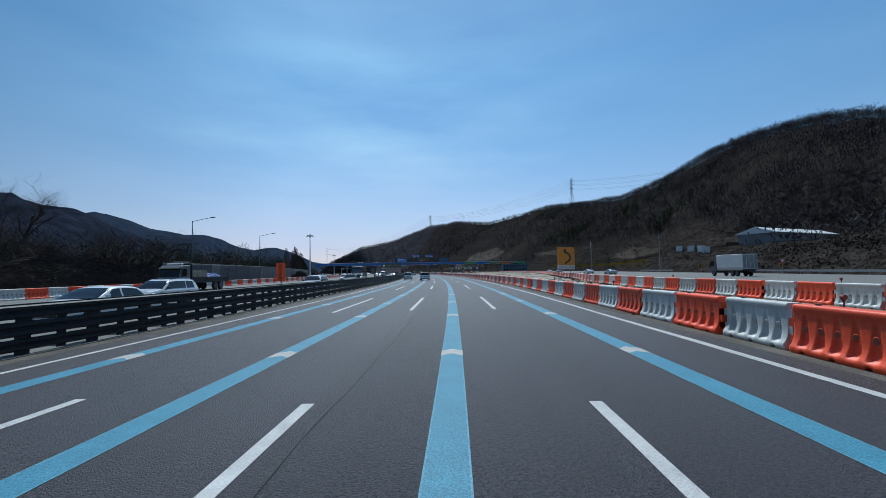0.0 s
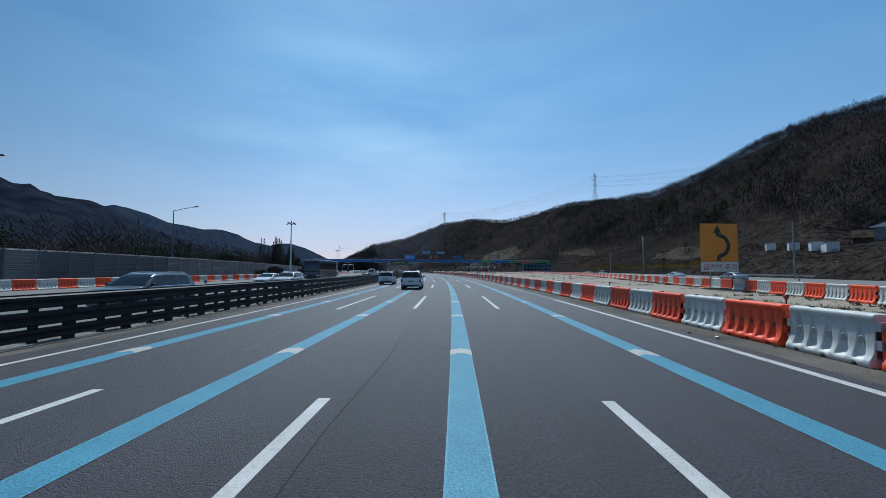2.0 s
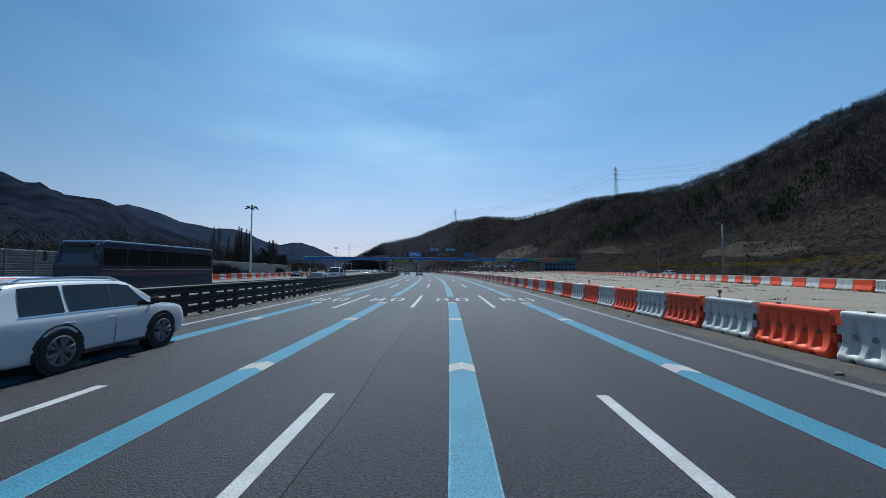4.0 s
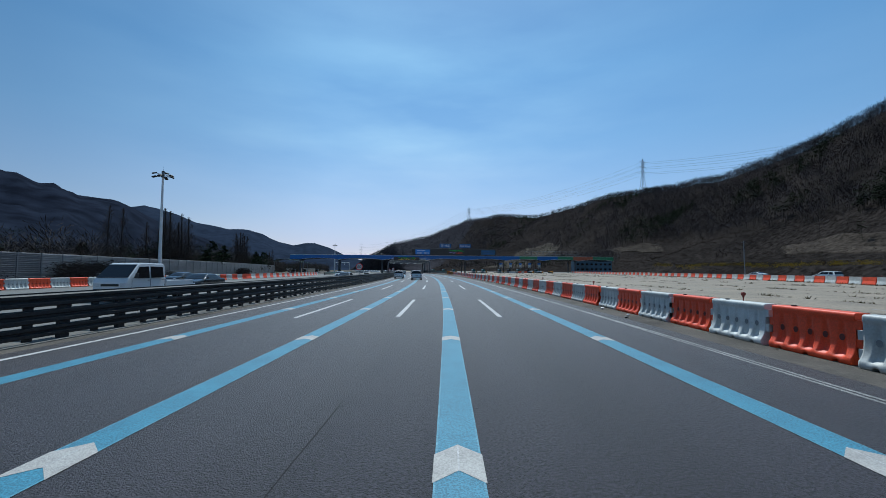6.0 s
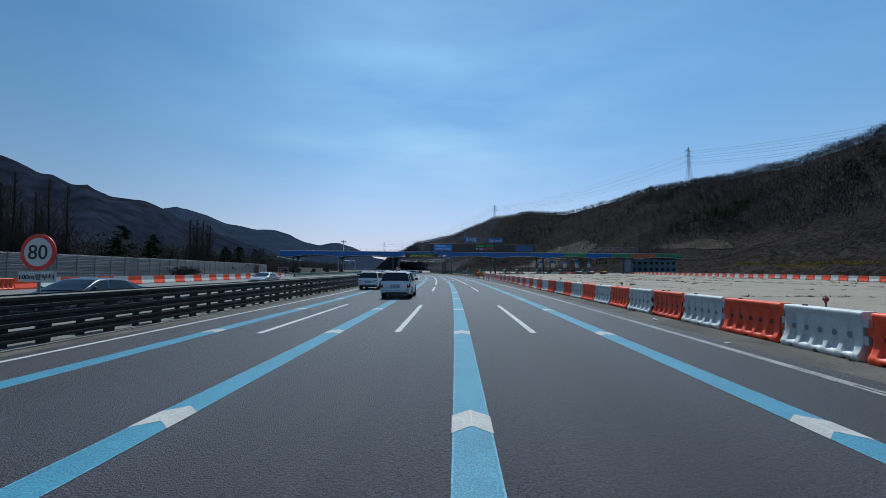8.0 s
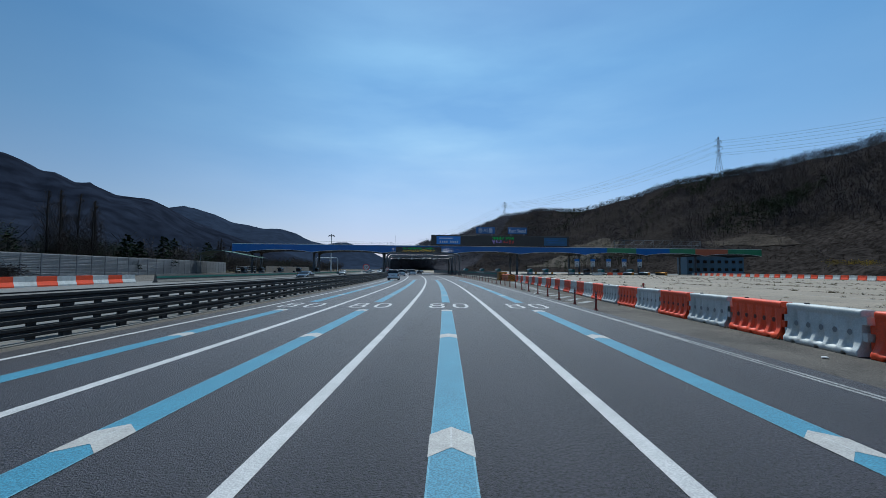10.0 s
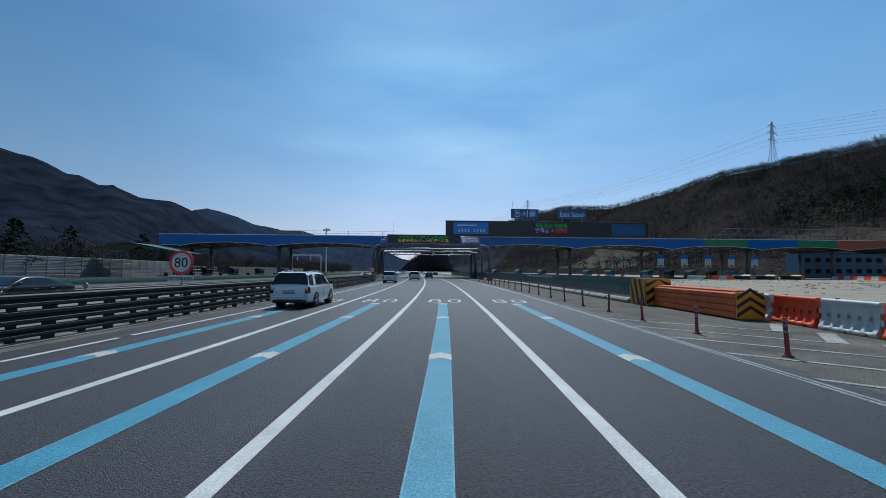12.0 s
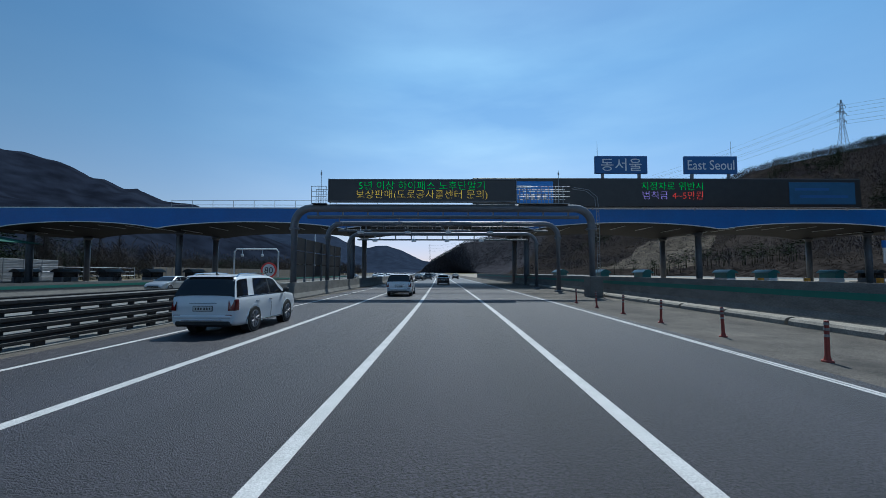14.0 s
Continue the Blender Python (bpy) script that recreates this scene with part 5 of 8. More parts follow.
def bare(rr, vs, fs, x, y, z, h, n=34, fine=1.0):
    """A leafless tree seen from afar: a thin trunk and a spread of twig blades."""
    k = len(vs)
    w = 0.008 * h
    a = rr.uniform(0, math.pi)
    ca, sa = math.cos(a) * w, math.sin(a) * w
    vs += [(x - ca, y - sa, z - 0.5), (x + ca, y + sa, z - 0.5), (x + rr.uniform(-.3, .3), y, z + h * 0.7)]
    fs.append((k, k + 1, k + 2))
    for _ in range(n):                       # a rounded crown of fine rising twigs
        b = rr.uniform(0, 2 * math.pi)
        q = rr.random() ** 0.5
        zc = rr.uniform(-1, 1)
        rad = 0.38 * h * q * math.sqrt(max(0.0, 1 - zc * zc))
        px, py, pz = x + rad * math.cos(b), y + rad * math.sin(b), z + h * (0.56 + 0.42 * zc * q)
        ln = h * rr.uniform(0.10, 0.24)
        ex, ey, ez = math.cos(b) * ln * rr.uniform(0.2, 0.9), math.sin(b) * ln * rr.uniform(0.2, 0.9), ln * rr.uniform(0.1, 0.9)
        t = h * rr.uniform(0.010, 0.024) * fine
        k = len(vs)
        vs += [(px, py, pz), (px + ex - t * math.sin(b), py + ey + t * math.cos(b), pz + ez), (px + ex * 0.8 + t * math.sin(b), py + ey * 0.8 - t * math.cos(b), pz + ez * 0.7)]
        fs.append((k, k + 1, k + 2))


def pine(rr, vs, fs, x, y, z, h, n=9, fine=1.0):
    """A dark irregular pine: a bare stem and uneven tufts of needles."""
    k = len(vs)
    w = 0.018 * h
    vs += [(x - w, y, z - 0.5), (x + w, y, z - 0.5), (x, y, z + h * 0.9)]
    fs.append((k, k + 1, k + 2))
    for q in range(7):
        f = rr.uniform(0.35, 0.95)
        b = rr.uniform(0, 2 * math.pi)
        r = h * 0.24 * (1.25 - f) * rr.uniform(0.4, 1.2)
        cx, cy, cz = x + r * math.cos(b), y + r * math.sin(b), z + h * f
        for _ in range(n):
            t = h * rr.uniform(0.03, 0.065) * fine
            px, py, pz = cx + rr.gauss(0, 0.07) * h, cy + rr.gauss(0, 0.07) * h, cz + rr.gauss(0, 0.035) * h
            k = len(vs)
            a = rr.uniform(0, 2 * math.pi)
            vs += [(px + t * math.cos(a), py + t * math.sin(a), pz + rr.uniform(-0.3, 0.3) * t), (px - t * math.sin(a) * 0.7, py + t * math.cos(a) * 0.7, pz + rr.uniform(-0.2, 0.6) * t), (px - t * math.cos(a), py - t * math.sin(a), pz - rr.uniform(0, 0.6) * t)]
            fs.append((k, k + 1, k + 2))


def bush(rr, vs, fs, x, y, z, h, n=34, t0=0.095):
    """A low rounded clump of small scattered leaves and twigs."""
    for _ in range(n):
        b = rr.uniform(0, 2 * math.pi)
        r = h * rr.random() ** 0.6 * 0.8
        c = Vector((x + r * math.cos(b), y + r * math.sin(b), z + h * rr.uniform(0.05, 0.9) * (1 - 0.45 * r / h)))
        k = len(vs)
        t = h * t0 * rr.uniform(0.6, 1.4)
        for _q in range(3):
            vs.append((c.x + rr.uniform(-t, t), c.y + rr.uniform(-t, t), c.z + rr.uniform(-t, t) * 1.1))
        fs.append((k, k + 1, k + 2))


def bare_near(rr, vs, fs, x, y, z, h):
    bare(rr, vs, fs, x, y, z, h, 120, 0.28)


def pine_near(rr, vs, fs, x, y, z, h):
    pine(rr, vs, fs, x, y, z, h, 46, 0.34)


def brush(rr, vs, fs, x, y, z, h):
    """A tangled thicket: fine arching twigs thrown in all directions."""
    for _ in range(44):
        b = rr.uniform(0, 2 * math.pi)
        r = h * rr.uniform(0.0, 0.7)
        px, py, pz = x + r * math.cos(b), y + r * math.sin(b), z + h * rr.uniform(0.0, 0.85) * (1 - 0.35 * r / h)
        a, ln, rise = rr.uniform(0, 2 * math.pi), h * rr.uniform(0.15, 0.42), h * rr.uniform(-0.12, 0.22)
        t = 0.012 + 0.010 * h * rr.random()
        ex, ey = math.cos(a) * ln, math.sin(a) * ln
        k = len(vs)
        vs += [(px, py, pz - t), (px, py, pz + t), (px + ex * 0.5, py + ey * 0.5, pz + rise * 0.8 + t), (px + ex * 0.5, py + ey * 0.5, pz + rise * 0.8 - t), (px + ex, py + ey, pz + rise)]
        fs.append((k, k + 1, k + 2, k + 3))
        fs.append((k + 3, k + 2, k + 4))


rnd = random.Random(11)
bare_items, pine_items, bush_items = [], [], []


def on_land(u, v):
    i, j = u * (NU - 1), v / 1.45 * (NV - 1)
    i0, j0 = min(int(i), NU - 2), min(int(j), NV - 2)
    fi, fj = i - i0, j - j0
    return (land[i0, j0] * (1 - fi) * (1 - fj) + land[i0 + 1, j0] * fi * (1 - fj) + land[i0, j0 + 1] * (1 - fi) * fj + land[i0 + 1, j0 + 1] * fi * fj)


for _ in range(24000):
    u = rnd.random() ** 0.9 * 0.70
    v = rnd.random() * 1.06
    p = on_land(u, v)
    wood = fbm(p[0], p[1], 110, 3, 40.0)
    if 92 < p[0] < 192 and 70 < p[1] < 150 and v < 0.4 and p[2] < 22:      # the cleared yard round the warehouse
        if rnd.random() < 0.95:
            bush_items.append((*p, rnd.uniform(0.8, 2.0)))
        continue
    if 0.24 < u < 0.50 and v < 0.36 + 0.12 * wood and rnd.random() < 0.97:      # the cut slope along the plaza carries low brush only
        bush_items.append((*p, rnd.uniform(0.8, 2.2)))
        continue
    if v < 0.30 and wood < 0.12 and rnd.random() < 0.72:
        if rnd.random() < 0.9:
            bush_items.append((*p, rnd.uniform(1.2, 3.4)))
        continue
    if wood < -0.28 and v < 0.8 and rnd.random() < 0.75:
        bush_items.append((*p, rnd.uniform(1.2, 3.4)))
        continue
    if fbm(p[0], p[1], 75, 2, 60.0) > 0.30 and rnd.random() < 0.8:
        pine_items.append((*p, rnd.uniform(6, 11)))
    else:
        bare_items.append((*p, rnd.uniform(6, 11)))
for k in range(1500):                     # a closer fringe along the crest
    u = k / 1500 * 0.80
    p = on_land(u, 1.0 + rnd.uniform(-0.012, 0.02))
    (pine_items if fbm(p[0], p[1], 60, 2, 60.0) > 0.32 else bare_items).append((p[0], p[1], p[2] - 2.2, rnd.uniform(6, 11)))
far_items = []
for k in range(7000):                     # the far end of the hill, down to the road
    u = 0.66 + 0.33 * rnd.random()
    p = on_land(u, rnd.uniform(0.25, 1.03) if k % 4 else 1.0 + rnd.uniform(-0.02, 0.02))
    far_items.append((p[0], p[1], p[2] - 4.0, rnd.uniform(8, 14)))


def bare_far(rr, vs, fs, x, y, z, h):
    bare(rr, vs, fs, x, y, z, h, 18, 1.5)


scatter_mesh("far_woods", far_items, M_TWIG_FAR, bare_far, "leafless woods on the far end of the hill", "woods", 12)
scatter_mesh("hill_woods", bare_items, M_TWIG, bare, "leafless grey-brown woods covering the hill", "woods", 2)
scatter_mesh("hill_pines", pine_items, M_PINE, pine, "dark pines scattered over the hill", "woods", 3)
scatter_mesh("hill_brush", bush_items, M_BUSH, bush, "dry brown brush on the lower slope", "brush", 4)
fors = []
for _ in range(640):
    u, v = rnd.choice(((0.395, 0.05), (0.41, 0.06), (0.34, 0.04), (0.32, 0.035), (0.36, 0.05), (0.375, 0.035), (0.43, 0.03), (0.46, 0.04), (0.30, 0.03)))
    p = on_land(u + rnd.uniform(-0.012, 0.012), v + rnd.uniform(-0.012, 0.014))
    fors.append((p[0], p[1], p[2], rnd.uniform(0.8, 2.0)))
scatter_mesh("forsythia_hedge", fors, M_FORS, bush, "yellow flowering bushes at the foot of the hill", "bushes", 5)

# an overgrown bank beside the opposite lanes, woods behind the noise barrier
def bank_z(s, d):
    f = min(1.0, max(0.0, (-40.5 - d) / 10.0))
    return (f * f * (3 - 2 * f)) * 4.2 * min(1.0, max(0.0, (74 - s) / 26.0)) + 0.0


bk = np.zeros((70, 22, 3))
for i in range(70):
    for j in range(22):
        s_, d_ = -90 + 172 * i / 69, -39.5 - j * 2.6
        p = P(s_, d_)
        bk[i, j] = (p.x, p.y, bank_z(s_, d_) + (0.35 * fbm(p.x, p.y, 4.0, 3, 2.0) if j else 0) - (0.12 if j == 0 else 0.0))
single("bank", grid_mesh("bank", bk, M_HILL), None, "overgrown earth bank beside the opposite lanes", "bank", kind="structure")
left_bare, left_pine, left_bush = [], [], []
for _ in range(3400):
    s = rnd.uniform(60, 640)
    d = lerp(s, [(60, -49), (110, -51), (200, -63), (345, -74), (400, -82), (640, -66)]) - rnd.random() ** 2.0 * 120
    p = P(s, d)
    r = rnd.random()
    if fbm(p.x, p.y, 40, 2, 17.0) > 0.12 and r < 0.6:
        left_pine.append((p.x, p.y, -0.2, rnd.uniform(5, 10)))
    elif r < 0.75:
        left_bare.append((p.x, p.y, -0.2, rnd.uniform(5, 10.5)))
    else:
        left_bush.append((p.x, p.y, -0.2, rnd.uniform(2.0, 4.5)))
for _ in range(3300):
    s = rnd.uniform(-30, 66)
    d = -40.8 - 34 * rnd.random() ** 1.5
    p = P(s, d)
    z = bank_z(s, d) - 0.2
    if rnd.random() < 0.10 and d < -50:
        left_bare.append((p.x, p.y, z, rnd.uniform(4, 6.5)))
    else:
        left_bush.append((p.x, p.y, z, rnd.uniform(1.2, 3.2)))
for s_c, n_, h_ in ((168, 26, 2.2), (186, 60, 3.2), (192, 60, 3.4), (199, 40, 2.8), (214, 16, 1.8), (262, 24, 2.4), (268, 30, 2.8)):
    for _ in range(n_):
        s = s_c + rnd.gauss(0, 1.9)
        p = P(s, lerp(s, SOUND) + rnd.uniform(0.5, 2.2))
        left_bush.append((p.x, p.y, -0.1, h_ * rnd.uniform(0.6, 1.15)))
scatter_mesh("roadside_woods", left_bare, M_BARK, bare_near, "leafless roadside woods behind the noise barrier", "woods", 6)
scatter_mesh("roadside_pines", left_pine, M_PINE, pine_near, "dark conifers behind the noise barrier", "woods", 7)
scatter_mesh("roadside_brush", left_bush, M_BARK, brush, "tangled dry brush beside the opposite lanes", "brush", 8)
weeds = []
for _ in range(130):
    s = rnd.uniform(-30, 262)
    p = P(s, lerp(s, BAR1) + rnd.choice((-0.12, 0.7)) + rnd.uniform(-0.1, 0.1))
    weeds.append((p.x, p.y, 0, rnd.uniform(0.06, 0.2)))
for k in range(1, 24):                    # tufts in runs along the joints between the slabs
    dd = 7.5 + k * 4.5
    for q in range(1100):
        s = rnd.uniform(-30, 330)
        thick = fbm(s, dd * 3.0, 14, 3, 71.0) + (0.22 if s > 215 else 0.0)
        if rnd.random() < thick * 1.3 - 0.12 and (lerp(s, BAR1) if s < 266 else lerp(s, WALL_R)) + 1 < dd < lerp(s, BAR2):
            p = P(s, dd + rnd.gauss(0, 0.10))
            weeds.append((p.x, p.y, 0, rnd.uniform(0.06, 0.26) * (1.5 if rnd.random() < 0.06 else 1.0)))
for s in range(-24, 336, 9):
    for q in range(150):
        a, b = (lerp(s, BAR1) if s < 266 else lerp(s, WALL_R)) + 1, lerp(s, BAR2)
        d = rnd.uniform(a, b)
        if rnd.random() < (fbm(s * 2.0, d, 9, 3, 33.0) + (0.22 if s > 215 else 0.0)) * 1.2 - 0.1:
            p = P(s + rnd.gauss(0, 0.1), d)
            weeds.append((p.x, p.y, 0, rnd.uniform(0.06, 0.24)))
for _ in range(1500):
    s = rnd.uniform(20, 250)
    if rnd.random() < 0.55 + 0.8 * fbm(s, 3.0, 12, 3, 90.0):
        p = P(s, lerp(s, BAR2) - 0.5 - 0.9 * rnd.random() ** 2)
        weeds.append((p.x, p.y, 0, rnd.uniform(0.08, 0.30)))


def tuft(rr, vs, fs, x, y, z, h):
    """A small dry tuft of leaning blades."""
    for _ in range(11):
        a, b = rr.uniform(0, 2 * math.pi), rr.uniform(0, 2 * math.pi)
        w, ln, up = 0.10 * h, h * rr.uniform(0.3, 1.1), h * rr.uniform(0.3, 1.0)
        px, py = x + 0.5 * h * rr.gauss(0, 1), y + 0.5 * h * rr.gauss(0, 1)
        k = len(vs)
        vs += [(px - w * math.cos(b), py - w * math.sin(b), z), (px + w * math.cos(b), py + w * math.sin(b), z), (px + ln * math.cos(a), py + ln * math.sin(a), z + up)]
        fs.append((k, k + 1, k + 2))


scatter_mesh("plaza_weeds", weeds, M_WEED, tuft, "dry weeds growing in the paving joints", "weeds", 9)

# ---- single rock faces and buildings on the slope ----
from mathutils.bvhtree import BVHTree
_bm = bmesh.new()
_bm.from_mesh(hill.data)
_bm.from_mesh(far_hill.data)
HILL_TREE = BVHTree.FromBMesh(_bm)
_bm.free()


def hill_z(x, y):
    hit = HILL_TREE.ray_cast(Vector((x, y, 500)), Vector((0, 0, -1)))
    return hit[0].z if hit[0] is not None else 0.0


def face_patch(name, u0, u1, v0, v1, lift, label, seed, material=M_ROCK):
    n, m_ = 60, 30
    pts = np.zeros((n, m_, 3))
    for i in range(n):
        for j in range(m_):
            a, b = i / (n - 1), j / (m_ - 1)
            wob = 0.10 * fbm(a * 9, seed, 1.7, 3, seed)
            p = on_land(u0 + (u1 - u0) * a + 0.004 * fbm(b * 5, a * 9, 1.3, 2, seed), v0 + (v1 - v0) * min(1, max(0, b * (1 + wob))))
            edge = min(a, 1 - a, b, 1 - b) * 8
            bulge = lift * min(1, edge) * (1 + 0.55 * fbm(p[0], p[2] * 2, 14, 4, seed)) - (1 - min(1, edge)) * 2.0
            pts[i, j] = (p[0] - bulge * 0.75, p[1] - bulge * 0.35, p[2] + bulge * 0.3)
    single(name, grid_mesh(name, pts, material, False), None, label, "rock face", kind="structure")


face_patch("rock_cut", 0.566, 0.606, 0.02, 0.42, 2.8, "pale cut rock face at the foot of the hill", 3.1, M_PALEROCK)
face_patch("earth_cut", 0.445, 0.525, 0.26, 0.335, 1.4, "bare brown earth bank on the hillside", 8.4)
face_patch("earth_cut", 0.29, 0.36, 0.17, 0.28, 1.2, "bare brown earth bank on the hillside", 12.9)


ware = thing("warehouse", "long low warehouse with a white pitched roof on the slope", "building", m=Matrix.Translation((171, 108, 9.2)) @ Matrix.Rotation(radians(8), 4, 'Z'))
bm = bmesh.new()
box(bm, (0, 0, 0.4), (44, 12, 7.2))
part("wall", bm, M_SOUNDB, ware)
bm = bmesh.new()
prism(bm, [(-6.6, 3.8), (6.6, 3.8), (6.6, 4.0), (0, 6.2), (-6.6, 4.0)], 45, 'X', -22.5)
part("roof", bm, M_WHITEP, ware, "white corrugated roof")
for k in range(4):
    bm = bmesh.new()
    box(bm, (-19 + k * 4.2, -6.02, 2.4), (2.2, 0.08, 1.3))
    part("window", bm, M_GLASSD, ware)
for k, (x, y, w) in enumerate(((134, 112, 7), (140, 119, 5), (145, 128, 5), (151, 139, 7))):
    cab = thing("site_cabin", "small pale site cabin at the foot of the slope", "cabin", "site cabins", m=Matrix.Translation((x, y, hill_z(x, y) - 0.3)) @ Matrix.Rotation(radians(40), 4, 'Z'))
    bm = bmesh.new()
    box(bm, (0, 0, 1.2), (w, 2.4, 2.5), 0.05)
    part("body", bm, M_WHITEP if k % 2 else M_CARGO, cab)
    bm = bmesh.new()
    box(bm, (0, -1.22, 1.5), (w * 0.5, 0.06, 0.8))
    part("window", bm, M_GLASSD, cab)
    bm = bmesh.new()
    box(bm, (0, 0, 2.5), (w + 0.3, 2.7, 0.12), 0.03)
    part("roof", bm, M_GALV, cab)

shed = thing("shed", "rust-brown gabled shed beside the warehouse", "building", m=Matrix.Translation((151, 114, 7.0)) @ Matrix.Rotation(radians(30), 4, 'Z'))
bm = bmesh.new()
prism(bm, [(-2.6, -3), (2.6, -3), (2.6, 3.5), (0, 5.4), (-2.6, 3.5)], 5, 'Y', -2.5)
part("wall", bm, M_ROCK, shed)
bm = bmesh.new()
prism(bm, [(-2.9, 3.3), (0, 5.45), (2.9, 3.3), (2.9, 3.5), (0, 5.7), (-2.9, 3.5)], 5.4, 'Y', -2.7)
part("roof", bm, M_ROCK, shed)
for s, d in ((71, 62.0), (86, 66.0), (101, 69.5)):
    cs = thing("chevron_sign", "yellow and black chevron board beside the side road", "sign", "chevron boards", m=M(s, d))
    bm = bmesh.new()
    box(bm, (0, 0, 1.5), (0.75, 0.04, 0.9), 0.01)
    part("board", bm, M_YELLOW, cs)
    bm = bmesh.new()
    prism(bm, [(0.25, 1.12), (-0.05, 1.12), (-0.28, 1.5), (-0.05, 1.88), (0.25, 1.88), (0.02, 1.5)], 0.01, 'Y', -0.034)
    part("chevron", bm, M_YBLACK, cs)
    bm = bmesh.new()
    cyl(bm, (0, 0.05, -0.3), (0, 0.05, 1.9), 0.04, n=8)
    part("pole", bm, M_GALV, cs)
yd = thing("yield_sign", "triangular white and red yield sign on a post", "sign", m=M(66, 57.5))
bm = bmesh.new()
prism(bm, [(-0.55, 2.65), (0.55, 2.65), (0, 1.7)], 0.03, 'Y', 0.0)
part("face", bm, M_RED, yd)
bm = bmesh.new()
prism(bm, [(-0.36, 2.54), (0.36, 2.54), (0, 1.92)], 0.01, 'Y', -0.014)
part("panel", bm, M_SIGNW, yd)
bm = bmesh.new()
cyl(bm, (0, 0.07, 0), (0, 0.07, 2.6), 0.04, n=8)
part("pole", bm, M_GALV, yd)

# guard rail along the side road
side_rail = thing("side_guard_rail", "low galvanised guard rail at the foot of the slope", "guard rail")
for a, b in ((20, 92), (112, 140)):
    bm = bmesh.new()
    sweep(bm, [(0, 0.45), (0.04, 0.5), (0.0, 0.6), (0.04, 0.7), (0, 0.78), (-0.02, 0.78), (-0.02, 0.45)], a, b, lambda s: lerp(s, FOOT) - 1.5)
    part("beam", bm, M_GALV, side_rail)
    for k in range(int((b - a) / 4)):
        bm = bmesh.new()
        p = P(a + 1 + 4 * k, lerp(a + 1 + 4 * k, FOOT) - 1.45)
        cyl(bm, p, (p.x, p.y, 0.78), 0.05, n=6)
        part("post", bm, M_GALV, side_rail)

# ---- warning sign on the plaza ----
ys = thing("curve_warning_sign", "yellow sharp-curve warning sign with a black arrow on two legs", "sign", m=M(74.4, 23.3, 0, 4))
bm = bmesh.new()
box(bm, (0, 0, 4.05), (3.42, 0.06, 3.34), 0.02)
yb = part("board", bm, M_YELLOW, ys)
bm = bmesh.new()
mid = [(-0.09, 2.48), (-0.09, 2.78)]
mid += [(-0.09 + 0.92 * math.cos(a_), 3.79 + 0.90 * math.sin(a_)) for a_ in [-math.pi / 2 + 0.16 + (math.pi - 0.30) * k / 40 for k in range(41)]] + [(-0.13, 4.72), (-0.13, 4.92)]
prev = None
for k, (x, z) in enumerate(mid):              # one strip with a stepped, lamp-like edge
    ax, az = mid[max(k - 1, 0)]
    bx, bz = mid[min(k + 1, len(mid) - 1)]
    ln = math.hypot(bx - ax, bz - az)
    nx, nz, w = (bz - az) / ln, -(bx - ax) / ln, 0.185 if k % 4 < 2 else 0.16
    cur = [bm.verts.new((x + sg * w * nx, -0.036, z + sg * w * nz)) for sg in (-1, 1)]
    if prev:
        bm.faces.new((prev[0], prev[1], cur[1], cur[0]))
    prev = cur
tip_ = [bm.verts.new((x, -0.036, z)) for x, z in ((0.26, 4.90), (-0.14, 5.58), (-0.54, 4.90))]
bm.faces.new((prev[0], prev[1], tip_[0], tip_[1], tip_[2]))
part("arrow", bm, M_YBLACK, yb)
bm = bmesh.new()
box(bm, (0, 0, 1.95), (3.42, 0.05, 0.82), 0.015)
yt = part("caption_plate", bm, M_SIGNW, ys, "white plate with dark red Korean lettering")
lettering("lettering", "급커브 주의", 0.6, M_CAPTION, yt, (0, -0.035, 1.95), width=3.0)
for x in (-0.82, 0.82):
    bm = bmesh.new()
    cyl(bm, (x, 0.08, 0), (x, 0.08, 4.9), 0.05, n=10)
    part("leg", bm, M_GALV, ys)
bm = bmesh.new()
box(bm, (0, 0.05, 0.08), (2.6, 0.7, 0.16), 0.03)
part("foot", bm, M_WALL, ys)


# ---- round speed signs on the median ----
def speed_sign(s, d, zc, r, caption):
    sg = thing("speed_limit_sign", "round red-ringed speed limit sign 80 on the median rail", "sign", "speed signs", m=M(s, d))
    bm = bmesh.new()
    cyl(bm, (0, 0.012, zc), (0, -0.012, zc), r, n=40)
    f = part("ring", bm, M_RED, sg, "red reflective ring")
    bm = bmesh.new()
    cyl(bm, (0, -0.010, zc), (0, -0.016, zc), r * 0.78, n=40)
    part("face", bm, M_SIGNW, sg, "white sign face")
    lettering("numerals", "80", r * 1.15, M_YBLACK, f, (0, -0.019, zc), width=r * 1.08)
    bm = bmesh.new()
    cyl(bm, (0, 0.05, 0.0), (0, 0.05, zc + r * 0.7), 0.035, n=8)
    part("pole", bm, M_GALV, sg)
    if caption:
        bm = bmesh.new()
        box(bm, (0, 0, zc - r - 0.16), (r * 2.15, 0.02, 0.25), 0.005)
        c = part("caption_plate", bm, M_SIGNW, sg)
        lettering("lettering", caption, 0.17, M_YBLACK, c, (0, -0.014, zc - r - 0.16), width=r * 1.95)


speed_sign(176.2, -10.8, 2.07, 0.46, "100m앞부터")
speed_sign(268.1, -10.45, 1.94, 0.48, "여기부터100m")
speed_sign(318.3, -10.5, 1.77, 0.45, "")

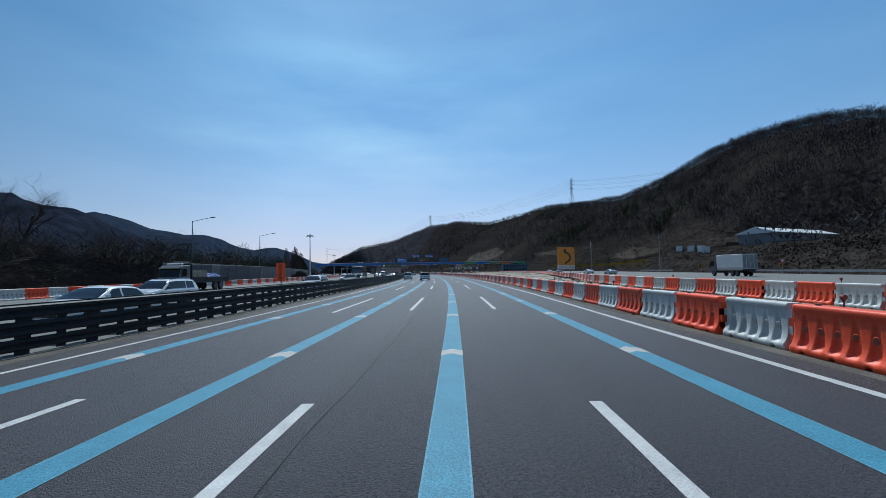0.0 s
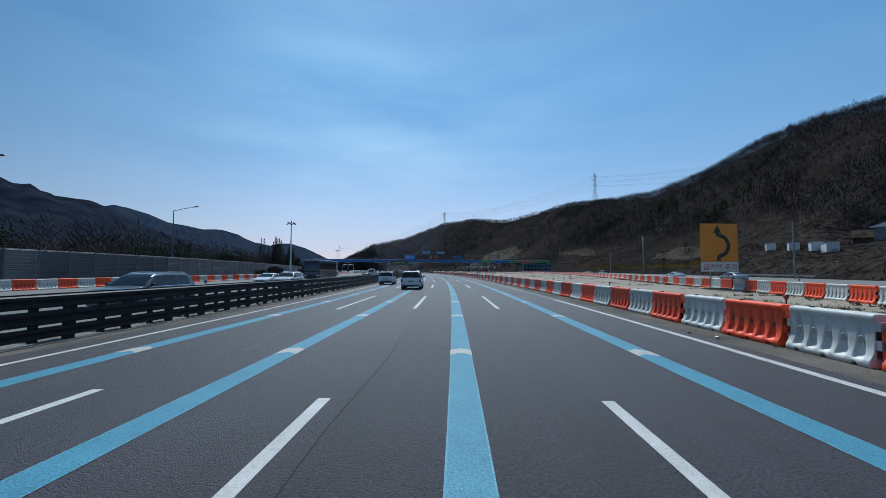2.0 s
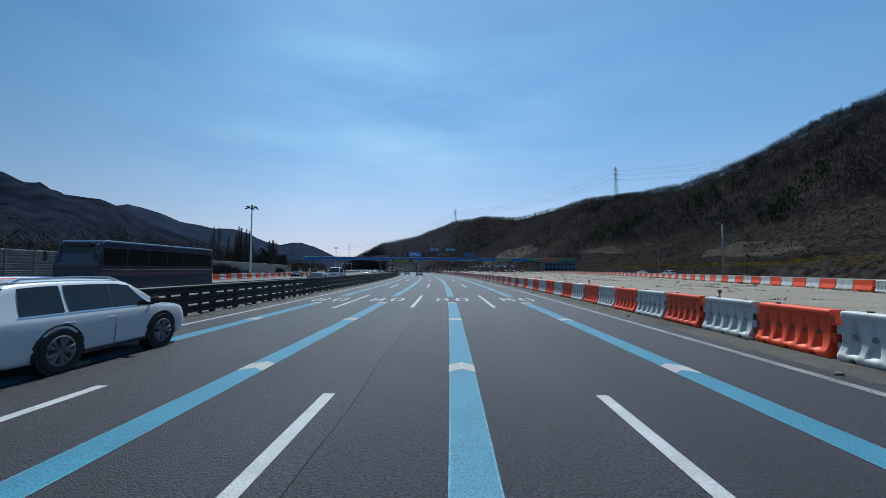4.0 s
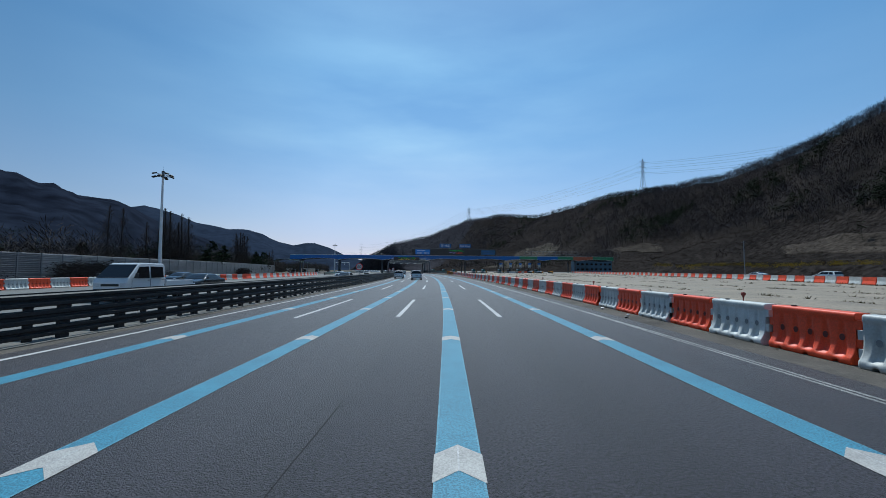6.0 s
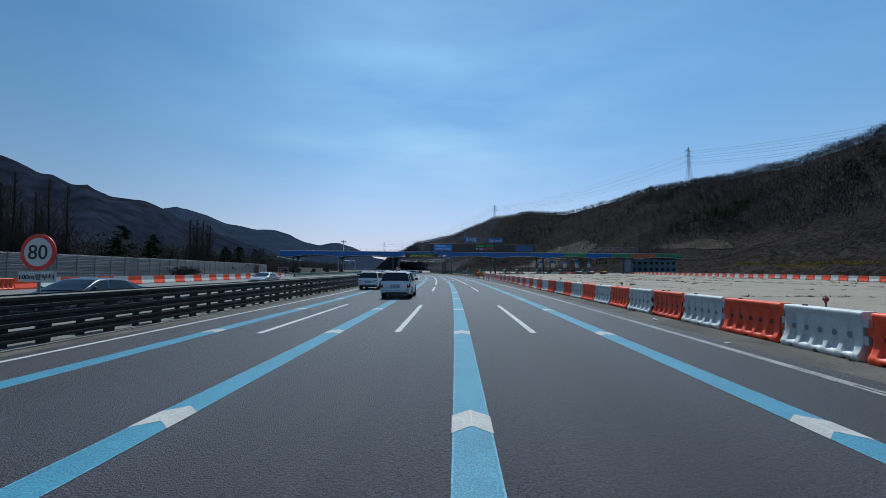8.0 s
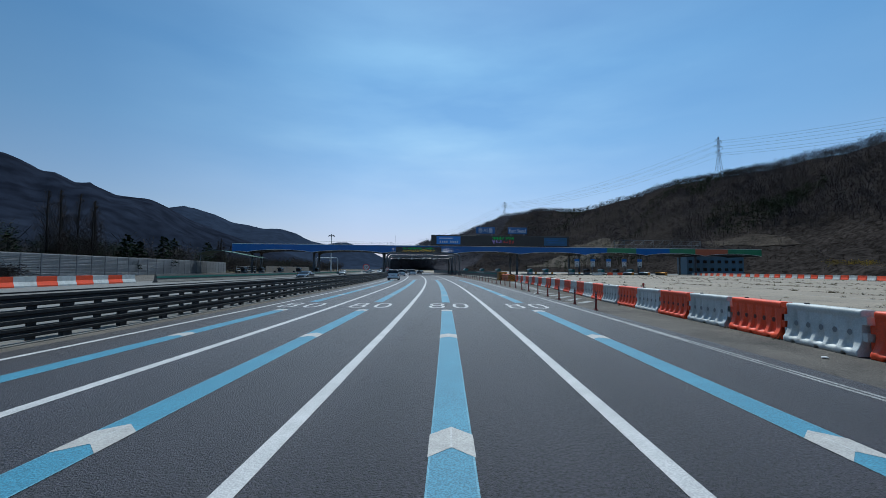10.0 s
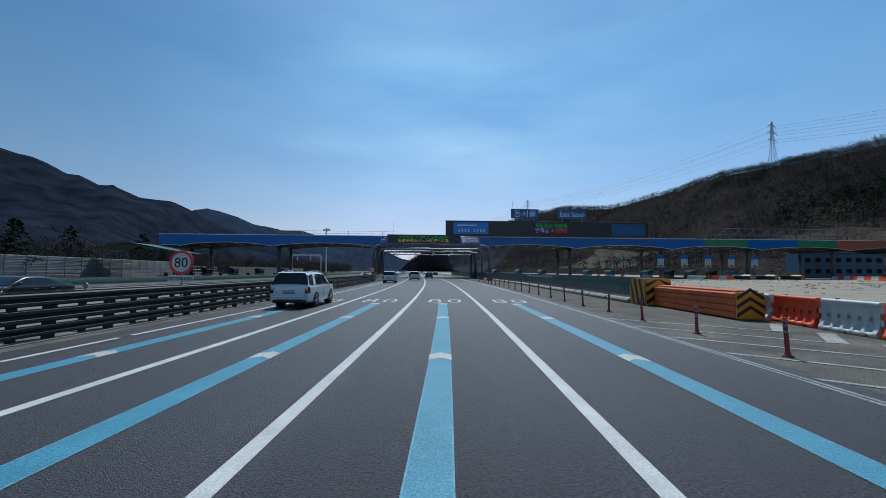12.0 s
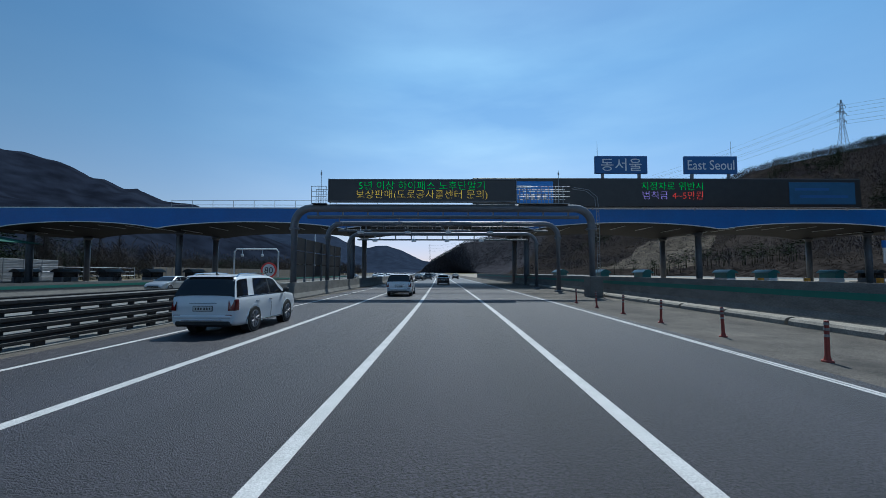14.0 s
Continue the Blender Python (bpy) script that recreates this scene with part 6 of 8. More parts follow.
osn = thing("slow_down_sign", "tall orange slow-down sign with dark Korean lettering on the median", "sign", m=M(26.3, -11.35))
bm = bmesh.new()
box(bm, (0, 0, 1.80), (0.60, 0.06, 1.22), 0.02)
ob_ = part("board", bm, M_ORSIGN, osn)
for k, ch in enumerate("감속운행"):
    lettering("lettering", ch, 0.29, M_YBLACK, ob_, (-0.02, -0.036, 2.24 - k * 0.29))
bm = bmesh.new()
cyl(bm, (0, 0.06, 0), (0, 0.06, 2.0), 0.04, n=8)
part("pole", bm, M_GALV, osn)
# small delineator discs clipped to the rail
for k in range(7):
    s = 3 + k * 52
    dl = thing("delineator", "small round grey delineator on the guard rail", "delineator", "delineators", m=M(s, RAIL_D - 0.3))
    bm = bmesh.new()
    cyl(bm, (0, 0, 1.0), (0, 0, 1.16), 0.02, n=6)
    part("stem", bm, M_GALV, dl)
    bm = bmesh.new()
    cyl(bm, (0, -0.015, 1.22), (0, 0.015, 1.22), 0.07, n=14)
    part("disc", bm, M_GALV, dl)


# ---- street lamps and high masts ----
def street_lamp(s, d, h=12.4):
    lp = thing("street_lamp", "tall grey street lamp with a slanting arm", "street lamp", "street lamps", m=M(s, d))
    bm = bmesh.new()
    cyl(bm, (0, 0, 0), (0, 0, h), 0.13, 0.07, n=10)
    cyl(bm, (0, 0, 0), (0, 0, 0.4), 0.2, n=10)
    part("pole", bm, M_GREYPAINT, lp, smooth=False)
    bm = bmesh.new()
    tube(bm, [(0, 0, h - 0.1), (1.8, 0, h + 0.3), (3.5, 0, h + 0.62)], 0.05, 8)
    part("arm", bm, M_GREYPAINT, lp)
    bm = bmesh.new()
    box(bm, (3.9, 0, h + 0.68), (0.95, 0.34, 0.14), 0.05, rot=Matrix.Rotation(radians(-8), 4, 'Y'))
    part("lamp_head", bm, M_GALV, lp)


street_lamp(79, -48.8)
street_lamp(112.6, -48.6)


def high_mast(s, d, h):
    hm = thing("high_mast_light", "tall high-mast light with a ring of floodlights", "high mast light", "high masts", m=M(s, d))
    bm = bmesh.new()
    cyl(bm, (0, 0, 0), (0, 0, h - 1.0), 0.33, 0.17, n=14)
    part("pole", bm, M_WHITEP if h < 21.6 else M_GREYPAINT, hm, smooth=False)
    bm = bmesh.new()
    cyl(bm, (0, 0, 0), (0, 0, 0.9), 0.62, n=14)
    part("base", bm, M_GALV, hm)
    bm = bmesh.new()
    cyl(bm, (0, 0, h - 1.2), (0, 0, h + 0.1), 0.26, n=12)
    tube(bm, [(0.9 * math.cos(a), 0.9 * math.sin(a), h - 0.8) for a in [q * math.pi / 8 for q in range(17)]], 0.05, 6)
    part("crown", bm, M_GREYPAINT, hm)
    for k in range(8):
        a = k * math.pi / 4 + 0.2
        z = h - 0.55 if k % 2 else h - 1.05
        bm = bmesh.new()
        cyl(bm, (0.2 * math.cos(a), 0.2 * math.sin(a), z), (1.2 * math.cos(a), 1.2 * math.sin(a), z), 0.04, n=6)
        box(bm, (1.5 * math.cos(a), 1.5 * math.sin(a), z), (0.75, 0.6, 0.26), 0.06, rot=Matrix.Rotation(a, 4, 'Z') @ Matrix.Rotation(radians(20), 4, 'Y'))
        part("floodlight", bm, M_TRIM, hm)
    bm = bmesh.new()
    cyl(bm, (0, 0, h), (0, 0, h + 1.0), 0.03, 0.01, n=6)
    part("lightning_rod", bm, M_GALV, hm)


high_mast(203.3, -53.6, 20.9)
high_mast(437, -45, 21.0)
lp = thing("street_lamp", "tall pale lamp pole at the foot of the slope", "street lamp", "street lamps", m=M(192, 88))
bm = bmesh.new()
cyl(bm, (0, 0, -0.2), (0, 0, 15.4), 0.30, 0.16, n=12)
part("pole", bm, M_GALV, lp, smooth=True)
bm = bmesh.new()
cyl(bm, (0, 0, -0.2), (0, 0, 0.35), 0.5, 0.46, n=12)
part("footing", bm, M_WALL, lp)
bm = bmesh.new()
tube(bm, [(0, 0, 15.3), (-0.5, 0, 15.55), (-1.3, 0, 15.65)], 0.06, 8)
part("arm", bm, M_GALV, lp)
bm = bmesh.new()
box(bm, (-1.6, 0, 15.62), (0.8, 0.3, 0.14), 0.05)
part("lamp_head", bm, M_GALV, lp)
for s, d, h in ((112, 66, 11), (20, 56, 12), (250, 112, 12)):
    pl = thing("utility_pole", "grey concrete utility pole with a cross arm", "utility pole", "utility poles", m=M(s, d))
    bm = bmesh.new()
    cyl(bm, (0, 0, -1), (0, 0, h), 0.17, 0.11, n=8)
    part("pole", bm, M_GALV, pl)
    bm = bmesh.new()
    box(bm, (0, 0, h - 0.6), (1.8, 0.1, 0.1))
    part("cross_arm", bm, M_GALV, pl)


# ---- pylons and wires ----
def pylon(x, y, z0, h, turn):
    py = thing("pylon", "tall lattice steel power pylon on the ridge", "pylon", "pylons", m=Matrix.Translation((x, y, z0)) @ Matrix.Rotation(radians(turn), 4, 'Z'))
    prof = [(0, 5.4), (0.3, 3.1), (0.55, 1.5), (0.9, 1.0), (1.0, 0.35)]
    ws = lambda f: float(np.interp(f, [p[0] for p in prof], [p[1] for p in prof]))
    bm = bmesh.new()
    n = 11
    for k in range(n):
        f0, f1 = k / n, (k + 1) / n
        a, b = ws(f0), ws(f1)
        for sx, sy in ((1, 1), (1, -1), (-1, 1), (-1, -1)):
            cyl(bm, (sx * a, sy * a, f0 * h), (sx * b, sy * b, f1 * h), 0.17, n=4)
        for (s0, s1) in (((1, 1), (1, -1)), ((1, 1), (-1, 1)), ((-1, -1), (1, -1)), ((-1, -1), (-1, 1))):
            cyl(bm, (s0[0] * a, s0[1] * a, f0 * h), (s1[0] * b, s1[1] * b, f1 * h), 0.085, n=4)
            cyl(bm, (s1[0] * a, s1[1] * a, f0 * h), (s0[0] * b, s0[1] * b, f1 * h), 0.085, n=4)
    part("lattice", bm, M_PYLON, py)
    for f, w in ((0.64, 8.6), (0.78, 9.4), (0.91, 7.8)):
        bm = bmesh.new()
        for sg in (1, -1):
            for yy in (0.9, -0.9):
                cyl(bm, (sg * 0.8, yy, f * h + 2.4), (sg * w, 0, f * h + 0.1), 0.12, n=4)
                cyl(bm, (sg * 0.8, yy, f * h), (sg * w, 0, f * h), 0.14, n=4)
                for q in (0.3, 0.6):
                    cyl(bm, (sg * (0.8 + (w - 0.8) * q), yy * (1 - q), f * h), (sg * (0.8 + (w - 0.8) * q), yy * (1 - q), f * h + 2.4 * (1 - q)), 0.09, n=4)
            cyl(bm, (sg * w, 0, f * h), (sg * w, 0, f * h - 2.4), 0.20, n=6)
        part("cross_arm", bm, M_PYLON, py)
    return [Vector((x, y, z0)) + Matrix.Rotation(radians(turn), 3, 'Z') @ Vector((sg * w, 0, f * h - 2.4)) for f, w in ((0.64, 8.6), (0.78, 9.4), (0.91, 7.8)) for sg in (1, -1)]


pa = pylon(498, 717, hill_z(498, 717) - 2, 194 - hill_z(498, 717) + 2, 20)
pb_ = pylon(323, 1230, hill_z(323, 1230) - 2, 42, 40)
pc = pylon(5, 2060, 40, 92, 0)
pd_ = [v + Vector((330, -420, 30)) for v in pa]
wires = thing("power_lines", "thin power lines sagging between the pylons", "power line")
for A, B, sag in ((pa, pb_, 16), (pa, pd_, 22), (pb_, pc, 30)):
    for a, b in zip(A, B):
        bm = bmesh.new()
        tube(bm, [a.lerp(b, u) - Vector((0, 0, sag * 4 * u * (1 - u))) for u in [k / 16 for k in range(17)]], 0.10, 4)
        part("wire", bm, M_PYLON, wires)


# ---- roadside trees ----
def bare_tree_mesh(h, spread, seed, levels=4, poplar=False):
    rr = random.Random(seed)
    bm = bmesh.new()

    def limb(p, d, ln, r, lev):
        n = 4 if lev < 2 else (3 if lev < 4 else 2)
        pts, rs = [p], [r]
        q, dd = p.copy(), d.copy()
        for k in range(n):
            b_ = 0.03 if poplar and lev == 0 else 0.42
            dd = (dd + Vector((rr.uniform(-b_, b_), rr.uniform(-b_, b_), rr.uniform(-0.6 * b_, 0.8 * b_)))).normalized()
            q = q + dd * ln / n
            pts.append(q.copy())
            rs.append(r * (1 - 0.55 * (k + 1) / n))
        tube(bm, pts, rs, 6 if lev == 0 else (4 if lev < 2 else 3))
        if lev < levels:
            cnt = (95 if poplar else 7) if lev == 0 else (5 if lev < 3 else (3 if poplar else 4))
            for c in range(cnt):
                f = rr.uniform(0.35, 1.0) if lev or not poplar else rr.uniform(0.12, 0.98)
                i = min(int(f * n), n - 1)
                st = pts[i].lerp(pts[i + 1], f * n - i)
                a = rr.uniform(0, 2 * math.pi)
                up = rr.uniform(0.1, 0.9) if not poplar else rr.uniform(0.7, 1.4)
                nd = (dd * 0.45 + Vector((math.cos(a) * spread, math.sin(a) * spread, up))).normalized()
                ln2 = 0.24 * (1.10 - f) if (poplar and lev == 0) else rr.uniform(0.42, 0.72)
                limb(st, nd, ln * ln2, r * (0.2 if (poplar and lev == 0) else 0.5) * (1 - 0.4 * f), lev + 1)

    limb(Vector((0, 0, -0.3)), Vector((0, 0, 1)), h * (0.50 if not poplar else 1.0), h * 0.020 if not poplar else h * 0.011, 0)
    return bm


rnd = random.Random(21)
tree_protos = []
for k in range(3):
    t_ = thing("bare_tree", "leafless spreading roadside tree with dark branches", "tree", "roadside trees", m=M(40 + 9 * k, -47 - 2 * k))
    part("trunk", bare_tree_mesh(9 + k, 1.0, 50 + k, 5), M_BARK, t_)
    tree_protos.append(t_)
for s, d, sc in ((33, -39.6, 1.28), (28, -43, 1.1), (25, -50, 0.8), (55, -44.5, 0.95), (61.5, -46.5, 0.9), (65, -47, 1.0), (68.5, -47.5, 1.05), (72, -48, 1.0), (58, -45.5, 0.9), (58, -48, 0.9), (48, -52, 1.1), (64, -50, 0.9), (12, -45, 0.9), (70, -53, 0.9), (77, -56, 0.8), (35, -55, 1.2), (42, -58, 1.1), (52, -60, 1.2), (8, -52, 1.2), (16, -56, 1.3), (84, -58, 0.8), (95, -60, 0.9), (104, -63, 0.8), (118, -60, 0.7), (131, -64, 0.8), (140, -68, 0.9), (152, -66, 0.7), (166, -72, 0.9), (178, -70, 0.7), (190, -74, 0.8), (199, -70, 0.6), (247, -75, 0.8), (255, -73, 0.6), (312, -80, 0.9), (325, -78, 0.8), (380, -72, 0.9), (395, -78, 1.0), (410, -70, 0.9)):
    c = copy_thing(rnd.choice(tree_protos), M(s, d, bank_z(s, d) if s < 74 else 0.0, rnd.uniform(0, 360)))
    c.scale = (sc, sc, sc)
pop = []
for k in range(2):
    t_ = thing("dawn_redwood", "tall slender leafless redwood behind the noise barrier", "tree", "slender trees", m=M(207 + 4 * k, -66))
    part("trunk", bare_tree_mesh(15.0, 0.9, 80 + k, 3, True), M_BARK, t_)
    pop.append(t_)
for s, d, h in ((223, -65.5, 11.6), (224, -64.5, 16.9), (226, -66, 14.6), (227, -65, 16.5), (229, -66, 12.3), (230, -64.5, 14.0), (233, -65, 16.6), (236.5, -65, 16.2), (234.5, -68, 12.5), (221, -67, 13.0),
                (286, -70, 16.0), (287.5, -69, 16.4), (290, -71, 15.2), (293, -70, 16.6), (295.5, -69, 15.6), (299, -71, 16.0), (371.5, -76, 13.5), (374, -78, 12.6), (388, -83, 12.8), (393, -84, 13.5), (398, -83, 12.0)):
    c = copy_thing(rnd.choice(pop), M(s, d, 0, rnd.uniform(0, 360)))
    c.scale = (h / 15 * 1.25, h / 15 * 1.25, h / 15)
for s, d, h in ((248, -64, 10.3), (251, -67, 7.5), (259.5, -65, 9.6), (264, -68, 7.8), (304.5, -68, 9.3), (310.5, -69, 8.0), (321, -69, 10.0), (341.5, -77, 11.0), (365, -78, 11.5), (239, -68, 7.5), (206, -70, 7), (276, -70, 6.5), (282, -73, 7.5), (290, -72, 6), (160, -62, 6), (172, -64, 6.5), (184, -66, 6)):
    t_ = thing("conifer", "dark evergreen conifer behind the noise barrier", "tree", "conifers", m=M(s, d))
    bm = bmesh.new()
    cyl(bm, (0, 0, -0.3), (0, 0, h * 0.9), 0.14, 0.03, n=6)
    part("trunk", bm, M_BARK, t_)
    rr = random.Random(int(s))
    vs, fs = [], []
    wide = rr.uniform(0.30, 0.40)
    for q in range(80):                                       # uneven boughs, each a drooping fan of needle tufts
        f = (q + rr.random()) / 80
        a = rr.uniform(0, 2 * math.pi)
        z0 = h * (0.16 + 0.82 * f)
        ln = h * wide * (1 - f) ** 0.62 * rr.uniform(0.45, 1.15) + 0.25
        for e in range(26):
            g = rr.random() ** 0.7
            w = 0.17 * rr.uniform(0.5, 1.5)
            side = rr.gauss(0, 0.16) * ln * g
            cx, cy = ln * g * math.cos(a) - side * math.sin(a), ln * g * math.sin(a) + side * math.cos(a)
            z = z0 + ln * (0.22 * g - 0.30 * g * g) + rr.uniform(-0.16, 0.16)
            b = rr.uniform(0, 2 * math.pi)
            k = len(vs)
            vs += [(cx + 1.7 * w * math.cos(a), cy + 1.7 * w * math.sin(a), z + rr.uniform(-0.1, 0.2)), (cx + w * math.cos(b), cy + w * math.sin(b), z - w * 0.5), (cx - w * math.cos(b), cy - w * math.sin(b), z + w * rr.uniform(-0.4, 0.8))]
            fs.append((k, k + 1, k + 2))
    me = bpy.data.meshes.new("crown")
    me.from_pydata(vs, [], fs)
    me.materials.append(M_PINE)
    part("crown", me, M_PINE, t_)

# things beyond the gate on the far side
wf = thing("camera_frame", "white tubular camera frame over the opposite lanes", "gantry", m=M(372, -36))
bm = bmesh.new()
tube(bm, [(-4.2, 0, 0), (-4.2, 0, 5.6), (-3.8, 0, 6.1), (3.8, 0, 6.1), (4.2, 0, 5.6), (4.2, 0, 0)], 0.16, 8)
part("frame", bm, M_WHITEP, wf)
for x in (-2.6, 1.2):
    bm = bmesh.new()
    box(bm, (x, -0.2, 4.9), (0.4, 0.4, 0.5), 0.1)
    cyl(bm, (x, -0.2, 5.1), (x, -0.2, 6.0), 0.05, n=6)
    part("camera_box", bm, M_WHITEP, wf)
fw = thing("panel_fence", "pale beige panelled fence along the opposite plaza beyond the gate", "fence")
bm = bmesh.new()
box(bm, (0, 1.0, 1.35), (0.12, 1.94, 2.7), 0.02)
fence_me = finish(bm, "panel", M_CONCRETE)
bm = bmesh.new()
box(bm, (0, 0, 1.42), (0.2, 0.12, 2.84))
fpost_me = finish(bm, "post", M_GREYPAINT)
for k in range(40):
    part("panel", fence_me, None, fw, m=M(381 + 2.0 * k, -62))
    part("post", fpost_me, None, fw, m=M(381 + 2.0 * k, -62))
hr = thing("pipe_railing", "pale pipe railing beside the opposite plaza", "railing")
for z in (0.9, 1.7, 2.5):
    bm = bmesh.new()
    cyl(bm, (0, 0, z), (0, 20, z), 0.06, n=6)
    part("rail", bm, M_GALV, hr, m=M(361, -66))
for k in range(6):
    bm = bmesh.new()
    cyl(bm, (0, 4 * k, 0), (0, 4 * k, 2.6), 0.06, n=6)
    part("post", bm, M_GALV, hr, m=M(361, -66))

# litter and small debris on the shoulder
rnd = random.Random(77)
for k in range(46):
    s = rnd.uniform(0, 270)
    b = lerp(s, BAR1) if s < 264 else 10.0
    bm = bmesh.new()
    a = rnd.uniform(0.03, 0.11)
    bmesh.ops.create_icosphere(bm, subdivisions=1, radius=a, matrix=Matrix.Diagonal((1, rnd.uniform(0.6, 1.8), 0.45, 1)))
    for v in bm.verts:
        v.co += Vector((rnd.uniform(-.3, .3), rnd.uniform(-.3, .3), rnd.uniform(-.1, .1))) * a
    single("debris", bm, rnd.choice((M_WALL, M_SIGNW, M_DARKHOLE)), "small scrap of rubble lying on the shoulder", "debris", "debris", m=M(s, rnd.uniform(5.9, b - 0.15), a * 0.35, rnd.uniform(0, 360)))

# ---- vehicles ----
def ring_loft(bm, rings):
    vr = [[bm.verts.new(p) for p in r] for r in rings]
    n = len(vr[0])
    for a, b in zip(vr, vr[1:]):
        for k in range(n):
            bm.faces.new((a[k], a[(k + 1) % n], b[(k + 1) % n], b[k]))
    bm.faces.new(vr[0])
    bm.faces.new(list(reversed(vr[-1])))


def smooth_rings(rings, a=3, b=2):
    """More rings and more places round each ring, on smooth curves through the given ones."""
    r = np.array(rings, float)

    def curve(p0, p1, p2, p3, u):
        return 0.5 * (2 * p1 + (p2 - p0) * u + (2 * p0 - 5 * p1 + 4 * p2 - p3) * u * u + (3 * p1 - p0 - 3 * p2 + p3) * u ** 3)
    n = r.shape[1]
    rnd_ = []
    for k in range(n):
        for q in range(b):
            rnd_.append(curve(r[:, k - 1], r[:, k], r[:, (k + 1) % n], r[:, (k + 2) % n], q / b))
    r = np.stack(rnd_, 1)
    out = []
    m_ = len(r)
    for i in range(m_ - 1):
        for q in range(a):
            out.append(curve(r[max(i - 1, 0)], r[i], r[i + 1], r[min(i + 2, m_ - 1)], q / a))
    out.append(r[-1])
    return [[tuple(p) for p in ring] for ring in out]


def wheel(car, x, y, r, w, spokes=5):
    sg = 1 if x > 0 else -1
    wh = new("wheel")
    wh.parent = car
    wh.matrix_basis = Matrix.Translation((x, y, r))
    bm = bmesh.new()
    prof = [(r * 0.62, -w / 2), (r * 0.93, -w / 2), (r, -w / 2 + 0.03), (r, w / 2 - 0.03), (r * 0.93, w / 2), (r * 0.62, w / 2)]
    n = 28
    rs = [[bm.verts.new((px, pr * math.cos(a), pr * math.sin(a))) for pr, px in prof] for a in [2 * math.pi * k / n for k in range(n)]]
    for i in range(n):
        for k in range(len(prof)):
            bm.faces.new((rs[i][k], rs[i][(k + 1) % 6], rs[(i + 1) % n][(k + 1) % 6], rs[(i + 1) % n][k]))
    part("tyre", bm, M_TYRE, wh, smooth=False)
    bm = bmesh.new()
    cyl(bm, (-sg * 0.05, 0, 0), (sg * (w / 2 - 0.03), 0, 0), r * 0.63, n=24)
    part("wheel_well", bm, M_TRIM, wh)
    bm = bmesh.new()
    xo = sg * (w / 2 - 0.012)
    tube(bm, [(xo, r * 0.63 * math.cos(a), r * 0.63 * math.sin(a)) for a in [2 * math.pi * k / 24 for k in range(25)]], 0.022, 6)
    for k in range(spokes):
        a = 2 * math.pi * k / spokes
        for off in (-0.24, 0.24):
            b = a + off
            cyl(bm, (xo * 0.92, r * 0.12 * math.cos(a), r * 0.12 * math.sin(a)), (xo, r * 0.62 * math.cos(b), r * 0.62 * math.sin(b)), 0.030, 0.040, n=6)
    cyl(bm, (xo * 0.7, 0, 0), (xo * 1.02, 0, 0), r * 0.16, n=12)
    part("rim", bm, M_RIM, wh)


# side outlines of the cars at a length of 4.98 m: how far forward, roof height, underside, half width
SUV_LINE = [(-2.49, 0.86, 0.46, 0.85), (-2.47, 1.00, 0.37, 0.92), (-2.43, 1.14, 0.33, 0.945), (-2.34, 1.36, 0.30, 0.955), (-2.23, 1.56, 0.28, 0.962), (-2.13, 1.675, 0.27, 0.967), (-1.98, 1.725, 0.26, 0.972), (-1.5, 1.758, 0.25, 0.975), (-0.6, 1.768, 0.25, 0.975), (0.15, 1.752, 0.25, 0.975), (0.5, 1.70, 0.25, 0.975), (0.78, 1.57, 0.25, 0.975), (1.08, 1.37, 0.25, 0.972), (1.36, 1.175, 0.25, 0.968), (1.6, 1.12, 0.26, 0.962), (2.05, 1.07, 0.27, 0.945), (2.28, 1.00, 0.28, 0.915), (2.41, 0.88, 0.31, 0.875), (2.47, 0.76, 0.35, 0.83), (2.49, 0.64, 0.42, 0.78)]
SALOON_LINE = [(-2.49, 0.80, 0.44, 0.80), (-2.46, 0.92, 0.34, 0.88), (-2.38, 1.01, 0.28, 0.92), (-2.1, 1.06, 0.24, 0.955), (-1.82, 1.085, 0.22, 0.968), (-1.6, 1.16, 0.21, 0.975), (-1.3, 1.30, 0.20, 0.975), (-0.98, 1.41, 0.20, 0.975), (-0.5, 1.47, 0.20, 0.975), (0.05, 1.47, 0.20, 0.975), (0.38, 1.42, 0.20, 0.975), (0.72, 1.27, 0.20, 0.975), (1.05, 1.10, 0.20, 0.972), (1.32, 0.985, 0.21, 0.965), (1.8, 0.92, 0.22, 0.95), (2.18, 0.83, 0.24, 0.92), (2.38, 0.72, 0.28, 0.86), (2.46, 0.63, 0.32, 0.81), (2.49, 0.55, 0.38, 0.76)]


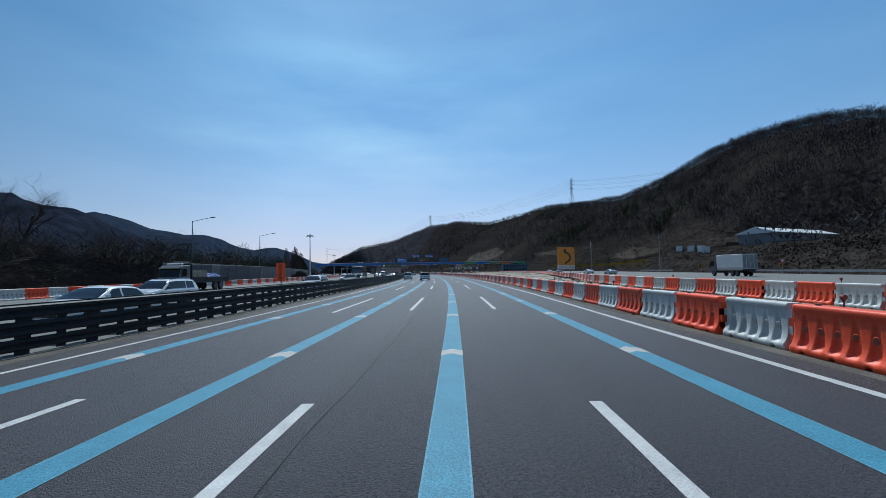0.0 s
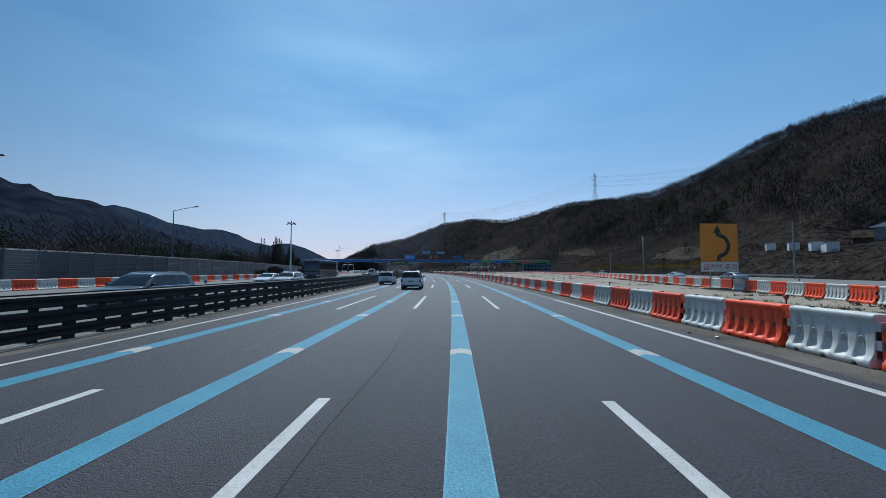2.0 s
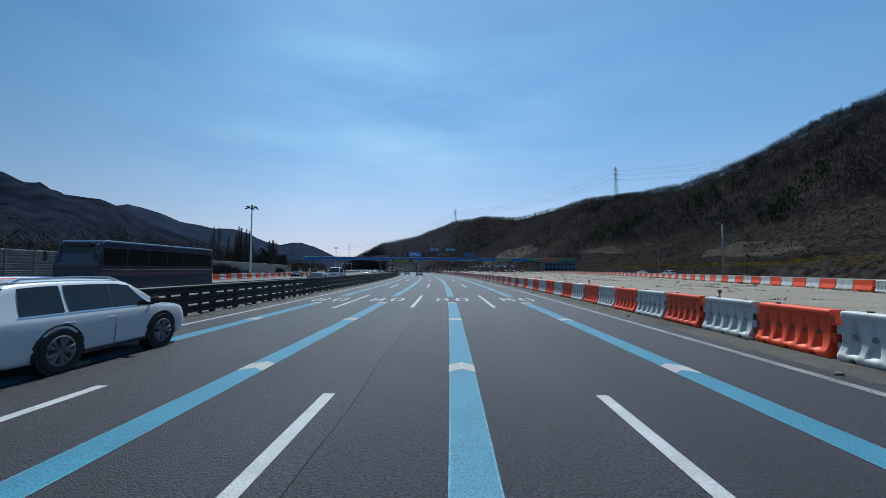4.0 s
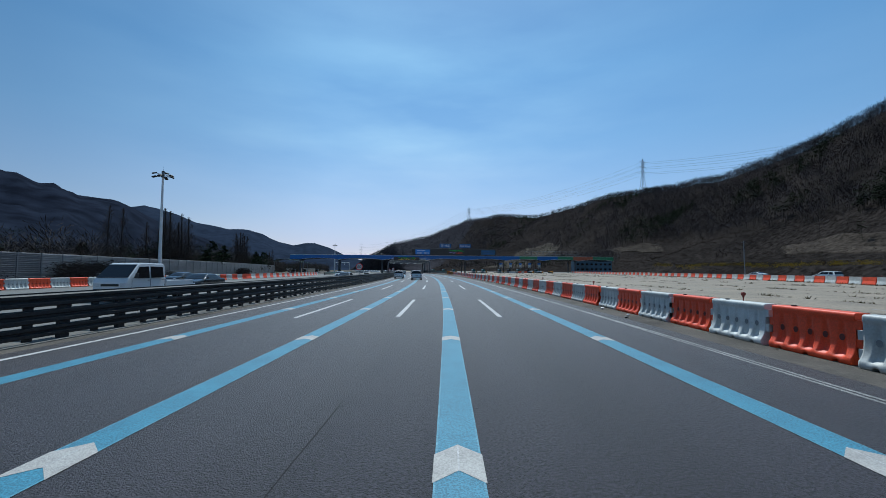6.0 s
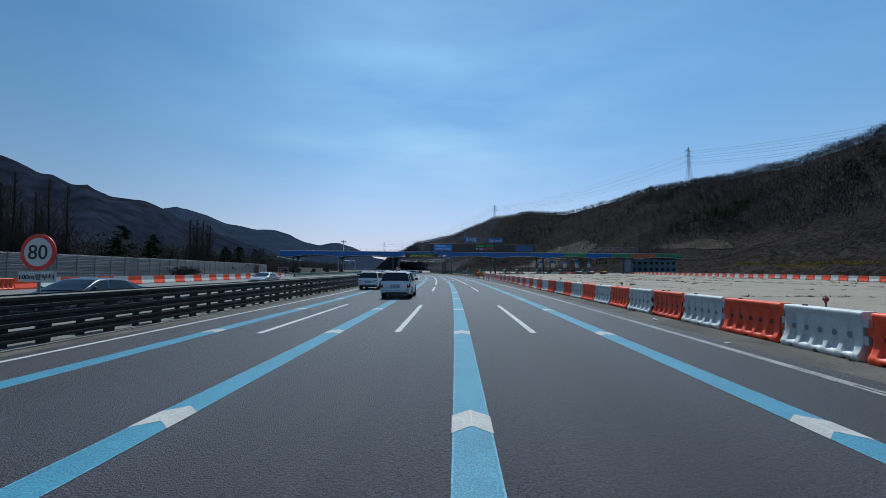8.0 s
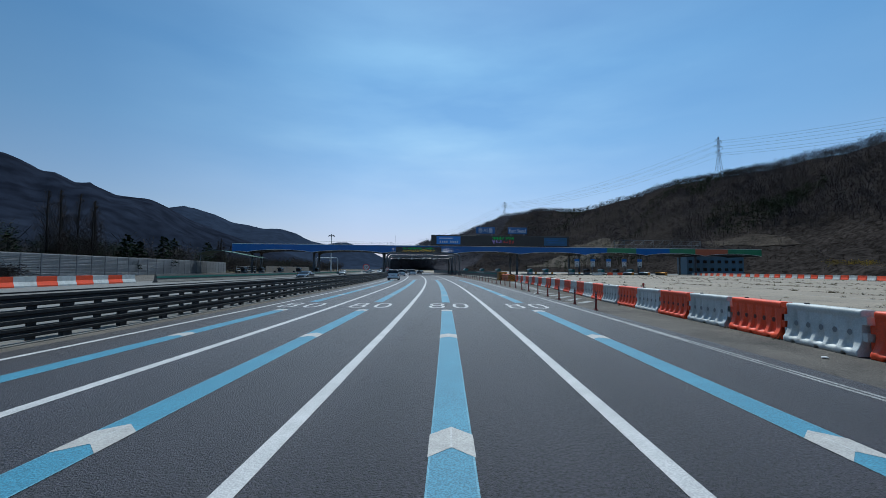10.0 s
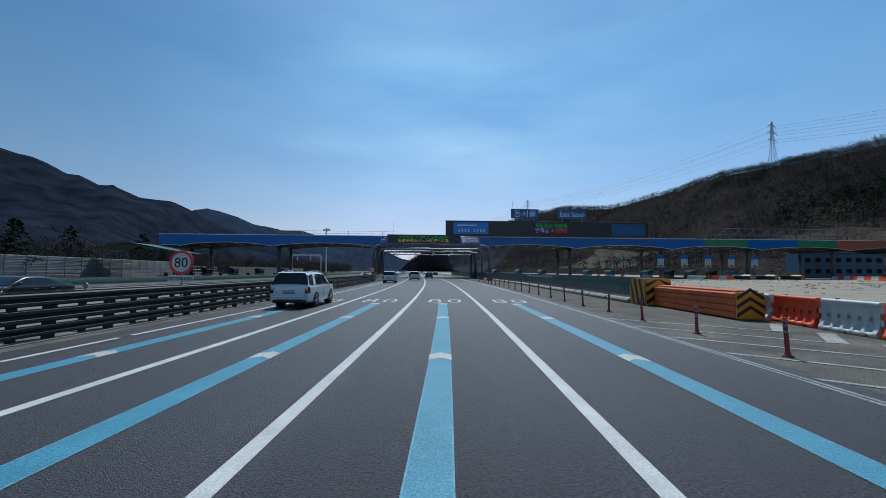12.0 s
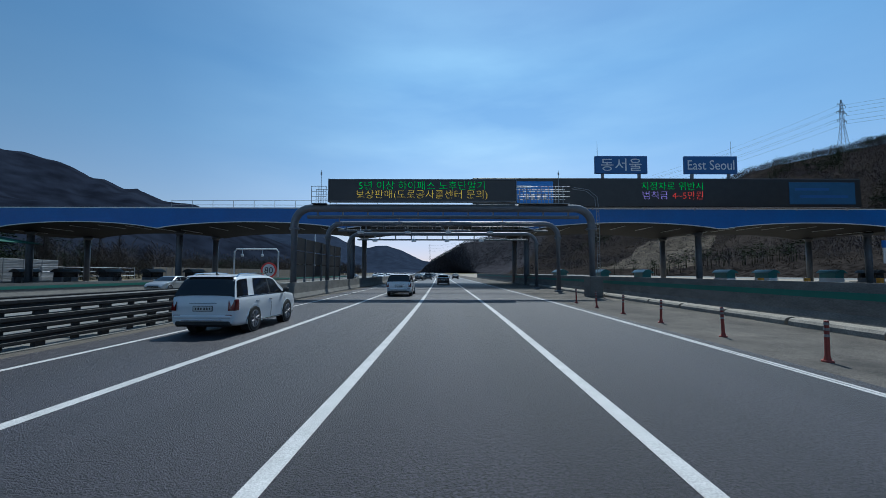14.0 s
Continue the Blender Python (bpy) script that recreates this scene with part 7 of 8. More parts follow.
class Shell:
    """The lofted skin of a car, which also carries its panes."""

    def __init__(self, kind, L, W, H):
        line = SUV_LINE if kind == "suv" else SALOON_LINE
        self.fy, self.fx, self.fz = L / 4.98, W / 1.95, H / (1.768 if kind == "suv" else 1.47)
        self.line, self.belt0, self.in_ = line, (1.10 if kind == "suv" else 0.985), (0.20 if kind == "suv" else 0.27)

    def at(self, y):
        ys = [q[0] for q in self.line]
        return [float(np.interp(y, ys, [q[k] for q in self.line])) for k in (1, 2, 3)]

    def half(self, y):
        """Half a ring from the underside's middle to the roof's."""
        top, zb, w = self.at(y)
        belt = min(self.belt0, top - 0.05)
        rise = max(0.0, top - belt - 0.05)
        wt = w * (1 - self.in_ * min(1.0, rise / 0.6))
        zm = zb + (belt - zb) * 0.56
        pts = [(0.0, zb), (w * 0.70, zb), (w * 0.92, zb + 0.02), (w * 0.972, zb + 0.13), (w * 0.985, zm - 0.12), (w, zm + 0.03), (w * 0.992, belt - 0.10), (w * 0.962, belt)]
        for f in (0.33, 0.66, 0.92):
            pts.append((w * 0.955 + (wt * 0.95 - w * 0.955) * f, belt + (top - 0.03 - belt) * f))
        return pts + [(wt * 0.80, top - 0.005), (wt * 0.45, top + 0.008), (0.0, top + 0.012)]

    def put(self, x, y, z):
        return (x * self.fx, y * self.fy, z * self.fz)

    def body(self):
        rings = []
        for q in self.line:
            h = self.half(q[0])
            rings.append([self.put(x, q[0], z) for x, z in h] + [self.put(-x, q[0], z) for x, z in reversed(h[1:-1])])
        bm = bmesh.new()
        ring_loft(bm, smooth_rings(rings, 3, 2))
        return bm

    def side_pane(self, sg, a0, a1, b0, b1, lo=0.07, hi=0.88, grow=0.012):
        """A pane on the flank from the belt (a) up to the roof (b)."""
        bm = bmesh.new()
        rows = []
        for i in range(6):
            f = lo + (hi - lo) * i / 5
            row = []
            for j in range(9):
                y0, y1 = a0 + (b0 - a0) * f, a1 + (b1 - a1) * f
                y = y0 + (y1 - y0) * j / 8
                top, zb, w = self.at(y)
                belt = min(self.belt0, top - 0.05)
                wt = w * (1 - self.in_ * min(1.0, max(0.0, top - belt - 0.05) / 0.6))
                x = w * 0.955 + (wt * 0.95 - w * 0.955) * f
                row.append(bm.verts.new(self.put(sg * (x + grow), y, belt + (top - 0.03 - belt) * f)))
            rows.append(row)
        for r0, r1 in zip(rows, rows[1:]):
            for j in range(8):
                bm.faces.new((r0[j], r0[j + 1], r1[j + 1], r1[j]))
        return bm

    def corner(self, sg, z0, z1):
        """An upright lamp wrapped round a rear corner."""
        bm = bmesh.new()
        rows = []
        for y in (-2.486, -2.47, -2.445, -2.40, -2.34, -2.27):
            h = self.half(y)[3:11]
            zt = min(z1, self.at(y)[0] - 0.035)
            row = []
            for k in range(7):
                z = z0 + (zt - z0) * k / 6
                x = float(np.interp(z, [q[1] for q in h], [q[0] for q in h]))
                row.append(bm.verts.new(self.put(sg * (x + 0.014), y - 0.014, z)))
            rows.append(row)
        h = self.half(-2.486)
        inner = []
        for k in range(7):
            z = z0 + (z1 - z0) * k / 6
            y = float(np.interp(z, [q[1] for q in self.line[:6]], [q[0] for q in self.line[:6]])) - 0.03
            inner.append(bm.verts.new(self.put(sg * 0.76, y, z)))
        for r0, r1 in zip([inner] + rows, rows):
            for k in range(6):
                bm.faces.new((r0[k], r0[k + 1], r1[k + 1], r1[k]))
        return bm

    def end_pane(self, y0, y1, wide0, wide1, push):
        """The rear window or the windscreen, on the sloping top of the skin."""
        bm = bmesh.new()
        rows = []
        for i in range(9):
            y = y0 + (y1 - y0) * i / 8
            h = self.half(y)[-5:]
            xs, zs = [q[0] for q in reversed(h)], [q[1] for q in reversed(h)]
            k = xs[-1] * (wide0 + (wide1 - wide0) * i / 8)
            rows.append([bm.verts.new(self.put(k * j / 6, y + push * 0.012, float(np.interp(abs(k * j / 6), xs, zs)) + 0.012)) for j in range(-6, 7)])
        for r0, r1 in zip(rows, rows[1:]):
            for j in range(12):
                bm.faces.new((r0[j], r0[j + 1], r1[j + 1], r1[j]))
        return bm


def make_car(label, category, paint, m, L=4.9, W=1.9, H=1.75, kind="suv", group="", lamps="tall"):
    """A passenger car; y forward, standing on z 0."""
    car = thing("car" if kind == "sedan" else "suv", label, category, group, m=m)
    sh = Shell(kind, L, W, H)
    suv = kind == "suv"
    hw, r = W / 2, (0.395 if suv else 0.335)
    rear, front = -L / 2, L / 2
    fy, fz = sh.fy, sh.fz
    belt, hood = sh.belt0 * fz, (1.10 if suv else 0.93) * fz
    part("body", sh.body(), paint, car, smooth=True)
    part("rear_window", sh.end_pane(*((-2.425, -2.10, 1.0, 0.93, -1) if suv else (-1.66, -1.02, 0.95, 0.90, -1))), M_GLASSD, car, "dark tinted rear window", smooth=True)
    part("windscreen", sh.end_pane(*((0.54, 1.34, 0.94, 1.0, 1) if suv else (0.42, 1.22, 0.92, 0.98, 1))), M_GLASSD, car, "dark tinted windscreen", smooth=True)
    for sg in (1, -1):
        if suv:
            panes = ((-2.36, -1.66, -2.10, -1.44), (-1.26, -0.08, -1.06, -0.08), (0.02, 1.20, 0.02, 0.42)) if lamps == "tall" else ((-1.98, -1.14, -1.90, -1.16), (-1.05, -0.06, -1.08, -0.06), (0.03, 1.20, 0.03, 0.42))
        else:
            panes = ((-1.42, -0.14, -0.92, -0.14), (-0.05, 1.08, -0.05, 0.26))
        for a0, a1, b0, b1 in panes:
            part("side_window", sh.side_pane(sg, a0, a1, b0, b1), M_GLASSD, car, smooth=True)
        if suv:
            part("door_pillar", sh.side_pane(sg, -0.10, 0.04, -0.10, 0.04, 0.07, 0.88, 0.009), M_TRIM, car)
        part("window_trim", sh.side_pane(sg, panes[0][0] - 0.03, panes[-1][1] + 0.03, panes[0][0] - 0.03, panes[-1][1] + 0.03, 0.015, 0.06, 0.014), M_CHROME if suv else M_TRIM, car)
        bm = bmesh.new()                                      # wing mirror
        ym = (1.02 if suv else 0.86) * fy
        box(bm, (sg * (hw + 0.10), ym, belt + 0.12), (0.22, 0.13, 0.17), 0.05)
        box(bm, (sg * (hw - 0.03), ym + 0.02, belt + 0.04), (0.16, 0.06, 0.05))
        part("wing_mirror", bm, M_TRIM if suv else paint, car)
        for y in ((-0.10, -1.08) if suv else (-0.12, -1.0)):
            bm = bmesh.new()
            box(bm, (sg * (hw * 0.998), y * fy, belt - 0.15), (0.035, 0.22, 0.03), 0.011)
            part("door_handle", bm, M_CHROME if suv else paint, car)
        for y in ((1.22, 0.0, -1.12) if suv else (1.08, -0.08, -1.1)):
            bm = bmesh.new()
            for z0, z1, x0, x1 in ((0.36, 0.58, 0.972, 0.994), (0.58, 0.82, 0.996, 0.998), (0.82, 1.05, 0.998, 0.975)):
                k = fz * (1.0 if suv else 0.88)
                q = [(sg * hw * x0 * 0.999, y * fy - 0.006, z0 * k), (sg * hw * x0 * 0.999, y * fy + 0.006, z0 * k), (sg * hw * x1 * 0.999, y * fy + 0.006, z1 * k), (sg * hw * x1 * 0.999, y * fy - 0.006, z1 * k)]
                lo_, hi_ = [bm.verts.new(v) for v in q], [bm.verts.new((v[0] + sg * 0.005, v[1], v[2])) for v in q]
                bm.faces.new(hi_)
                for e in range(4):
                    bm.faces.new((lo_[e], lo_[(e + 1) % 4], hi_[(e + 1) % 4], hi_[e]))
            part("door_gap", bm, M_TRIM, car)
        bm = bmesh.new()
        box(bm, (sg * hw * 0.965, 0.02, 0.30), (0.07, L * 0.47, 0.055), 0.02)
        part("side_step", bm, M_CHROME if suv and lamps == "tall" else M_TRIM, car)
        if suv:
            bm = bmesh.new()
            x_ = hw * 0.70
            tube(bm, [(sg * x_, -1.95 * fy, 1.70 * fz), (sg * x_, -1.75 * fy, 1.79 * fz), (sg * x_, -0.6 * fy, 1.815 * fz), (sg * x_, 0.1 * fy, 1.79 * fz), (sg * x_, 0.35 * fy, 1.715 * fz)], 0.022, 6)
            part("roof_rail", bm, M_CHROME, car)
        bm = bmesh.new()                                      # tail lamp
        if lamps == "tall":
            bm.free()
            bm = sh.corner(sg, 0.74, 1.06)
        else:
            box(bm, (sg * (hw * 0.66), rear + 0.07, belt - (0.17 if suv else 0.14)), (hw * 0.50, 0.13, 0.10), 0.03)
        part("tail_lamp", bm, M_TAIL, car, "red tail lamp")
        bm = bmesh.new()
        box(bm, (sg * (hw * 0.78), rear + 0.035, 0.60 if suv else 0.50), (0.20, 0.08, 0.055), 0.015)
        part("reflector", bm, M_TAIL, car)
        bm = bmesh.new()
        box(bm, (sg * hw * 0.66, front - 0.13, hood - 0.30), (hw * 0.40, 0.20, 0.13), 0.04)
        part("head_lamp", bm, M_LAMPW, car)
        for y in (front - 0.95, rear + 1.12):
            bm = bmesh.new()
            arc = [q * math.pi / 12 for q in range(-1, 14)]
            tube(bm, [(sg * (hw * 0.972), y + r * 1.12 * math.cos(a), r + r * 1.12 * math.sin(a)) for a in arc], 0.036, 6)
            part("wheel_arch_lip", bm, paint if lamps == "tall" or not suv else M_TRIM, car, smooth=True)
            bm = bmesh.new()
            cyl(bm, (sg * (hw - 0.24), y, r), (sg * (hw - 0.002), y, r), r * 1.09, n=26)
            part("wheel_arch", bm, M_TRIM, car, "dark wheel arch")
            wheel(car, sg * (hw - 0.10), y, r, 0.235)
    bm = bmesh.new()
    box(bm, (0, rear + 0.13, 0.37 if suv else 0.33), (W * 0.86, 0.30, 0.19), 0.06)
    part("rear_bumper", bm, M_TRIM, car, "black lower bumper")
    bm = bmesh.new()
    box(bm, (0, rear + 0.075, 0.555 if suv else 0.47), (W * 0.90, 0.21, 0.14), 0.055)
    part("bumper_step", bm, paint, car)
    bm = bmesh.new()
    box(bm, (0, rear - 0.02, 0.46 if suv else 0.40), (W * 0.62, 0.05, 0.022), 0.008)
    part("bumper_trim", bm, M_CHROME if lamps == "tall" else M_TRIM, car)
    bm = bmesh.new()
    box(bm, (0, front - 0.10, 0.52), (W * 0.60, 0.2, 0.24), 0.05)
    part("grille", bm, M_TRIM, car, "black grille")
    pz, py_ = (0.80 * fz, rear - 0.005) if suv else (0.70 * fz, rear + 0.0)
    bm = bmesh.new()
    box(bm, (0, py_, pz), (0.52, 0.03, 0.12), 0.008)
    pl = part("number_plate", bm, M_SIGNW, car, "white plate with dark bars")
    bm = bmesh.new()
    box(bm, (0, py_ + 0.008, pz), (0.57, 0.03, 0.16), 0.008)
    part("plate_frame", bm, M_TRIM, pl)
    for k in range(6):
        bm = bmesh.new()
        box(bm, (-0.19 + k * 0.075 + (0.02 if k > 2 else 0), py_ - 0.017, pz), (0.040, 0.004, 0.065))
        part("plate_bar", bm, M_YBLACK, pl)
    if suv:
        bm = bmesh.new()
        prism(bm, [(-2.17, 1.70), (-1.95, 1.715), (-1.95, 1.745), (-2.16, 1.735), (-2.21, 1.715)], W * 0.70 / sh.fx, 'X', -W * 0.35 / sh.fx)
        for v in bm.verts:
            v.co = Vector(sh.put(*v.co))
        part("spoiler", bm, paint, car)
        bm = bmesh.new()
        box(bm, (0, rear + 0.015, 0.95 * fz), (0.80, 0.03, 0.022), 0.008)
        part("tailgate_trim", bm, M_CHROME, car)
        bm = bmesh.new()
        tube(bm, [(-0.05, rear + 0.06, 1.18 * fz), (0.05, rear + 0.09, 1.23 * fz), (0.42, rear + 0.10, 1.24 * fz)], 0.012, 5)
        part("rear_wiper", bm, M_TRIM, car)
        bm = bmesh.new()
        prism(bm, [(0, 0), (0.18, 0), (0.03, 0.10)], 0.03, 'X', -0.015)
        part("roof_fin", bm, M_TRIM, car, m=Matrix.Translation((0, -1.85 * fy, 1.735 * fz)))
    car.scale = (0.91, 0.91, 0.91)
    return car


big_suv = make_car("large white sport utility vehicle with dark windows in the outer lane", "car", M_CARW, M(307.75, -6.58), L=4.55, W=1.88, H=1.74, group="traffic")
copy_thing(big_suv, M(271.5, -6.65))
family = make_car("white family car with dark rear window ahead in the next lane", "car", M_CARW, M(325.2, -3.55), L=4.8, W=1.92, H=1.70, group="traffic")
cross = make_car("compact white crossover with a black lower bumper", "car", M_CARW, M(87.0, -7.2), L=4.5, W=1.86, H=1.62, group="traffic", lamps="low")
copy_thing(family, M(76.0, -3.5))
copy_thing(family, M(191.0, -3.55))
copy_thing(cross, M(201.0, -7.1))
make_car("black saloon car ahead in the middle lane", "car", M_CARK, M(352.2, -0.3), L=4.8, W=1.86, H=1.46, kind="sedan", group="traffic", lamps="low")
w_sedan = make_car("white saloon car in the opposite lanes", "car", M_CARW, M(15, -13.5, 0, 180), L=4.8, W=1.86, H=1.45, kind="sedan", group="opposite traffic", lamps="low")
w_suv = make_car("white crossover in the opposite lanes", "car", M_CARW, M(23, -16.9, 0, 180), L=4.6, W=1.86, H=1.62, group="opposite traffic", lamps="low")
g_suv = make_car("dark grey sport utility vehicle in the opposite lanes", "car", M_CARG, M(57, -13.5, 0, 180), L=4.7, W=1.88, H=1.68, group="opposite traffic", lamps="low")
n_sedan = make_car("navy blue saloon car in the opposite lanes", "car", M_CARB, M(180.5, -13.5, 0, 180), L=4.8, W=1.86, H=1.45, kind="sedan", group="opposite traffic", lamps="low")
s_sedan = make_car("silver saloon car in the opposite lanes", "car", M_CARS, M(330, -24.0, 0, 180), L=4.8, W=1.86, H=1.45, kind="sedan", group="opposite traffic", lamps="low")
k_sedan = make_car("black saloon car in the opposite lanes", "car", M_CARK, M(156, -20, 0, 180), L=4.8, W=1.86, H=1.45, kind="sedan", group="opposite traffic", lamps="low")
for proto, s, d in ((w_suv, 40, -13.5), (w_suv, 82, -17.0), (w_sedan, 85, -20.4), (n_sedan, 122, -13.5), (k_sedan, 172, -31.5), (s_sedan, 209, -20), (k_sedan, 271, -20)):
    copy_thing(proto, M(s, d, 0, 180))
rnd = random.Random(5)
for k in range(34):
    s = 385 + k * 9.5 + rnd.uniform(-3, 3)
    proto = rnd.choice((w_sedan, w_suv, g_suv, n_sedan, s_sedan, k_sedan, w_sedan))
    c = copy_thing(proto, M(s, rnd.choice((-13.5, -16.9, -20.3, -23.7)), 0, 180))
for s, d, proto in ((379, -5.0, k_sedan), (388, -3.4, g_suv), (402, 3.5, k_sedan), (420, -3.4, w_suv), (436, -6.5, w_sedan), (452, 0.1, s_sedan), (470, -3.4, w_sedan), (490, -6.5, k_sedan), (505, -3.4, w_suv), (530, -6.5, w_sedan), (548, 0.1, g_suv), (575, -3.4, w_sedan), (600, -6.5, n_sedan)):
    c = copy_thing(proto, M(s, d))
    tagged(c, c["label"].replace("in the opposite lanes", "beyond the toll gate"), group="traffic")
for s, d, proto in ((118, 47, w_sedan), (101, 45, s_sedan), (190, 69, w_suv), (207, 72, w_sedan)):
    c = copy_thing(proto, M(s, d))
    tagged(c, c["label"].replace("in the opposite lanes", "on the side road"), group="side road traffic")


def truck_wheels(tr, ys, hw, r=0.5):
    for y in ys:
        for sg in (1, -1):
            wheel(tr, sg * (hw - 0.15), y, r, 0.28, 6)


# box lorry on the side road
lorry = thing("box_lorry", "white box lorry with ribbed rear doors on the side road", "truck", m=M(61.5, 45.3) @ Matrix.Diagonal((0.95, 0.74, 0.92, 1)))
bm = bmesh.new()
box(bm, (0, -0.9, 2.42), (2.45, 7.4, 2.45), 0.04)
part("cargo_box", bm, M_CARGO, lorry)
bm = bmesh.new()
for sg in (1, -1):
    box(bm, (sg * 1.235, -0.9, 1.24), (0.03, 7.3, 0.5), 0.01)
part("side_skirt", bm, M_CARS, lorry)
for k in range(4):
    bm = bmesh.new()
    box(bm, (-0.9 + 0.6 * k, -4.63, 2.42), (0.5, 0.06, 2.2), 0.02)
    cyl(bm, (-0.9 + 0.6 * k, -4.68, 1.3), (-0.9 + 0.6 * k, -4.68, 3.5), 0.025, n=6)
    part("rear_door", bm, M_GALV, lorry, "grey ribbed rear door")
bm = bmesh.new()
box(bm, (0, -0.3, 0.85), (0.9, 9.6, 0.28))
part("chassis", bm, M_TRIM, lorry)
bm = bmesh.new()
prism(bm, [(3.1, 0.6), (4.95, 0.6), (4.95, 1.55), (4.75, 2.75), (3.1, 2.85)], 2.3, 'X', -1.15)
cab_ = part("cab", bm, M_CARG, lorry)
bm = bmesh.new()
prism(bm, [(3.75, 1.75), (4.91, 1.75), (4.76, 2.6), (3.75, 2.6)], 2.34, 'X', -1.17)
part("glazing", bm, M_GLASSD, cab_)
truck_wheels(lorry, (3.9, -1.6, -2.9), 1.2)

# flatbed lorry with a warning board in the opposite lanes
tip = thing("flatbed_lorry", "grey flatbed lorry carrying crates and a crumpled blue tarpaulin", "truck", m=M(46.2, -29.6, 0, 180))
bm = bmesh.new()
prism(bm, [(2.35, 0.75), (4.02, 0.75), (4.12, 1.05), (4.10, 1.55), (3.86, 2.62), (3.6, 2.82), (2.35, 2.86)], 2.36, 'X', -1.18)
bmesh.ops.bevel(bm, geom=bm.edges[:], offset=0.09, segments=3, profile=0.5, affect='EDGES')
cab_ = part("cab", bm, M_CABG, tip, smooth=False)
bm = bmesh.new()
prism(bm, [(4.09, 1.58), (4.12, 1.58), (3.91, 2.52), (3.88, 2.52)], 2.16, 'X', -1.08)
part("windscreen", bm, M_GLASSD, cab_)
bm = bmesh.new()
prism(bm, [(3.86, 2.56), (4.16, 2.44), (4.18, 2.50), (3.84, 2.66)], 2.2, 'X', -1.1)
part("sun_visor", bm, M_TRIM, cab_)
bm = bmesh.new()
box(bm, (0, 4.10, 1.20), (2.05, 0.08, 0.46), 0.03)
part("grille_panel", bm, M_TRIM, cab_)
for k in range(3):
    bm = bmesh.new()
    box(bm, (0, 4.15, 1.06 + 0.14 * k), (1.8, 0.03, 0.04), 0.01)
    part("grille_bar", bm, M_GREYPAINT, cab_)
for sg in (1, -1):
    bm = bmesh.new()
    prism(bm, [(3.02, 1.66), (3.92, 1.6), (3.74, 2.46), (3.02, 2.46)], 0.02, 'X', sg * 1.185 - 0.01)
    part("side_window", bm, M_GLASSD, cab_)
    bm = bmesh.new()
    prism(bm, [(2.46, 1.9), (2.86, 1.9), (2.86, 2.42), (2.46, 2.42)], 0.02, 'X', sg * 1.185 - 0.01)
    part("quarter_window", bm, M_GREYPAINT, cab_)
    bm = bmesh.new()
    box(bm, (sg * 1.40, 4.12, 2.15), (0.18, 0.10, 0.62), 0.03)
    part("wing_mirror", bm, M_TRIM, cab_)
    bm = bmesh.new()
    tube(bm, [(sg * 1.12, 3.85, 2.55), (sg * 1.30, 4.08, 2.58), (sg * 1.40, 4.12, 2.45)], 0.02, 6)
    part("mirror_arm", bm, M_TRIM, cab_)
    bm = bmesh.new()
    box(bm, (sg * 0.90, 4.10, 0.70), (0.40, 0.10, 0.18), 0.03)
    part("head_lamp", bm, M_LAMPW, cab_)
    bm = bmesh.new()
    box(bm, (sg * 1.1, 3.2, 0.80), (0.3, 1.1, 0.45), 0.06)
    part("step", bm, M_TRIM, cab_)
bm = bmesh.new()
box(bm, (0, 4.03, 0.60), (2.36, 0.28, 0.44), 0.07)
part("bumper", bm, M_TRIM, cab_)
bm = bmesh.new()
box(bm, (0, 3.2, 2.98), (1.7, 0.34, 0.17), 0.06)
part("lamp_bar", bm, M_WHITEP, cab_, "pale beacon bar on the cab roof")
bm = bmesh.new()
for k in range(6):
    cyl(bm, (-0.95, 2.55 - 0.13 * k, 2.98 + 0.045 * k), (0.95, 2.6 - 0.13 * k, 3.02 + 0.05 * k), 0.06, n=6)
part("rolled_cover", bm, M_TRIM, tip)
bm = bmesh.new()
box(bm, (0, 2.05, 2.0), (2.34, 0.12, 1.95), 0.02)
part("headboard", bm, M_TRIM, tip)
bm = bmesh.new()
box(bm, (0, -1.75, 0.98), (2.4, 7.5, 0.2), 0.02)
part("flatbed", bm, M_TRIM, tip)
for sg in (1, -1):
    for k in range(3):
        bm = bmesh.new()
        box(bm, (sg * 1.19, 0.75 - 2.5 * k, 1.32), (0.05, 2.44, 0.46), 0.012)
        part("side_board", bm, M_TRIM, tip)
for k in range(3):
    bm = bmesh.new()
    box(bm, (0, 1.35 - 0.93 * k, 1.68), (2.1, 0.86, 1.16), 0.03)
    for z in (1.3, 1.68, 2.06):
        box(bm, (0, 1.35 - 0.93 * k, z), (2.14, 0.90, 0.06))
    part("crate", bm, M_CRATE, tip, "weathered wooden crate")
bm = bmesh.new()
bmesh.ops.create_grid(bm, x_segments=26, y_segments=34, size=1.0)
for v in bm.verts:
    x, y = v.co.x, v.co.y
    lump = 0.62 * (1 - abs(x) ** 4) * (1 - abs(y) ** 5) * (0.8 + 0.25 * noise.noise((x * 1.6, y * 1.9, 4.0)))
    fold = 0.16 * abs(noise.noise((x * 4.2, y * 5.0, 1.0))) + 0.07 * noise.noise((x * 9, y * 11, 7.0))
    v.co = Vector((x * 1.14, -2.75 + y * 1.35, 1.42 + lump + fold))
part("tarpaulin", bm, M_TARP, tip, "crumpled blue tarpaulin")
truck_wheels(tip, (3.2, -2.6, -3.8), 1.2)

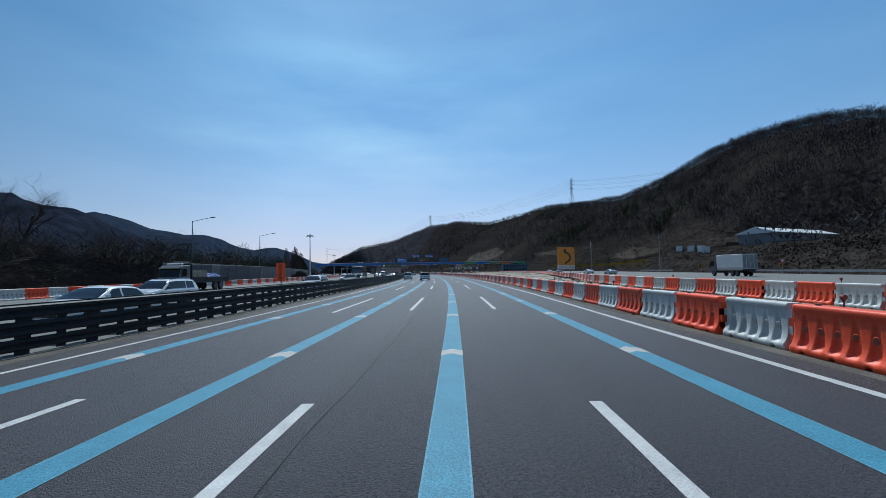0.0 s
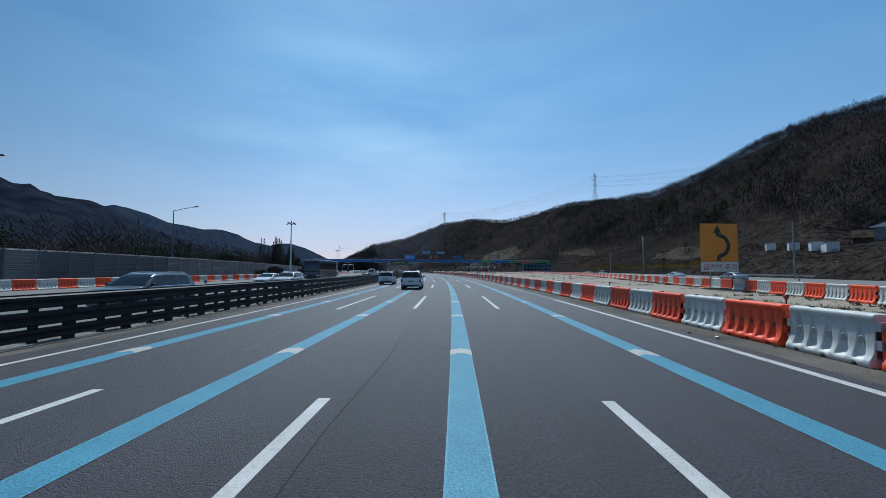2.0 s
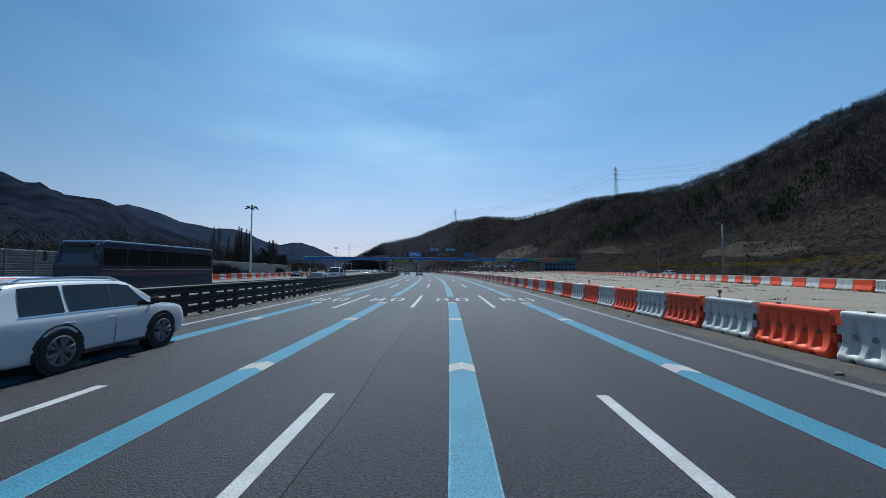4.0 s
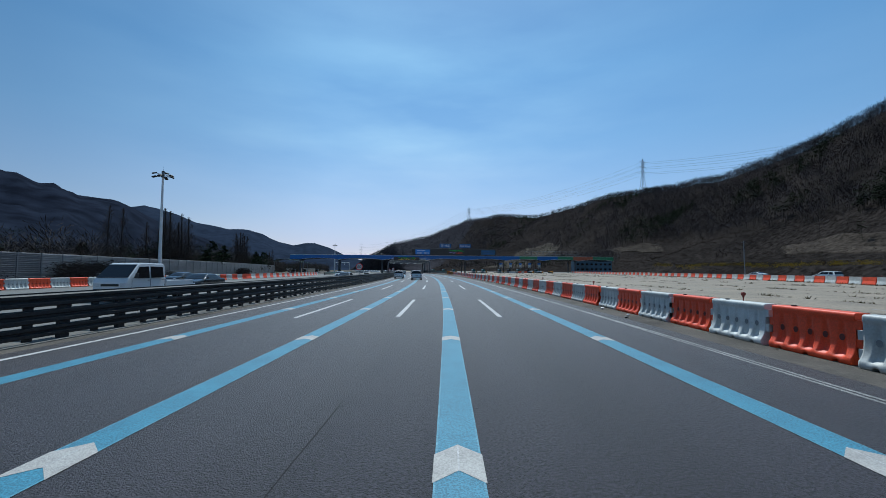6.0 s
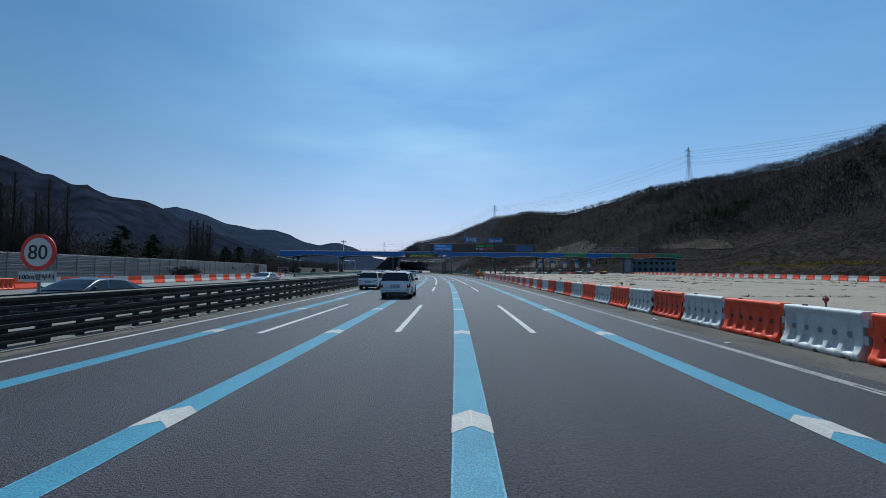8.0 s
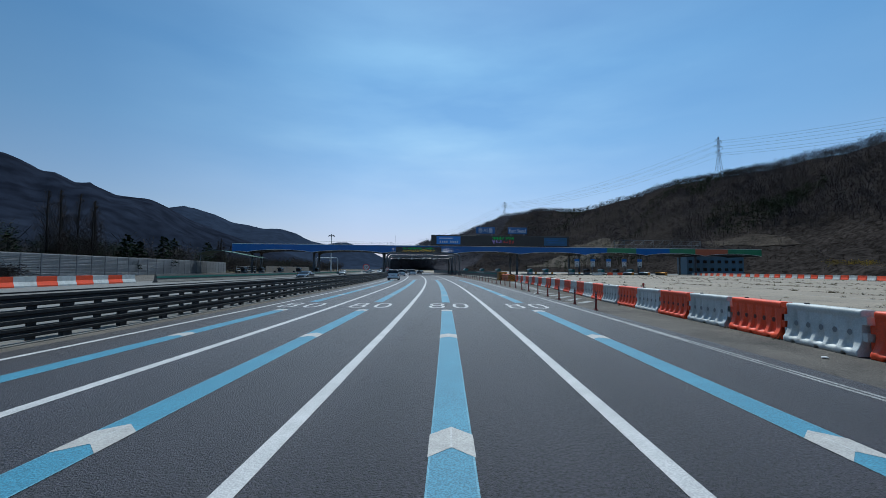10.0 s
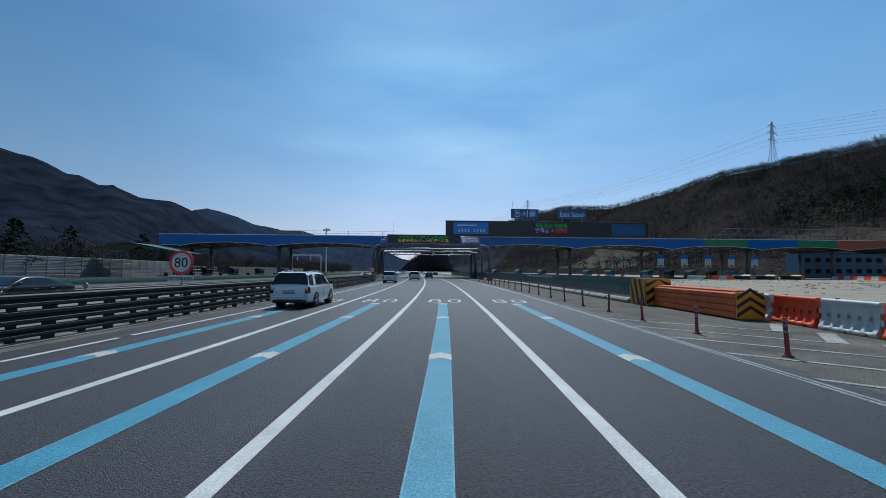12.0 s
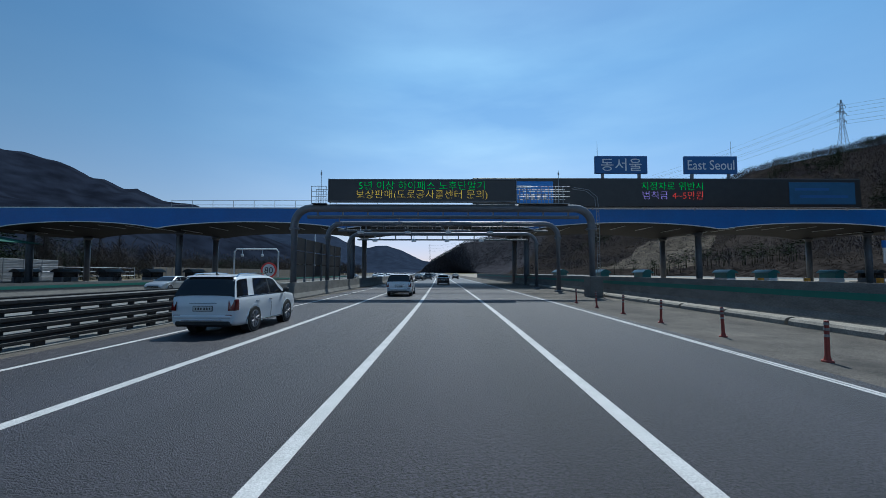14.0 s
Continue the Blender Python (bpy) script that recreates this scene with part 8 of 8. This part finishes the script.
# coach and pickup in the opposite lanes
coach = thing("coach", "dark coach in the opposite lanes", "bus", m=M(107.0, -20.6, 0, 180))
bm = bmesh.new()
prism(bm, [(-5.5, 0.42), (5.35, 0.42), (5.52, 0.9), (5.48, 1.9), (5.25, 3.1), (5.0, 3.28), (-5.35, 3.28), (-5.5, 3.1)], 2.45, 'X', -1.225)
bmesh.ops.bevel(bm, geom=bm.edges[:], offset=0.11, segments=3, profile=0.5, affect='EDGES')
part("body", bm, M_CARB, coach)
bm = bmesh.new()
prism(bm, [(5.50, 1.35), (5.53, 1.35), (5.30, 2.95), (5.27, 2.95)], 2.2, 'X', -1.1)
part("windscreen", bm, M_GLASSD, coach)
for sg in (1, -1):
    for k in range(6):
        bm = bmesh.new()
        box(bm, (sg * 1.23, 4.3 - 1.72 * k, 2.35), (0.03, 1.62, 1.0), 0.01)
        part("side_window", bm, M_GLASSD, coach)
    bm = bmesh.new()
    box(bm, (sg * 0.92, 5.50, 0.82), (0.40, 0.08, 0.22), 0.03)
    part("head_lamp", bm, M_LAMPW, coach)
    bm = bmesh.new()
    tube(bm, [(sg * 1.1, 5.3, 3.05), (sg * 1.35, 5.75, 2.95), (sg * 1.38, 5.8, 2.6)], 0.03, 6)
    box(bm, (sg * 1.38, 5.8, 2.35), (0.2, 0.1, 0.5), 0.03)
    part("wing_mirror", bm, M_TRIM, coach)
bm = bmesh.new()
box(bm, (0, 5.42, 0.55), (2.4, 0.25, 0.3), 0.06)
part("bumper", bm, M_TRIM, coach)
bm = bmesh.new()
box(bm, (0, 5.38, 3.02), (1.5, 0.12, 0.22), 0.03)
part("route_panel", bm, M_BLACKP, coach)
bm = bmesh.new()
box(bm, (0, 0, 1.62), (2.47, 10.4, 0.05), 0.01)
part("waist_trim", bm, M_CHROME, coach)
truck_wheels(coach, (3.6, -2.8), 1.2)
pick = thing("pickup_truck", "white crew-cab pickup truck in the opposite lanes", "truck", m=M(145.6, -17.0, 0, 180))
bm = bmesh.new()
prism(bm, [(-0.3, 0.5), (2.42, 0.5), (2.52, 0.62), (2.52, 1.0), (2.42, 1.2), (1.66, 1.93), (1.5, 2.0), (-0.18, 1.98), (-0.3, 1.86)], 1.74, 'X', -0.87)
for v in bm.verts:
    if v.co.z > 1.2:
        v.co.x *= 1 - 0.13 * (v.co.z - 1.2) / 0.8
bmesh.ops.bevel(bm, geom=bm.edges[:], offset=0.045, segments=2, profile=0.5, affect='EDGES')
cab_ = part("cab", bm, M_CARW, pick)
bm = bmesh.new()
prism(bm, [(2.39, 1.245), (2.425, 1.245), (1.72, 1.92), (1.685, 1.92)], 1.52, 'X', -0.76)
for v in bm.verts:
    v.co.x *= 1.05 - 0.13 * (v.co.z - 1.2) / 0.8
part("windscreen", bm, M_GLASSD, cab_)
for sg in (1, -1):
    for outline in ([(0.98, 1.2), (2.1, 1.2), (1.62, 1.8), (0.98, 1.82)], [(-0.1, 1.22), (0.84, 1.2), (0.84, 1.82), (-0.1, 1.8)]):
        bm = bmesh.new()
        prism(bm, outline, 0.03, 'X', sg * 0.865 - 0.015)
        for v in bm.verts:
            v.co.x *= 1 - 0.13 * (v.co.z - 1.2) / 0.8
        part("side_window", bm, M_GLASSD, cab_)
    for y in (0.91, 2.2, -0.2):
        bm = bmesh.new()
        box(bm, (sg * 0.868, y, 0.9), (0.008, 0.012, 0.6))
        part("door_gap", bm, M_TRIM, cab_)
    for y in (1.05, 0.0):
        bm = bmesh.new()
        box(bm, (sg * 0.88, y, 1.08), (0.03, 0.14, 0.035), 0.008)
        part("door_handle", bm, M_TRIM, cab_)
    bm = bmesh.new()
    box(bm, (sg * 1.0, 2.05, 1.34), (0.17, 0.09, 0.26), 0.03)
    cyl(bm, (sg * 0.82, 1.95, 1.2), (sg * 0.98, 2.04, 1.3), 0.02, n=6)
    part("wing_mirror", bm, M_TRIM, cab_)
    bm = bmesh.new()
    box(bm, (sg * 0.66, 2.5, 0.88), (0.3, 0.07, 0.2), 0.03)
    part("head_lamp", bm, M_LAMPW, cab_)
    bm = bmesh.new()
    box(bm, (sg * 0.86, -1.55, 0.86), (0.04, 2.4, 0.32), 0.012)
    part("bed_side", bm, M_CARW, pick)
bm = bmesh.new()
box(bm, (0, 2.53, 0.86), (0.9, 0.03, 0.12), 0.01)
part("grille", bm, M_TRIM, cab_)
bm = bmesh.new()
box(bm, (0, 2.5, 0.55), (1.7, 0.14, 0.24), 0.04)
part("bumper", bm, M_TRIM, cab_)
bm = bmesh.new()
box(bm, (0, -1.55, 0.66), (1.68, 2.45, 0.12), 0.02)
part("load_bed", bm, M_TRIM, pick)
bm = bmesh.new()
box(bm, (0, -2.74, 0.86), (1.7, 0.04, 0.32), 0.012)
part("tailgate", bm, M_CARW, pick)
bm = bmesh.new()
box(bm, (0, -0.2, 0.5), (0.7, 4.9, 0.2), 0.02)
part("chassis", bm, M_TRIM, pick)
truck_wheels(pick, (1.7, -1.5), 0.88, 0.34)
